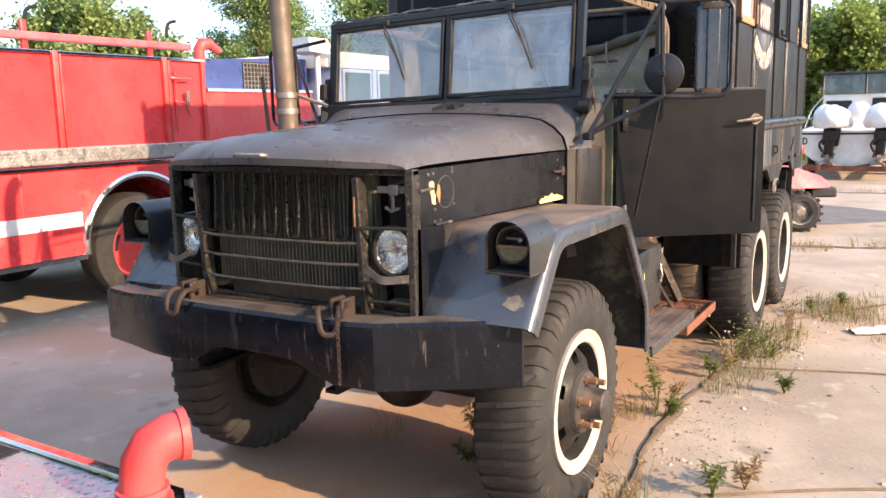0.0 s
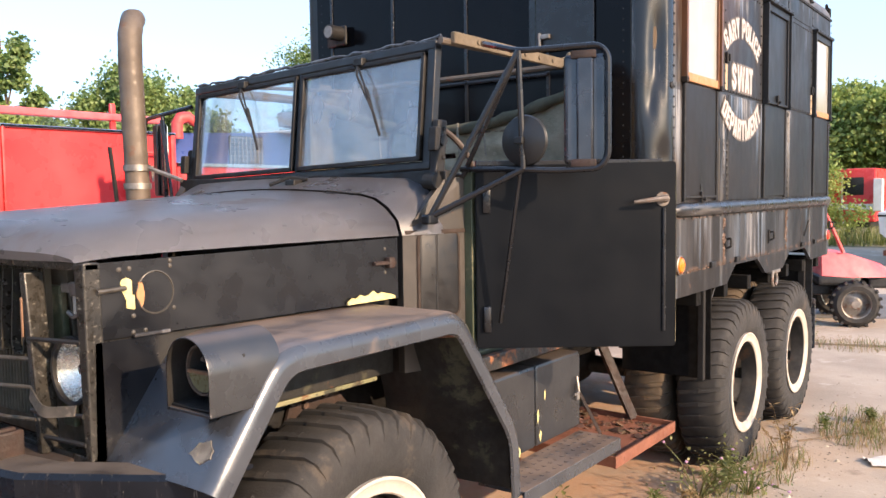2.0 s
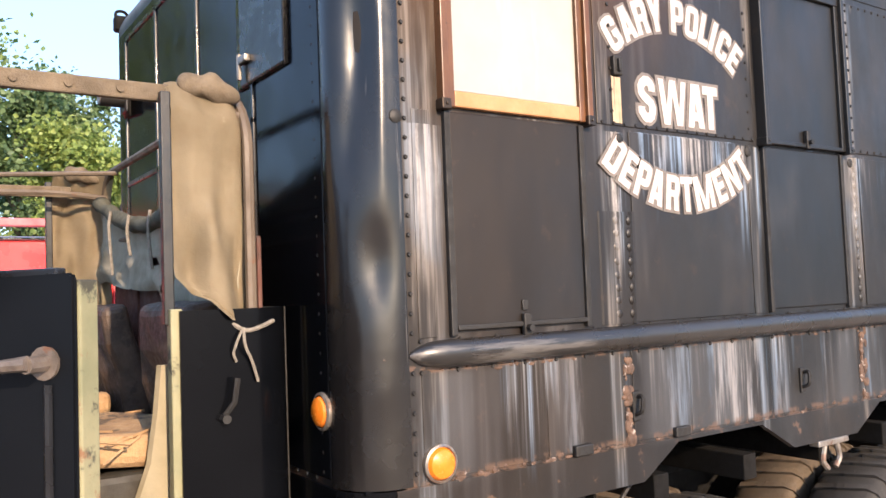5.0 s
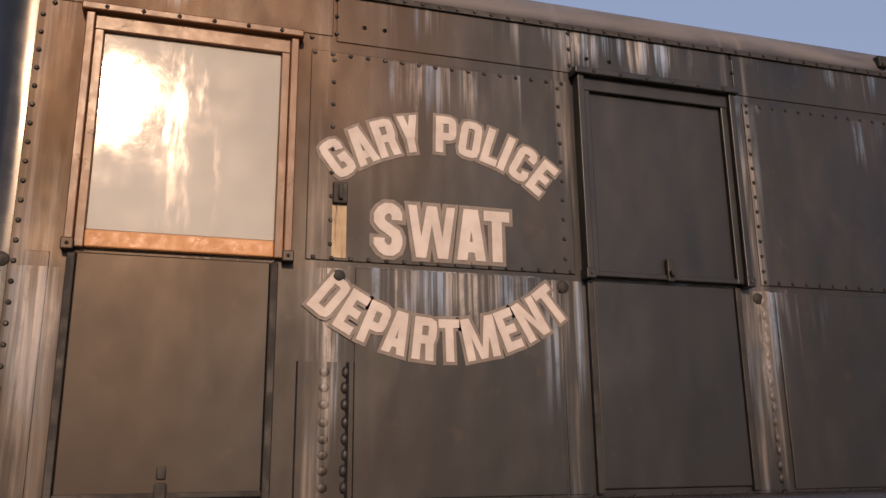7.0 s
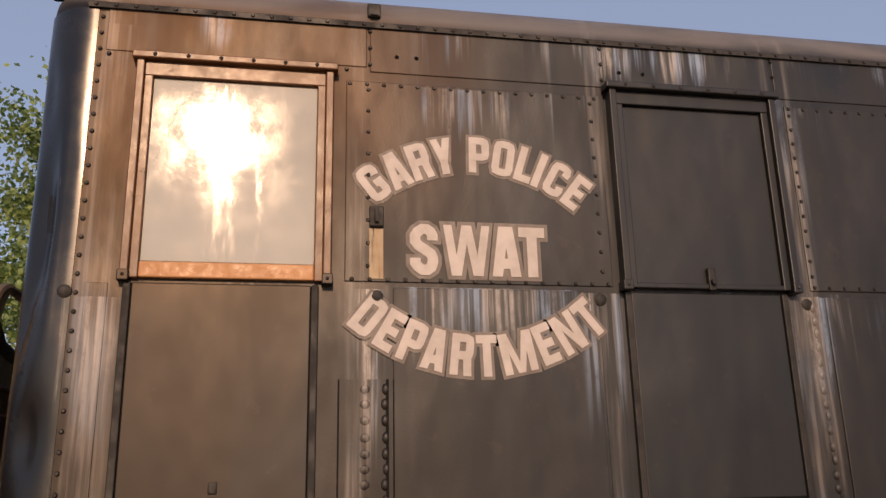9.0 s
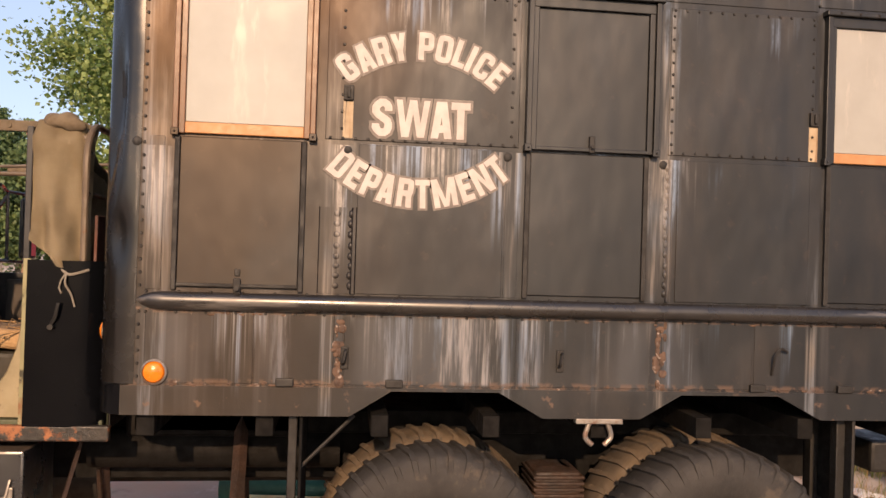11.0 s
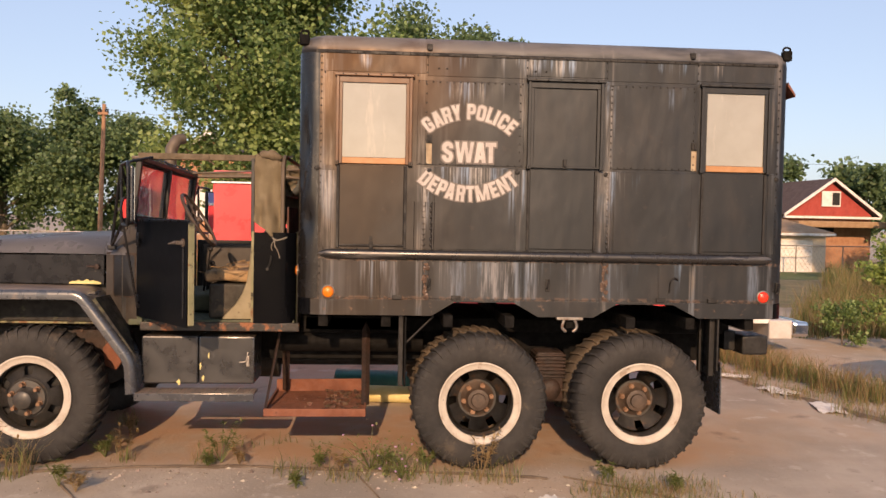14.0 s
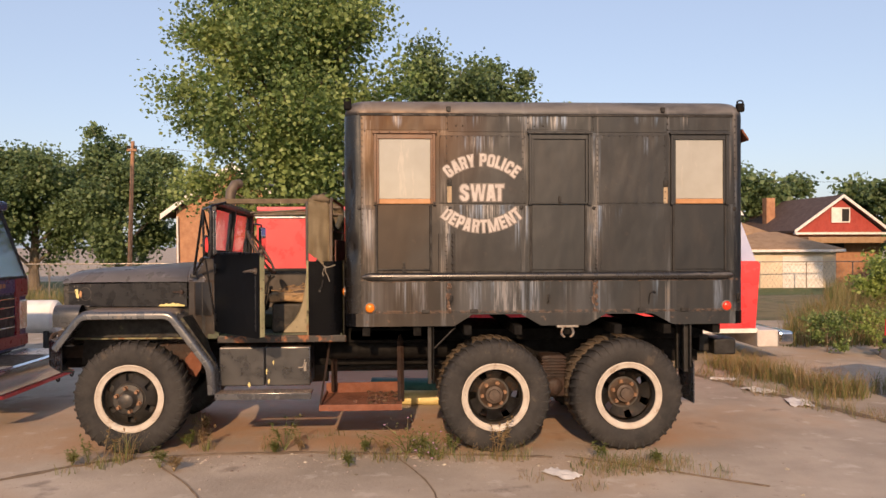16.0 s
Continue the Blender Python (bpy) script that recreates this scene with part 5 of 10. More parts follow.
    for s in (1, -1):
        bm = B()
        dz = 0.0 if s > 0 else -0.052
        rbox(bm, *sorted((s * 0.85, s * 0.875)), 0.72 if s > 0 else 0.84, 1.66, 2.272 + dz, 2.318 + dz, 0.005)
        for k in range(7):
            rod(bm, (s * 0.87, 0.88 + k * 0.12, 2.295 + dz), (s * 0.882, 0.88 + k * 0.12, 2.295 + dz), 0.010, 8)
        part("top_rail", bm, rail_canvas, truck, "canvas-wrapped roof rail with snap studs")
        bm = B()
        rbox(bm, *sorted((s * 0.895, s * 0.925)), 1.566, 1.592, 1.70, 2.29, 0.004)
        part("side_post", bm, frame_black, truck, "black post with worn edges")
    def drape(s, name, label):
        bm = B()
        rows = []
        nu, nv = 26, 34
        for j in range(nv + 1):
            v = j / nv
            row = []
            for i in range(nu + 1):
                u = i / nu
                # laced to the post in front, wraps the rear corner, drawn to a tied point at the foot
                pull = max(0.0, (v - 0.88) / 0.12) ** 1.4
                uu = u + (1 - u) * 0.55 * pull
                yy = 1.590 + 0.225 * uu
                fold = 0.026 * math.sin(uu * 10 - v * 4.0) * (0.25 + 0.75 * v) + 0.008 * math.sin(uu * 23 + v * 7) * v + 0.022 * noise.noise(Vector((uu * 3, v * 4, s * 3)))
                xx = 0.928 + fold - 0.10 * uu ** 4 + 0.035 * max(0.0, (v - 0.8) / 0.2)
                zz = 2.325 - (0.575 + 0.10 * uu ** 2) * v + 0.012 * noise.noise(Vector((uu * 6, v * 2, 5)))
                if v < 0.14:
                    xx -= 0.07 * (0.14 - v) / 0.14
                row.append((s * xx, yy, zz))
            rows.append(row)
        loft(bm, rows, close=False, caps=False)
        bmesh.ops.solidify(bm, geom=bm.faces[:], thickness=0.005)
        part(name, bm, canvas, truck, label, 60)
        bm = B()
        at = Vector((s * 0.868, 1.705, 2.322))
        ball(bm, at, 0.060, (0.62, 1.35, 0.62), 32, 20)
        for v in bm.verts:
            q = v.co - at
            v.co += q.normalized() * (0.016 * noise.noise(v.co * 11) + 0.006 * math.sin(q.y * 90 + q.x * 60)) + Vector((0, 0, -0.25 * max(0.0, q.y)))
        part("crumpled_canvas", bm, rail_canvas, truck, "crumpled canvas bunched over the roof corner", 60)
    drape(1, "canvas_flap", "hanging olive-tan canvas corner tied with rope")
    drape(-1, "canvas_flap", "hanging olive-tan canvas corner")
    bm = B()
    tube(bm, [(0.945, 1.72, 1.705), (0.965, 1.76, 1.675), (0.968, 1.80, 1.685), (0.955, 1.84, 1.70)], 0.006, 6, 0.02)
    tube(bm, [(0.965, 1.755, 1.685), (0.985, 1.750, 1.64), (0.968, 1.775, 1.60), (0.966, 1.79, 1.545)], 0.0042, 6, 0.03)
    tube(bm, [(0.965, 1.75, 1.68), (0.975, 1.735, 1.655), (0.965, 1.725, 1.62), (0.963, 1.735, 1.60)], 0.0038, 6, 0.02)
    part("canvas_rope", bm, rope_mat, truck, "frayed pale rope ends")
    bm = B()
    rod(bm, (0.955, 1.70, 1.46), (0.985, 1.70, 1.46), 0.012, 8)
    tube(bm, [(0.97, 1.70, 1.47), (0.985, 1.72, 1.50), (0.985, 1.73, 1.56)], 0.008, 6)
    part("rope_hook", bm, under_black, truck)
    # rusty cab back and the flared quarter panel inside the door opening
    bm = B()
    rbox(bm, -0.86, 0.86, 1.832, 1.845, 1.10, 1.93, 0.004)
    for x in (-0.45, 0.0, 0.45):
        rbox(bm, x - 0.02, x + 0.02, 1.822, 1.833, 1.12, 1.90, 0.004)
    part("cab_back", bm, cab_rust, truck, "maroon-brown rusted cab back panel")
    for s in (1, -1):
        bm = B()
        edge = [(1.565, 1.60), (1.553, 1.48), (1.535, 1.36), (1.50, 1.26), (1.45, 1.18), (1.39, 1.12), (1.35, 1.07)]
        loft(bm, [[(s * 0.842, y, z), (s * 0.850, y - 0.004, z), (s * 0.866, y + 0.004, z), (s * 0.866, 1.61, z), (s * 0.842, 1.61, z)] for y, z in edge])
        part("quarter_panel", bm, quarter_tan, truck, "olive-tan quarter panel flared towards the sill", 50)
    # torn canvas sagging across the cab back
    bm = B()
    rows = []
    for j in range(13):
        v = j / 12
        row = []
        for i in range(25):
            u = i / 24
            sag = 0.15 * math.sin(math.pi * u)
            z = 2.19 - sag - v * (0.34 - 0.12 * math.sin(math.pi * u) + 0.22 * (1 - u) ** 3) + 0.02 * noise.noise(Vector((u * 9, v * 5, 2)))
            row.append((0.86 - 1.72 * u, 1.79 - 0.02 * v + 0.04 * noise.noise(Vector((u * 7, v * 4, 7))), z))
        rows.append(row)
    loft(bm, rows, close=False, caps=False)
    rmv = [f for f in bm.faces if noise.noise(f.calc_center_median() * 5.5) > 0.52]
    bmesh.ops.delete(bm, geom=rmv, context="FACES")
    bmesh.ops.solidify(bm, geom=bm.faces[:], thickness=0.004)
    part("sagging_canvas", bm, torn_canvas, truck, "torn grey canvas sagging across the cab back", 60)
    bm = B()
    roll = [Vector((0.87 - 1.74 * i / 30, 1.775 + 0.02 * noise.noise(Vector((i * 0.4, 1, 0))), 2.20 - 0.16 * math.sin(math.pi * i / 30) + 0.012 * noise.noise(Vector((i * 0.7, 0, 3))))) for i in range(31)]
    tube(bm, roll, [0.030 + 0.014 * noise.noise(Vector((i * 0.6, 5, 5))) for i in range(31)], 10)
    part("canvas_roll", bm, olive_canvas, truck, "dark olive rolled canvas edge", 60)
    for i in (6, 10, 13, 18, 23):
        p = roll[i]
        bm = B()
        tube(bm, [p + Vector((0, -0.035, 0.03)), p + Vector((0.004, -0.045, -0.03)), p + Vector((0.012, -0.035, -0.12 - 0.05 * (i % 3)))], 0.006, 5, 0.02)
        part("canvas_strap", bm, rope_mat, truck, "pale tie strap")


cab()


def door():
    """The driver's door, swung open on its front hinges."""
    hinge, tip = Vector((0.965, 0.735, 0)), Vector((1.570, 1.243, 0))
    d = (tip - hinge).normalized()
    L = (tip - hinge).length
    n = Vector((d.y, -d.x, 0))
    m = Matrix(((d.x, n.x, 0, hinge.x), (d.y, n.y, 0, hinge.y), (0, 0, 1, 0), (0, 0, 0, 1)))
    def put(bm):
        bmesh.ops.transform(bm, matrix=m, verts=bm.verts[:])
        return bm
    bm = B()
    poly = [(0.0, 1.095), (L - 0.006, 1.086), (L, 1.094), (L, 1.804), (L - 0.006, 1.811), (0.0, 1.800)]
    prism(bm, poly, "y", 0.0, -0.012)
    bmesh.ops.bevel(bm, geom=bm.edges[:], offset=0.004, segments=2, affect="EDGES")
    dr = part("cab_door", put(bm), door_paint, truck, "open black cab door with plain outer skin")
    bm = B()
    rbox(bm, L - 0.035, L + 0.004, -0.055, -0.010, 1.10, 1.80, 0.004)
    part("door_edge", put(bm), pale_green, dr, "pale green chipped door edge")
    bm = B()
    rbox(bm, 0.02, L - 0.035, -0.050, -0.013, 1.12, 1.80, 0.006)
    part("inner_panel", put(bm), black_paint, dr)
    bm = B()
    rbox(bm, 0.0, L - 0.05, -0.045, -0.02, 1.80, 1.822, 0.004)
    part("door_top", put(bm), black_paint, dr)
    bm = B()
    rod(bm, (L - 0.055, 0.0, 1.665), (L - 0.055, 0.045, 1.665), 0.014, 10)
    tube(bm, [(L - 0.05, 0.045, 1.668), (L - 0.09, 0.05, 1.665), (L - 0.18, 0.045, 1.655)], [0.013, 0.011, 0.006], 8)
    rod(bm, (L - 0.055, 0.0, 1.665), (L - 0.055, 0.006, 1.665), 0.028, 14)
    part("door_handle", put(bm), handle_steel, dr, "rusty steel lever handle")
    bm = B()
    rod(bm, (L - 0.05, 0.002, 1.15), (L - 0.05, 0.002, 1.63), 0.008, 8)
    rbox(bm, 0.03, 0.06, 0.0, 0.02, 1.16, 1.26, 0.004)
    rbox(bm, 0.03, 0.06, 0.0, 0.02, 1.62, 1.72, 0.004)
    pieces("hinge_strap", put(bm), black_paint, dr)


door()


mirror_back = surf("mirror_back", (0.05, 0.055, 0.063), (0.10, 0.105, 0.115), 0.24, metal=0.75, scale=5, rvar=0.06, bump=0.04, bscale=8, spec=0.4, wear=[((0.10, 0.09, 0.08), 6, 0.62, 0.4, (1, 1, 0.2))])


def mirrors():
    A, Bm, T, C = (0.888, 0.535, 1.612), (1.205, 0.700, 1.782), (1.195, 0.690, 2.205), (0.90, 0.72, 1.790)
    bm = B()
    tube(bm, [A, T], 0.012, 8)
    tube(bm, [A, Bm], 0.012, 8)
    tube(bm, [C, Bm, (1.30, 0.755, 1.775), (1.45, 0.815, 1.780), (1.482, 0.825, 1.82), (1.482, 0.825, 2.18), (1.45, 0.815, 2.215), T, (1.06, 0.74, 2.245), (0.93, 0.84, 2.28)], 0.011, 8, 0.04)
    tube(bm, [Bm, T], 0.011, 8)
    tube(bm, [(1.19, 0.705, 1.775), (1.06, 0.765, 1.20)], 0.008, 6)
    tube(bm, [T, (0.90, 0.73, 1.76)], 0.010, 6)
    rbox(bm, 0.86, 0.91, 0.505, 0.565, 1.585, 1.622, 0.008)
    fr = part("mirror_frame", bm, black_paint, truck, "black tube mirror frame")
    bm = B()
    lathe(bm, [(-0.022, 0.0), (-0.020, 0.03), (-0.012, 0.062), (0.0, 0.090), (0.010, 0.095), (0.012, 0.088)], 32, (1.200, 0.712, 1.885), pose(0, 0, 0, 0, 0, 92))
    rbox(bm, 1.182, 1.218, 0.672, 0.690, 1.872, 1.898, 0.004)
    part("round_mirror", bm, frame_black, fr, "round convex mirror with dull black back")
    bm = B()
    lathe(bm, [(0.011, 0.077), (0.013, 0.0)], 28, (1.200, 0.712, 1.885), pose(0, 0, 0, 0, 0, 92))
    part("mirror_glass", bm, mirror_glass, fr)
    bm = B()
    m = pose(1.395, 0.822, 1.992, 0, 0, 20)
    vs = rbox(bm, -0.078, 0.078, -0.018, 0.015, -0.195, 0.195, 0.016, 3)
    rbox(bm, -0.030, 0.030, -0.030, -0.016, -0.19, 0.19, 0.008)
    bmesh.ops.transform(bm, matrix=m, verts=bm.verts[:])
    part("west_coast_mirror", bm, mirror_back, fr, "tall rectangular mirror with dull black back")
    bm = B()
    for z in (-0.192, 0.192):
        rbox(bm, -0.05, 0.04, -0.034, -0.018, z - 0.014, z + 0.014, 0.004)
    bmesh.ops.transform(bm, matrix=m, verts=bm.verts[:])
    pieces("mirror_clamp", bm, dark_rust, fr, "rust-scabbed mirror clamp")
    bm = B()
    rbox(bm, -0.063, 0.063, 0.0155, 0.018, -0.18, 0.18, 0)
    bmesh.ops.transform(bm, matrix=m, verts=bm.verts[:])
    part("mirror_glass", bm, mirror_glass, fr)
    # far side
    bm = B()
    tube(bm, [(-0.80, 0.56, 1.60), (-1.13, 0.74, 2.10)], 0.011, 8)
    tube(bm, [(-0.80, 0.56, 1.60), (-1.13, 0.76, 1.70)], 0.011, 8)
    tube(bm, [(-0.86, 0.72, 1.70), (-1.13, 0.76, 1.685), (-1.36, 0.80, 1.675), (-1.38, 0.80, 1.71), (-1.38, 0.80, 2.09), (-1.36, 0.80, 2.125), (-1.13, 0.74, 2.13), (-0.92, 0.78, 2.16)], 0.011, 8, 0.04)
    tube(bm, [(-1.13, 0.75, 1.69), (-1.13, 0.745, 2.13)], 0.011, 8)
    fr = part("mirror_frame", bm, black_paint, truck, "black tube mirror frame")
    m = pose(-1.275, 0.825, 1.90, 0, 0, -14)
    bm = B()
    rbox(bm, -0.078, 0.078, -0.018, 0.015, -0.195, 0.195, 0.016, 3)
    rbox(bm, -0.030, 0.030, -0.030, -0.016, -0.19, 0.19, 0.008)
    bmesh.ops.transform(bm, matrix=m, verts=bm.verts[:])
    part("west_coast_mirror", bm, frame_black, fr, "tall rectangular mirror with dull black back")
    bm = B()
    rbox(bm, -0.063, 0.063, 0.0155, 0.018, -0.18, 0.18, 0)
    bmesh.ops.transform(bm, matrix=m, verts=bm.verts[:])
    part("mirror_glass", bm, mirror_glass, fr)


mirrors()

bm = B()
tube(bm, [(-0.875, 0.50, 1.20), (-0.92, 0.50, 2.35), (-0.93, 0.51, 2.50), (-0.965, 0.55, 2.585), (-1.02, 0.60, 2.60)], [0.058] * 3 + [0.056, 0.052], 18)
ex = part("exhaust_pipe", bm, exhaust_metal, truck, "tall brown heat-stained exhaust stack with curved tip", 50, loose=True)
bm = B()
for z in (1.74, 1.83):
    rod(bm, (-0.898, 0.50, z), (-0.898, 0.50, z + 0.03), 0.066, 18)
tube(bm, [(-0.86, 0.52, 1.85), (-0.70, 0.62, 1.78)], 0.012, 6)
pieces("stack_clamp", bm, bare_steel, ex, loose=True)
bm = B()
rod(bm, (-1.0, 0.5, 1.2), (-1.0, 0.42, 1.95), 0.012, 6)
part("stack_brace", bm, under_black, ex, loose=True)


def steps_and_platform():
    bm = B()
    rbox(bm, 0.60, 0.955, 0.775, 1.190, 0.585, 0.945, 0.012)
    rbox(bm, 0.60, 0.955, 1.196, 1.610, 0.585, 0.945, 0.012)
    tb = part("tool_box", bm, box_paint, truck, "dented black side tool box")
    bm = B()
    rbox(bm, 0.955, 0.975, 1.55, 1.575, 0.72, 0.80, 0.004)
    tube(bm, [(0.965, 1.56, 0.83), (0.985, 1.55, 0.76), (0.985, 1.50, 0.755)], 0.006, 6, 0.01)
    part("box_latch", bm, bare_steel, tb)
    for c, w, h, sd in (((1.23, 0.63), 0.014, 0.03, 1), ((1.21, 0.72), 0.010, 0.04, 2), ((1.05, 0.60), 0.018, 0.03, 3), ((1.27, 0.80), 0.007, 0.03, 5)):
        random.seed(sd)
        bm = B()
        prism(bm, [(c[0] + w * (0.4 + 0.6 * random.random()) * math.cos(a), c[1] + h * (0.4 + 0.6 * random.random()) * math.sin(a)) for a in np.linspace(0, 6.28, 12)[:-1]], "x", 0.9555, 0.9572)
        part("bare_patch", bm, yellow_primer, tb, "chipped yellow primer")
    bm = B()
    rbox(bm, 0.93, 1.155, 0.775, 1.635, 0.535, 0.552, 0.003)
    rbox(bm, 1.145, 1.158, 0.775, 1.635, 0.495, 0.552, 0.003)
    for i in range(16):
        for j in range(4):
            rod(bm, (0.965 + j * 0.05, 0.82 + i * 0.052, 0.55), (0.965 + j * 0.05, 0.82 + i * 0.052, 0.5545), 0.009, 6)
    part("running_board", bm, fender_paint, truck, "worn black running board with raised studs")
    bm = B()
    rbox(bm, -0.955, -0.60, 0.775, 1.61, 0.56, 0.945, 0.012)
    part("battery_box", bm, under_black, truck)
    # rusty hanging platform
    bm = B()
    rbox(bm, 0.30, 1.09, 1.715, 2.44, 0.395, 0.404, 0.002)
    for a in ((0.28, 1.10, 1.70, 1.715), (0.28, 1.10, 2.44, 2.455)):
        rbox(bm, a[0], a[1], a[2], a[3], 0.375, 0.43, 0.002)
    rbox(bm, 1.09, 1.103, 1.70, 2.455, 0.372, 0.43, 0.002)
    rbox(bm, 0.27, 0.283, 1.70, 2.455, 0.372, 0.50, 0.002)
    pf = part("hanging_platform", bm, rust_metal, truck, "rust-red steel platform hung under the body")
    bm = B()
    for p0, p1, w in (((0.30, 1.78, 0.42), (0.55, 1.80, 1.06), 0.030), ((0.86, 2.447, 0.41), (0.55, 2.44, 1.06), 0.032), ((0.30, 2.447, 0.42), (0.55, 2.44, 1.06), 0.018), ((1.08, 1.71, 0.42), (0.62, 1.78, 1.06), 0.010)):
        rod(bm, p0, p1, w, 4)
    pieces("platform_hanger", bm, dark_rust, pf)
    bm = B()
    random.seed(11)
    for i in range(420):
        x, y = random.uniform(0.32, 1.07), random.uniform(2.12, 2.42) if random.random() < 0.85 else random.uniform(1.75, 2.42)
        r = random.uniform(0.003, 0.012) if random.random() < 0.85 else random.uniform(0.015, 0.032)
        turn = pose(x, y, 0.405 + r * 0.15, random.uniform(-25, 25), random.uniform(-25, 25), random.uniform(0, 360))
        g = bmesh.ops.create_icosphere(bm, subdivisions=1, radius=r, matrix=turn @ Matrix.Diagonal((1, random.uniform(0.5, 1.3), random.uniform(0.2, 0.45), 1)))
        for v in g["verts"]:
            v.co += Vector((random.uniform(-1, 1), random.uniform(-1, 1), random.uniform(-0.4, 0.4))) * r * 0.35
    rub = part("rubble", bm, flake_rust, pf, "crumbled dirt and rust flakes")
    tagged(rub, kind="stuff")
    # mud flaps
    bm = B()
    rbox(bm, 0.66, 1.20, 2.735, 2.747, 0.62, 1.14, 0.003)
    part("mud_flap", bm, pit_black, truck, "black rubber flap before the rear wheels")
    bm = B()
    rbox(bm, 1.14, 1.175, 2.69, 2.725, 0.62, 1.15, 0.004)
    tube(bm, [(1.15, 2.74, 0.93), (1.15, 2.95, 1.14)], 0.008, 6)
    part("flap_bracket", bm, under_black, truck)
    bm = B()
    rbox(bm, 0.82, 1.20, 5.10, 5.115, 0.75, 1.15, 0.004)
    rbox(bm, 0.90, 0.95, 5.06, 5.10, 0.70, 1.15, 0.004)
    rbox(bm, 1.10, 1.15, 5.06, 5.10, 0.70, 1.15, 0.004)
    part("flap_bracket", bm, under_black, truck)
    bm = B()
    vs = rbox(bm, 0.80, 1.22, 5.125, 5.137, 0.42, 0.82, 0.004)
    part("mud_flap", bm, fender_paint, truck, "stiff grey-black rear mud flap")
    bm = B()
    rbox(bm, -1.22, -0.80, 5.125, 5.137, 0.42, 1.15, 0.004)
    part("mud_flap", bm, under_black, truck)


steps_and_platform()

# ---- the van body ----
Y0, Y1, Z0, Z1, HALF = 1.945, 5.615, 1.150, 3.190, 1.220
RC, RR = 0.13, 0.13


def van_shell():
    """Body shell: rounded upright corners, roof rolled over all edges, skirt cut for the wheels."""
    bm = B()
    def ring(z, inset):
        h, a, b, r = HALF - inset, Y0 + inset, Y1 - inset, RC
        out = []
        for cx, cy, q in ((h - r, b - r, 0), (-h + r, b - r, 90), (-h + r, a + r, 180), (h - r, a + r, 270)):
            for t in np.linspace(radians(q), radians(q + 90), 9):
                rr = r - (0.085 * math.sin(2 * (t - radians(q))) ** 0.7 if q == 270 and z < 3.06 else 0.0)
                out.append((cx + rr * math.cos(t), cy + rr * math.sin(t), z))
        return out
    rings = [ring(1.262, 0.0), ring(Z1 - RR, 0.0)]
    for t in np.linspace(0, math.pi / 2, 8)[1:]:
        rings.append(ring(Z1 - RR + RR * math.sin(t), RR * 0.9 * (1 - math.cos(t))))
    rings.append(ring(Z1 + 0.015, 0.5))
    loft(bm, rings)
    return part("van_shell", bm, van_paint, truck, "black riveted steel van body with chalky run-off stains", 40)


shell = van_shell()


def corner_post():
    """The dented front corner on the driver's side, lapped over the shell."""
    bm = B()
    rows = []
    cx, cy, r = HALF - RC, Y0 + RC, RC + 0.004
    for i in range(64):
        z = 1.27 + (3.045 - 1.27) * i / 63
        row = []
        for k in range(25):
            a = radians(262 + 106 * k / 24)
            m = math.sin(math.pi * k / 24)
            d = 0.036 * math.exp(-((z - 2.40) / 0.24) ** 2 - ((k - 13) / 6.0) ** 2) + 0.020 * math.exp(-((z - 1.84) / 0.10) ** 2 - ((k - 17) / 5.0) ** 2) + 0.014 * math.exp(-((z - 2.15) / 0.10) ** 2 - ((k - 9) / 3.0) ** 2) + 0.012 * math.exp(-((z - 2.80) / 0.12) ** 2 - ((k - 11) / 4.0) ** 2)
            d -= 0.012 * math.exp(-((z - 2.36) / 0.30) ** 2 - ((k - 18.5) / 1.6) ** 2)
            d += 0.0035 * noise.noise(Vector((0, k * 0.12, z * 2.6))) + 0.0015 * noise.noise(Vector((3, k * 0.2, z * 8)))
            q = r - d * m
            row.append((cx + q * math.cos(a), cy + q * math.sin(a), z))
        rows.append(row)
    loft(bm, rows, close=False, caps=False)
    part("corner_post", bm, corner_paint, truck, "dented rounded corner with bright scrapes", 60)


corner_post()


def skirt(s):
    bm = B()
    top = 1.266
    poly = [(Y0 + 0.10, Z0), (2.93, Z0), (3.095, 1.252), (3.535, 1.252), (3.72, 1.148), (4.135, 1.148), (4.312, 1.250), (4.745, 1.250), (4.938, Z0), (Y1 - 0.10, Z0), (Y1 - 0.10, top), (Y0 + 0.10, top)]
    prism(bm, poly, "x", s * (HALF - 0.02), s * (HALF + 0.004))
    part("body_skirt", bm, van_paint, truck, "rust-edged skirt cut away over the wheels")


skirt(1)
skirt(-1)


def skirt_corners():
    bm = B()
    for (cx, cy, q) in ((HALF - RC, Y0 + RC, 270), (-HALF + RC, Y0 + RC, 180), (HALF - RC, Y1 - RC, 0), (-HALF + RC, Y1 - RC, 90)):
        o, i = [], []
        for t in np.linspace(radians(q), radians(q + 90), 9):
            o.append((cx + (RC + 0.004) * math.cos(t), cy + (RC + 0.004) * math.sin(t)))
            i.append((cx + (RC - 0.02) * math.cos(t), cy + (RC - 0.02) * math.sin(t)))
        prism(bm, o + i[::-1], "z", Z0, 1.266)
    rbox(bm, -HALF + RC, HALF - RC, Y0 - 0.004, Y0 + 0.02, Z0, 1.266, 0.003)
    rbox(bm, -HALF + RC, HALF - RC, Y1 - 0.02, Y1 + 0.004, Z0, 1.266, 0.003)
    rbox(bm, -HALF + 0.03, HALF - 0.03, Y0 + 0.03, Y1 - 0.03, 1.262, 1.27, 0)
    part("body_sill", bm, black_gloss, truck)


skirt_corners()
RIV = []


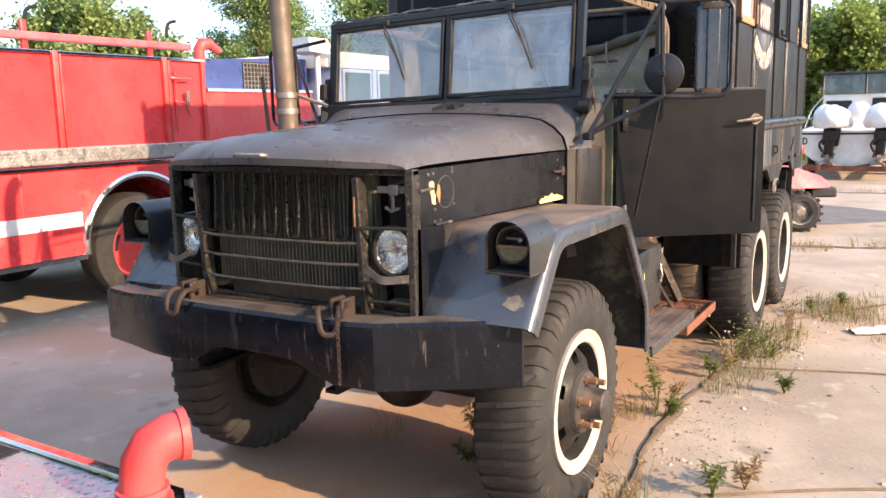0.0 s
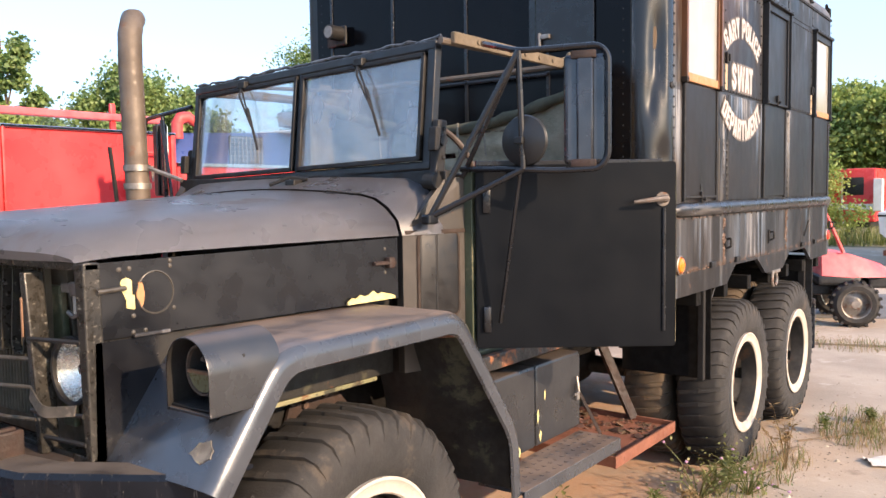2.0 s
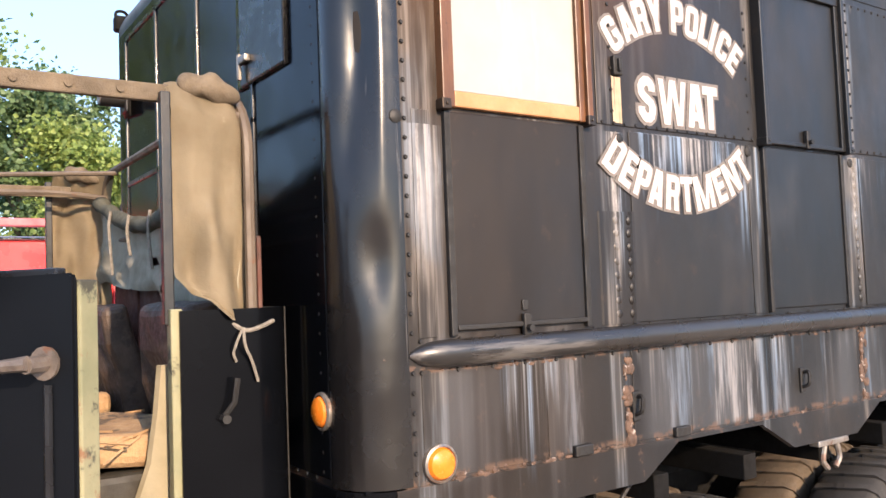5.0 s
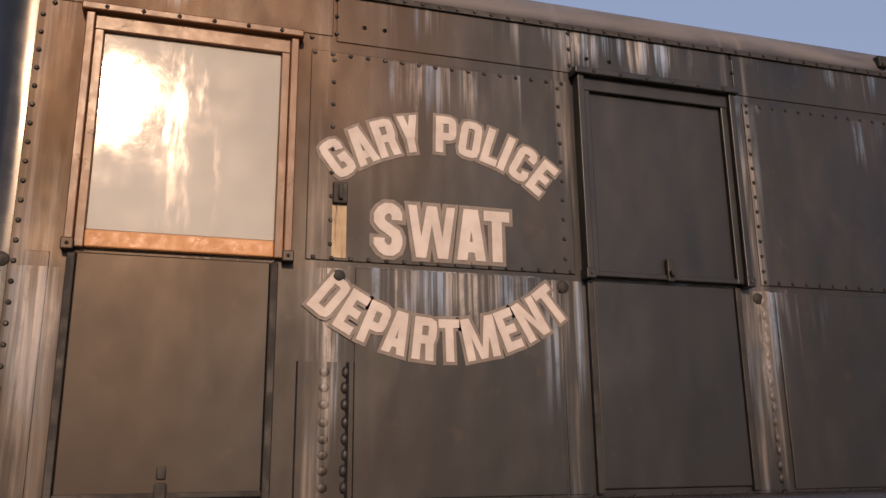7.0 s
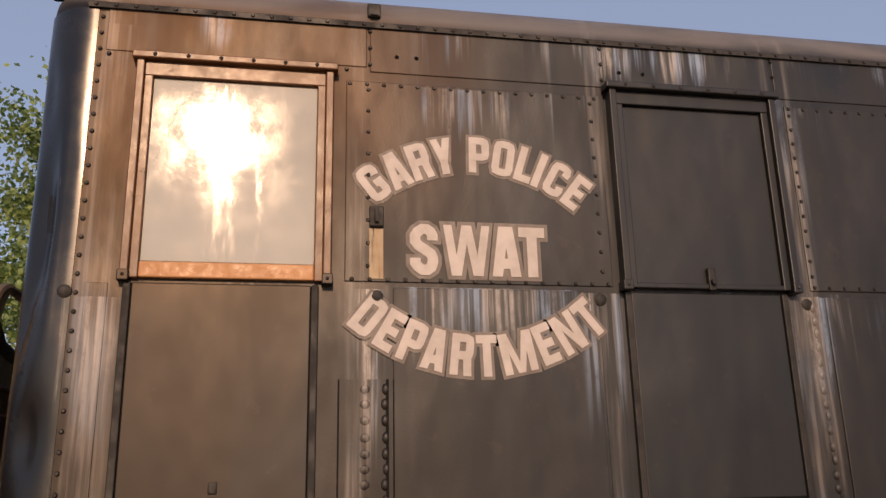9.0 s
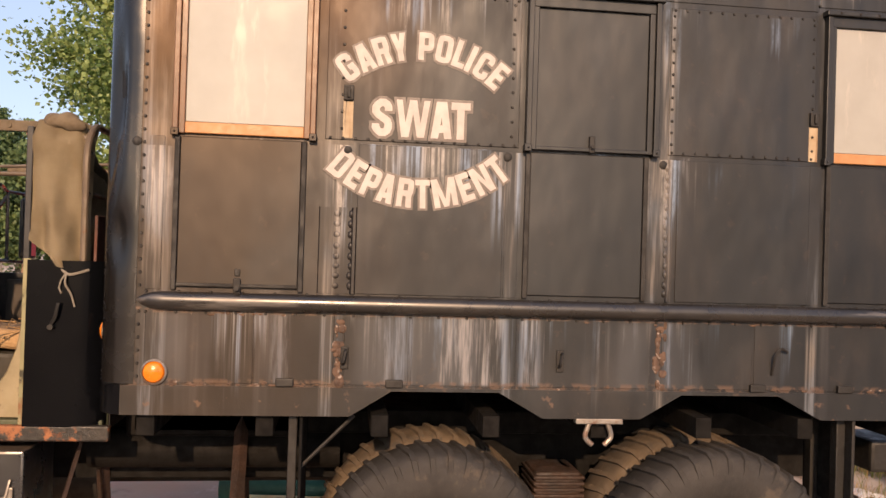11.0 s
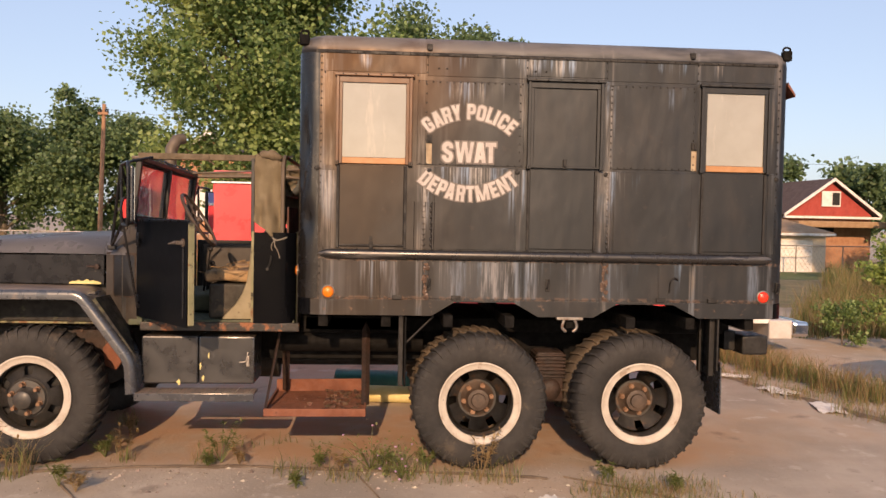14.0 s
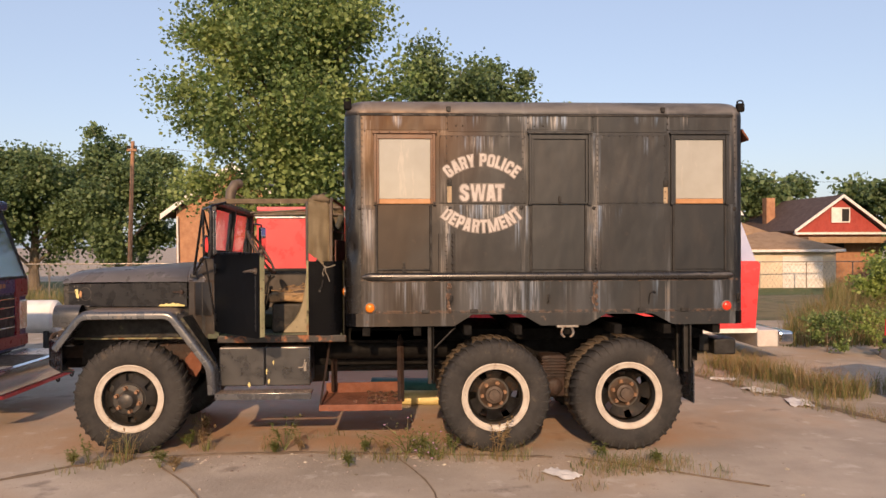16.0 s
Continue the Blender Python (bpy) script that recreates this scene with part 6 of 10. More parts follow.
def rivet_row(p0, p1, step=0.068):
    p0, p1 = Vector(p0), Vector(p1)
    n = max(1, round((p1 - p0).length / step))
    RIV.extend(p0.lerp(p1, k / n) for k in range(n + 1))


def plate(name, y0, y1, z0, z1, t=0.004, label="", mt=None, x=HALF):
    """A sheet riveted flat on the side wall."""
    bm = B()
    rbox(bm, x - 0.004, x + t, y0, y1, z0, z1, 0.0025, 2)
    return part(name, bm, mt or van_paint, truck, label)


def side_wall():
    X = HALF
    # cover sheets between the windows
    plate("wall_sheet", 2.80, 3.585, 2.255, 2.868)
    plate("wall_sheet", 2.935, 3.53, 1.640, 2.240)
    plate("wall_sheet", 4.225, 4.875, 2.255, 2.875, 0.005)
    plate("wall_sheet", 4.27, 4.86, 1.640, 2.235, 0.005)
    plate("wall_sheet", 2.12, 2.86, 2.915, 3.05, 0.003)
    plate("wall_sheet", 2.87, 3.60, 2.90, 3.05, 0.0035)
    plate("wall_sheet", 3.61, 4.19, 2.92, 3.05, 0.003)
    plate("wall_sheet", 4.20, 4.88, 2.90, 3.05, 0.0035)
    plate("wall_sheet", 4.89, 5.48, 2.92, 3.05, 0.003)
    for y0, y1 in ((2.13, 2.545), (2.55, 2.86), (2.90, 3.16), (3.17, 3.60), (3.61, 4.17), (4.22, 4.62), (4.63, 4.88), (4.89, 5.42)):
        plate("lower_sheet", y0, y1, 1.275, 1.555, 0.003)
    # pressed upright channels with dimples
    for y, edge, z1 in ((2.858, 2.926, 1.985), (4.150, 4.236, 2.235)):
        bm = B()
        prism(bm, [(X - 0.002, y - 0.075 if y < 4 else y - 0.02), (X + 0.004, y - 0.068 if y < 4 else y - 0.014), (X + 0.004, edge - 0.012), (X + 0.013, edge - 0.005), (X + 0.013, edge + 0.006), (X - 0.002, edge + 0.014)], "z", 1.64, z1)
        ch = part("wall_channel", bm, van_paint, truck, "dimpled pressed steel channel")
        rng = random.Random(int(y * 100))
        for k in range(14 if y > 4 else 8):
            bm = B()
            z = 1.67 + k * 0.041 + rng.uniform(-0.004, 0.004)
            ball(bm, (X + 0.0, edge - 0.012 + rng.uniform(-0.003, 0.003), z), 0.015, (0.72, 0.85, 1.15), 10, 6)
            part("dimple", bm, van_paint, ch)
            if y < 4:
                bm = B()
                ball(bm, (X + 0.001, y, z), 0.015, (0.38, 1.1, 1.0), 10, 6)
                part("dimple", bm, van_paint, ch)
        bm = B()
        for k in range(34):
            ball(bm, (X + 0.001, y + 0.018 + (0.045 if y > 4 else 0.0) + rng.uniform(-0.022, 0.022), rng.uniform(1.28, 1.545)), rng.uniform(0.006, 0.016), (0.6, rng.uniform(0.6, 1.4), rng.uniform(0.7, 1.6)), 8, 5)
        tagged(part("weld_scar", bm, scab_rust, truck, "lumpy rusted weld seam"), kind="stuff")
    bm = B()
    rng = random.Random(44)
    for k in range(60):
        ball(bm, (X + 0.001, rng.uniform(2.18, 5.4) if k > 26 else rng.uniform(2.2, 2.75), 1.272 + rng.uniform(-0.006, 0.010) if k % 3 else 1.552 + rng.uniform(-0.008, 0.006)), rng.uniform(0.004, 0.011), (0.5, rng.uniform(0.8, 2.4), rng.uniform(0.5, 1.0)), 7, 4)
    tagged(part("rust_scabs", bm, scab_rust, truck, "flaking rust scabs along the skirt seams"), kind="stuff")
    for y in (2.155, 3.565, 4.885, 5.475):
        bm = B()
        rbox(bm, X - 0.003, X + 0.0035, y - 0.028, y + 0.028, 1.64, 2.238, 0.0015)
        part("wall_strip", bm, van_paint, truck)
    # belt moulding with pointed ends
    bm = B()
    rows = []
    for y, k in ((2.095, 0.15), (2.12, 0.6), (2.16, 0.92), (2.20, 1.0), (5.40, 1.0), (5.44, 0.92), (5.475, 0.6), (5.495, 0.15)):
        rows.append([(X + 0.0, y, 1.597 - 0.036 * k), (X + 0.026 * k, y, 1.597 - 0.032 * k), (X + 0.040 * k, y, 1.597 - 0.012 * k), (X + 0.040 * k, y, 1.597 + 0.012 * k), (X + 0.026 * k, y, 1.597 + 0.032 * k), (X, y, 1.597 + 0.036 * k)])
    loft(bm, rows)
    part("belt_moulding", bm, rail_paint, truck, "rounded steel rub rail with pointed ends", 50)
    # drip rail
    bm = B()
    prism(bm, [(X - 0.002, 3.045), (X + 0.012, 3.045), (X + 0.012, 3.062), (X + 0.004, 3.068), (X - 0.002, 3.068)], "y", Y0 + 0.12, Y1 - 0.12)
    part("drip_rail", bm, under_black, truck)
    for y in (2.882, 4.844):
        bm = B()
        rbox(bm, X - 0.03, X + 0.01, y - 0.02, y + 0.02, 3.085, 3.13, 0.004)
        rod(bm, (X + 0.012, y - 0.012, 3.09), (X + 0.012, y + 0.012, 3.09), 0.008, 6)
        part("roof_clip", bm, under_black, truck)
    for y, z in ((2.888, 2.443), (4.868, 2.435)):
        bm = B()
        rbox(bm, X + 0.004, X + 0.02, y - 0.02, y + 0.02, z - 0.03, z + 0.03, 0.003)
        rbox(bm, X + 0.012, X + 0.03, y - 0.006, y + 0.006, z - 0.02, z + 0.02, 0.002)
        part("stay_catch", bm, under_black, truck)
        bm = B()
        rbox(bm, X + 0.004, X + 0.0065, y - 0.02, y + 0.02, z - 0.18, z - 0.032, 0.001, 1)
        part("rust_run", bm, run_stain, truck, "run of orange rust below the catch")
    for y, z in ((2.078, 2.213), (2.890, 2.213), (3.542, 2.216), (4.205, 2.212), (5.51, 2.205)):
        bm = B()
        lathe(bm, [(-0.004, 0.020), (0.006, 0.018), (0.010, 0.010), (0.010, 0.0)], 14, (X, y, z))
        part("wall_bolt", bm, under_black, truck)
    # rivet lines
    rivet_row((X + 0.002, 2.105, 1.30), (X + 0.002, 2.105, 3.02), 0.05)
    rivet_row((X + 0.002, 5.515, 1.30), (X + 0.002, 5.515, 3.02), 0.06)
    rivet_row((X + 0.012, Y0 + 0.14, 3.054), (X + 0.012, Y1 - 0.14, 3.054), 0.055)
    rivet_row((X + 0.004, 2.82, 2.262), (X + 0.004, 3.57, 2.262), 0.05)
    rivet_row((X + 0.004, 2.81, 2.858), (X + 0.004, 3.57, 2.858), 0.05)
    rivet_row((X + 0.004, 2.865, 2.30), (X + 0.004, 2.865, 2.84), 0.068)
    rivet_row((X + 0.004, 3.555, 2.30), (X + 0.004, 3.555, 2.84), 0.06)
    rivet_row((X + 0.005, 4.24, 2.265), (X + 0.005, 4.86, 2.265), 0.05)
    rivet_row((X + 0.005, 4.24, 2.865), (X + 0.005, 4.86, 2.865), 0.05)
    rivet_row((X + 0.005, 4.237, 2.30), (X + 0.005, 4.237, 2.84), 0.05)
    rivet_row((X + 0.005, 4.863, 2.30), (X + 0.005, 4.863, 2.84), 0.06)
    rivet_row((X + 0.003, 2.13, 1.632), (X + 0.003, 5.46, 1.632), 0.125)
    rivet_row((X + 0.003, 2.13, 1.552), (X + 0.003, 5.46, 1.552), 0.115)
    rivet_row((X + 0.003, 2.13, 2.905), (X + 0.003, 2.80, 2.905), 0.10)
    for y in (2.87, 3.60, 4.20, 4.885):
        rivet_row((X + 0.004, y, 2.925), (X + 0.004, y, 3.035), 0.05)
    for y in (2.95, 3.01, 3.66, 3.74):
        rivet_row((X + 0.004, y, 2.955), (X + 0.004, y + 0.001, 2.955), 0.05)
    # front face of the body
    yf = Y0 - 0.001
    for x in (0.98, -0.98):
        rivet_row((x * 1.05, yf, 1.30), (x * 1.05, yf, 3.0), 0.052)
    rivet_row((-0.9, yf, 1.28), (0.98, yf, 1.28), 0.06)
    bm = B()
    r = 0.0068
    for p in RIV:
        n = Vector((1, 0, 0)) if abs(p.x) > 1.2 else Vector((0, -1, 0))
        u = n.orthogonal().normalized()
        w = n.cross(u)
        lo = [bm.verts.new(p + (u * math.cos(a) + w * math.sin(a)) * r) for a in np.linspace(0, 2 * math.pi, 9)[:-1]]
        hi = [bm.verts.new(p + (u * math.cos(a) + w * math.sin(a)) * r * 0.66 + n * 0.0042) for a in np.linspace(0, 2 * math.pi, 9)[:-1]]
        for k in range(8):
            bm.faces.new((lo[k], lo[(k + 1) % 8], hi[(k + 1) % 8], hi[k]))
        bm.faces.new(hi)
    rv = part("rivets", bm, under_black, truck, "rows of small domed rivets", 30)
    tagged(rv, kind="stuff")


side_wall()


# the sun's warm glow on the front window's frame, put into its base colour
frame_sunlit = surf("frame_sunlit", (0.070, 0.030, 0.0105), (0.13, 0.056, 0.020), 0.38, scale=5, rvar=0.06, bump=0.05, spec=0.5, wear=[((0.10, 0.055, 0.03), 14, 0.60, 0.5, (1, 1, 0.2), 0.45), ((0.012, 0.011, 0.010), 7, 0.60, 0.7)])


def window(y0, y1, glazed, t=0.03):
    """An upper window: a raised frame with a white-backed pane, or a black cover plate."""
    X, z0, z1 = HALF, 2.250, 2.880
    mt = frame_sunlit if y0 < 3 else panel_paint
    bm = B()
    rbox(bm, X - 0.002, X + t + 0.012, y0 - 0.012, y1 + 0.012, z1, z1 + 0.022, 0.004)
    w = part("window", bm, mt, truck, "raised steel window frame" if glazed else "window closed with a black cover plate")
    for ya, yb, k in ((y0, y0 + 0.022, 1.0), (y1 - 0.022, y1, 1.0), (y0 + 0.022, y0 + 0.046, 0.62), (y1 - 0.046, y1 - 0.022, 0.62)):
        bm = B()
        rbox(bm, X - 0.002, X + t * k, ya, yb, z0, z1, 0.003)
        part("frame_side", bm, mt, w)
    bm = B()
    rbox(bm, X - 0.002, X + t * 0.7, y0 + 0.022, y1 - 0.022, z1 - 0.045, z1, 0.003)
    part("frame_head", bm, mt, w)
    for k in range(6):
        bm = B()
        ball(bm, (X + t + 0.010, y0 + 0.05 + k * (y1 - y0 - 0.1) / 5, z1 + 0.011), 0.007, (1, 1, 1), 8, 5)
        part("frame_screw", bm, under_black, w)
    if not glazed:
        bm = B()
        rbox(bm, X - 0.002, X + t * 0.6, y0 + 0.022, y1 - 0.022, z0, z0 + 0.016, 0.003)
        part("frame_foot", bm, mt, w)
    bm = B()
    if glazed:
        rbox(bm, X - 0.004, X + 0.007, y0 + 0.046, y1 - 0.046, z0 + 0.048, z1 - 0.046, 0.0015, 1)
        part("window_pane", bm, white_pane, w, "white-backed window glass reflecting the sky")
        bm = B()
        rbox(bm, X - 0.002, X + 0.018, y0 + 0.046, y1 - 0.046, z0 + 0.002, z0 + 0.046, 0.004)
        part("window_sill", bm, sill_tan, w, "tan painted bottom rail")
    else:
        rbox(bm, X - 0.004, X + 0.012, y0 + 0.046, y1 - 0.046, z0 + 0.014, z1 - 0.044, 0.003)
        part("cover_plate", bm, panel_paint, w, "flat dull black plate")
        bm = B()
        rbox(bm, X + 0.012, X + 0.030, (y0 + y1) / 2 - 0.012, (y0 + y1) / 2 + 0.012, z0 - 0.005, z0 + 0.065, 0.004)
        rod(bm, (X + 0.030, (y0 + y1) / 2, z0 + 0.02), (X + 0.045, (y0 + y1) / 2, z0 + 0.02), 0.009, 8)
        part("plate_latch", bm, under_black, w)
    for y in (y0 + 0.01, y1 - 0.01):
        bm = B()
        rbox(bm, X - 0.002, X + t + 0.003, y - 0.015, y + 0.015, z0 - 0.010, z0 + 0.020, 0.003)
        ball(bm, (X + t + 0.003, y, z0 + 0.005), 0.005, (1, 1, 1), 8, 5)
        part("corner_block", bm, panel_paint, w)


def lower_panel(y0, y1, latch):
    X, z0, z1 = HALF, 1.640, 2.240
    bm = B()
    rbox(bm, X - 0.004, X + 0.009, y0 + 0.020, y1 - 0.020, z0 + 0.012, z1, 0.004)
    w = part("drop_panel", bm, panel_paint, truck, "flat black drop panel below the window")
    for ya in (y0, y1 - 0.020):
        bm = B()
        rbox(bm, X - 0.002, X + 0.016, ya, ya + 0.020, z0, z1, 0.003)
        part("panel_rail", bm, under_black, w)
    if latch:
        c = (y0 + y1) / 2
        bm = B()
        rbox(bm, X + 0.009, X + 0.018, y0 + 0.02, y1 - 0.02, z0 + 0.014, z0 + 0.028, 0.003)
        rbox(bm, X + 0.009, X + 0.024, c - 0.014, c + 0.014, z0 - 0.012, z0 + 0.05, 0.004)
        rod(bm, (X + 0.024, c, z0 + 0.01), (X + 0.04, c, z0 + 0.01), 0.010, 8)
        rbox(bm, X + 0.009, X + 0.014, c - 0.011, c + 0.011, z0 + 0.058, z0 + 0.088, 0.003)
        part("panel_latch", bm, under_black, w)


window(2.212, 2.762, True)
window(3.608, 4.170, False, 0.04)
window(4.912, 5.445, True)
lower_panel(2.222, 2.730, True)
lower_panel(3.616, 4.138, False)
lower_panel(4.928, 5.430, False)


def body_fittings():
    X = HALF
    def lamp(name, c, turn, mt, label, r=0.042):
        bm = B()
        lathe(bm, [(-0.004, r + 0.008), (0.012, r + 0.008), (0.016, r + 0.002), (0.012, r)], 26, c, turn)
        l = part(name, bm, bare_steel, truck)
        bm = B()
        lathe(bm, [(0.008, r + 0.001), (0.022, r * 0.86), (0.030, r * 0.5), (0.032, 0.0)], 26, c, turn)
        part("lens", bm, mt, l, label)
    lamp("marker_lamp", (X + 0.004, 2.172, 1.318), None, amber_glass, "round amber marker lens")
    lamp("marker_lamp", (X + 0.004, 5.432, 1.316), None, red_glass, "round red marker lens")
    lamp("marker_lamp", (1.035, Y0, 1.458), pose(0, 0, 0, 0, 0, -90), amber_glass, "round amber marker lens")
    lamp("marker_lamp", (-1.035, Y0, 1.458), pose(0, 0, 0, 0, 0, -90), amber_glass, "round amber marker lens")
    # hooks, rope staples and shackle on the skirt
    for y, kind in ((2.908, 0), (3.79, 0), (4.71, 1), (5.55, 0)):
        bm = B()
        if kind:
            tube(bm, [(X + 0.006, y, 1.34), (X + 0.03, y, 1.43), (X + 0.03, y + 0.03, 1.46), (X + 0.02, y + 0.06, 1.44)], 0.006, 6, 0.02)
        else:
            tube(bm, [(X + 0.004, y, 1.41), (X + 0.035, y, 1.42), (X + 0.04, y - 0.01, 1.37), (X + 0.008, y - 0.01, 1.36)], 0.007, 6, 0.015)
            rbox(bm, X + 0.002, X + 0.012, y - 0.02, y + 0.012, 1.34, 1.43, 0.003)
        part("tie_hook", bm, under_black, truck)
    for y in (2.672, 3.105, 4.645, 5.04):
        bm = B()
        rbox(bm, X + 0.002, X + 0.020, y - 0.035, y + 0.035, 1.268, 1.300, 0.004)
        part("skirt_clip", bm, under_black, truck)
    bm = B()
    rbox(bm, X - 0.03, X + 0.012, 3.86, 4.06, 1.128, 1.150, 0.004)
    tube(bm, [(X - 0.005, 3.92, 1.13), (X - 0.005, 3.90, 1.07), (X - 0.005, 3.935, 1.04)], 0.011, 8, 0.03)
    tube(bm, [(X - 0.005, 4.00, 1.13), (X - 0.005, 4.02, 1.07), (X - 0.005, 3.985, 1.04)], 0.011, 8, 0.03)
    part("lifting_ring", bm, bare_steel, truck, "open grey lifting ring")
    # roof corner eyes
    for y in (Y0 + 0.03, Y1 - 0.03):
        for s in (1, -1):
            bm = B()
            m = Matrix.Translation((s * (X - 0.05), y, Z1 - 0.02))
            tube(bm, [m @ Vector((0, 0.028 * math.cos(a), 0.016 + 0.020 * math.sin(a))) for a in np.linspace(-1.2, 4.4, 12)], 0.008, 8)
            rbox(bm, s * (X - 0.05) - 0.03, s * (X - 0.05) + 0.03, y - 0.035, y + 0.035, Z1 - 0.09, Z1 - 0.012, 0.012)
            part("roof_eye", bm, pit_black, truck, "black lifting eye over the roof corner")
    bm = B()
    rbox(bm, -1.07, 1.07, Y0 - 0.005, Y0 + 0.004, 1.285, 3.04, 0.002, 1)
    part("front_sheet", bm, black_gloss, truck, "glossy black front sheet")
    # front face: frames, hatch, hand rail and horn lamp
    F = Y0
    bm = B()
    for a in ((-0.95, 0.62, 2.98, 3.0), (-0.95, 0.62, 2.30, 2.32), (-0.95, 0.62, 1.75, 1.77)):
        rbox(bm, a[0], a[1], F - 0.012, F + 0.002, a[2], a[3], 0.002)
    for x in (-0.95, -0.45, 0.08, 0.60):
        rbox(bm, x, x + 0.02, F - 0.012, F + 0.002, 1.75, 3.0, 0.002)
    pieces("front_batten", bm, black_paint, truck)
    bm = B()
    rbox(bm, 0.50, 0.86, F - 0.02, F + 0.002, 2.42, 3.02, 0.008)
    ha = part("front_hatch", bm, black_paint, truck, "small black hatch door in the van front")
    bm = B()
    for z in (2.93, 2.50):
        rbox(bm, 0.53, 0.60, F - 0.04, F - 0.02, z - 0.012, z + 0.012, 0.004)
        rod(bm, (0.54, F - 0.035, z - 0.06), (0.54, F - 0.035, z + 0.02), 0.008, 6)
    pieces("hatch_hinge", bm, bare_steel, ha)
    bm = B()
    rbox(bm, -0.98, -0.88, F - 0.05, F + 0.002, 2.62, 2.74, 0.01)
    rod(bm, (-0.93, F - 0.05, 2.69), (-0.93, F - 0.15, 2.69), 0.045, 16)
    fl = part("flood_lamp", bm, under_black, truck, "small round lamp on the van front")
    bm = B()
    rod(bm, (-0.93, F - 0.148, 2.69), (-0.93, F - 0.154, 2.69), 0.036, 16)
    part("lens", bm, bare_steel, fl)
    # rear sheet and gutter hook
    bm = B()
    rbox(bm, -0.62, 0.62, Y1 - 0.002, Y1 + 0.03, 1.30, 2.95, 0.006)
    part("rear_door", bm, black_paint, truck)
    bm = B()
    prism(bm, [(Y1 + 0.0, 2.92), (Y1 + 0.06, 2.84), (Y1 + 0.06, 2.86), (Y1 + 0.0, 2.95)], "x", 0.75, 1.15)
    part("rear_visor", bm, rust_metal, truck)


body_fittings()


def letters():
    """Heavy condensed capitals on the side wall: two arcs and a straight word."""
    h = 0.101
    l, b, t = h, h, 1 - h
    def bowl(w, low):
        r = w - h
        return [(l, t), (r - 0.09, t), (r - 0.02, t - 0.03), (r, t - 0.10), (r, low + 0.10), (r - 0.02, low + 0.03), (r - 0.09, low), (l, low)]
    def ring(w):
        r = w - h
        return [(r, t - 0.12), (r - 0.03, t - 0.03), (r - 0.11, t), (l + 0.11, t), (l + 0.03, t - 0.03), (l, t - 0.12), (l, b + 0.12), (l + 0.03, b + 0.03), (l + 0.11, b), (r - 0.11, b), (r - 0.03, b + 0.03), (r, b + 0.12)]
    o = ring(0.58)
    # width; bent bands; slanting bars from foot to head
    shapes = {
        "I": (0.25, [[(l, 0), (l, 1)]], []),
        "L": (0.46, [[(l, 1), (l, b), (0.46, b)]], []),
        "E": (0.48, [[(0.48, t), (l, t), (l, b), (0.48, b)], [(l, 0.5), (0.44, 0.5)]], []),
        "T": (0.52, [[(0, t), (0.52, t)], [(0.26, 0), (0.26, t)]], []),
        "P": (0.55, [[(l, 0), (l, 1)], bowl(0.55, 0.44)], []),
        "R": (0.57, [[(l, 0), (l, 1)], bowl(0.56, 0.48)], [((0.445, 0), (0.40, 0.5))]),
        "D": (0.58, [[(l, 0), (l, 1)], bowl(0.58, b)], []),
        "O": (0.58, [o + [o[0], o[1]]], []),
        "C": (0.56, [[(0.435, 0.66), *ring(0.56), (0.435, 0.34)]], []),
        "G": (0.58, [[(0.455, 0.66), *ring(0.58), (0.455, 0.46), (0.30, 0.46)]], []),
        "S": (0.56, [[(0.435, 0.68), (0.435, 0.78), (0.40, 0.85), (0.33, t), (0.23, t), (0.15, 0.84), (l, 0.76), (l, 0.66), (0.16, 0.58), (0.40, 0.42), (0.435, 0.34), (0.435, 0.24), (0.40, 0.15), (0.33, b), (0.23, b), (0.16, 0.15), (l, 0.23), (l, 0.33)]], []),
        "A": (0.62, [[(0.18, 0.26), (0.44, 0.26)]], [((0.125, 0), (0.27, 1)), ((0.495, 0), (0.35, 1))]),
        "Y": (0.60, [[(0.30, 0), (0.30, 0.5)]], [((0.29, 0.38), (0.125, 1)), ((0.31, 0.38), (0.475, 1))]),
        "W": (0.98, [], [((0.265, 0), (0.115, 1)), ((0.295, 0), (0.475, 1)), ((0.685, 0), (0.505, 1)), ((0.715, 0), (0.865, 1))]),
        "M": (0.86, [[(l, 0), (l, 1)], [(0.86 - h, 0), (0.86 - h, 1)]], [((0.42, 0.0), (0.15, 1)), ((0.44, 0.0), (0.71, 1))]),
        "N": (0.64, [[(l, 0), (l, 1)], [(0.64 - h, 0), (0.64 - h, 1)]], [((0.50, 0), (0.14, 1))]),
    }
    def band(bm, pts, k, grow, lift):
        """A stroke: one quad a segment, lapped square at the bends."""
        pts = [Vector((*p, 0)) for p in pts]
        shut = len(pts) > 4 and (pts[0] - pts[-2]).length < 1e-6
        if shut:
            pts = [pts[-3]] + pts
        def lap(i):
            if i == 0 or i == len(pts) - 1:
                return grow
            return k * math.tan((pts[i] - pts[i - 1]).angle(pts[i + 1] - pts[i]) / 2)
        for i in range(len(pts) - 1):
            if shut and i in (0, len(pts) - 2):
                continue
            d = (pts[i + 1] - pts[i]).normalized()
            n = Vector((-d.y, d.x, 0)) * k
            p, q = pts[i] - d * lap(i), pts[i + 1] + d * lap(i + 1)
            up = Vector((0, 0, lift + 0.00003 * i))
            bm.faces.new([bm.verts.new(v + up) for v in (p - n, q - n, q + n, p + n)])
    CY = 3.182
    tuck = {"PA": 0.10, "AR": 0.02, "RT": 0.03, "RY": 0.04, "WA": 0.08, "AT": 0.10, "LI": 0.02}
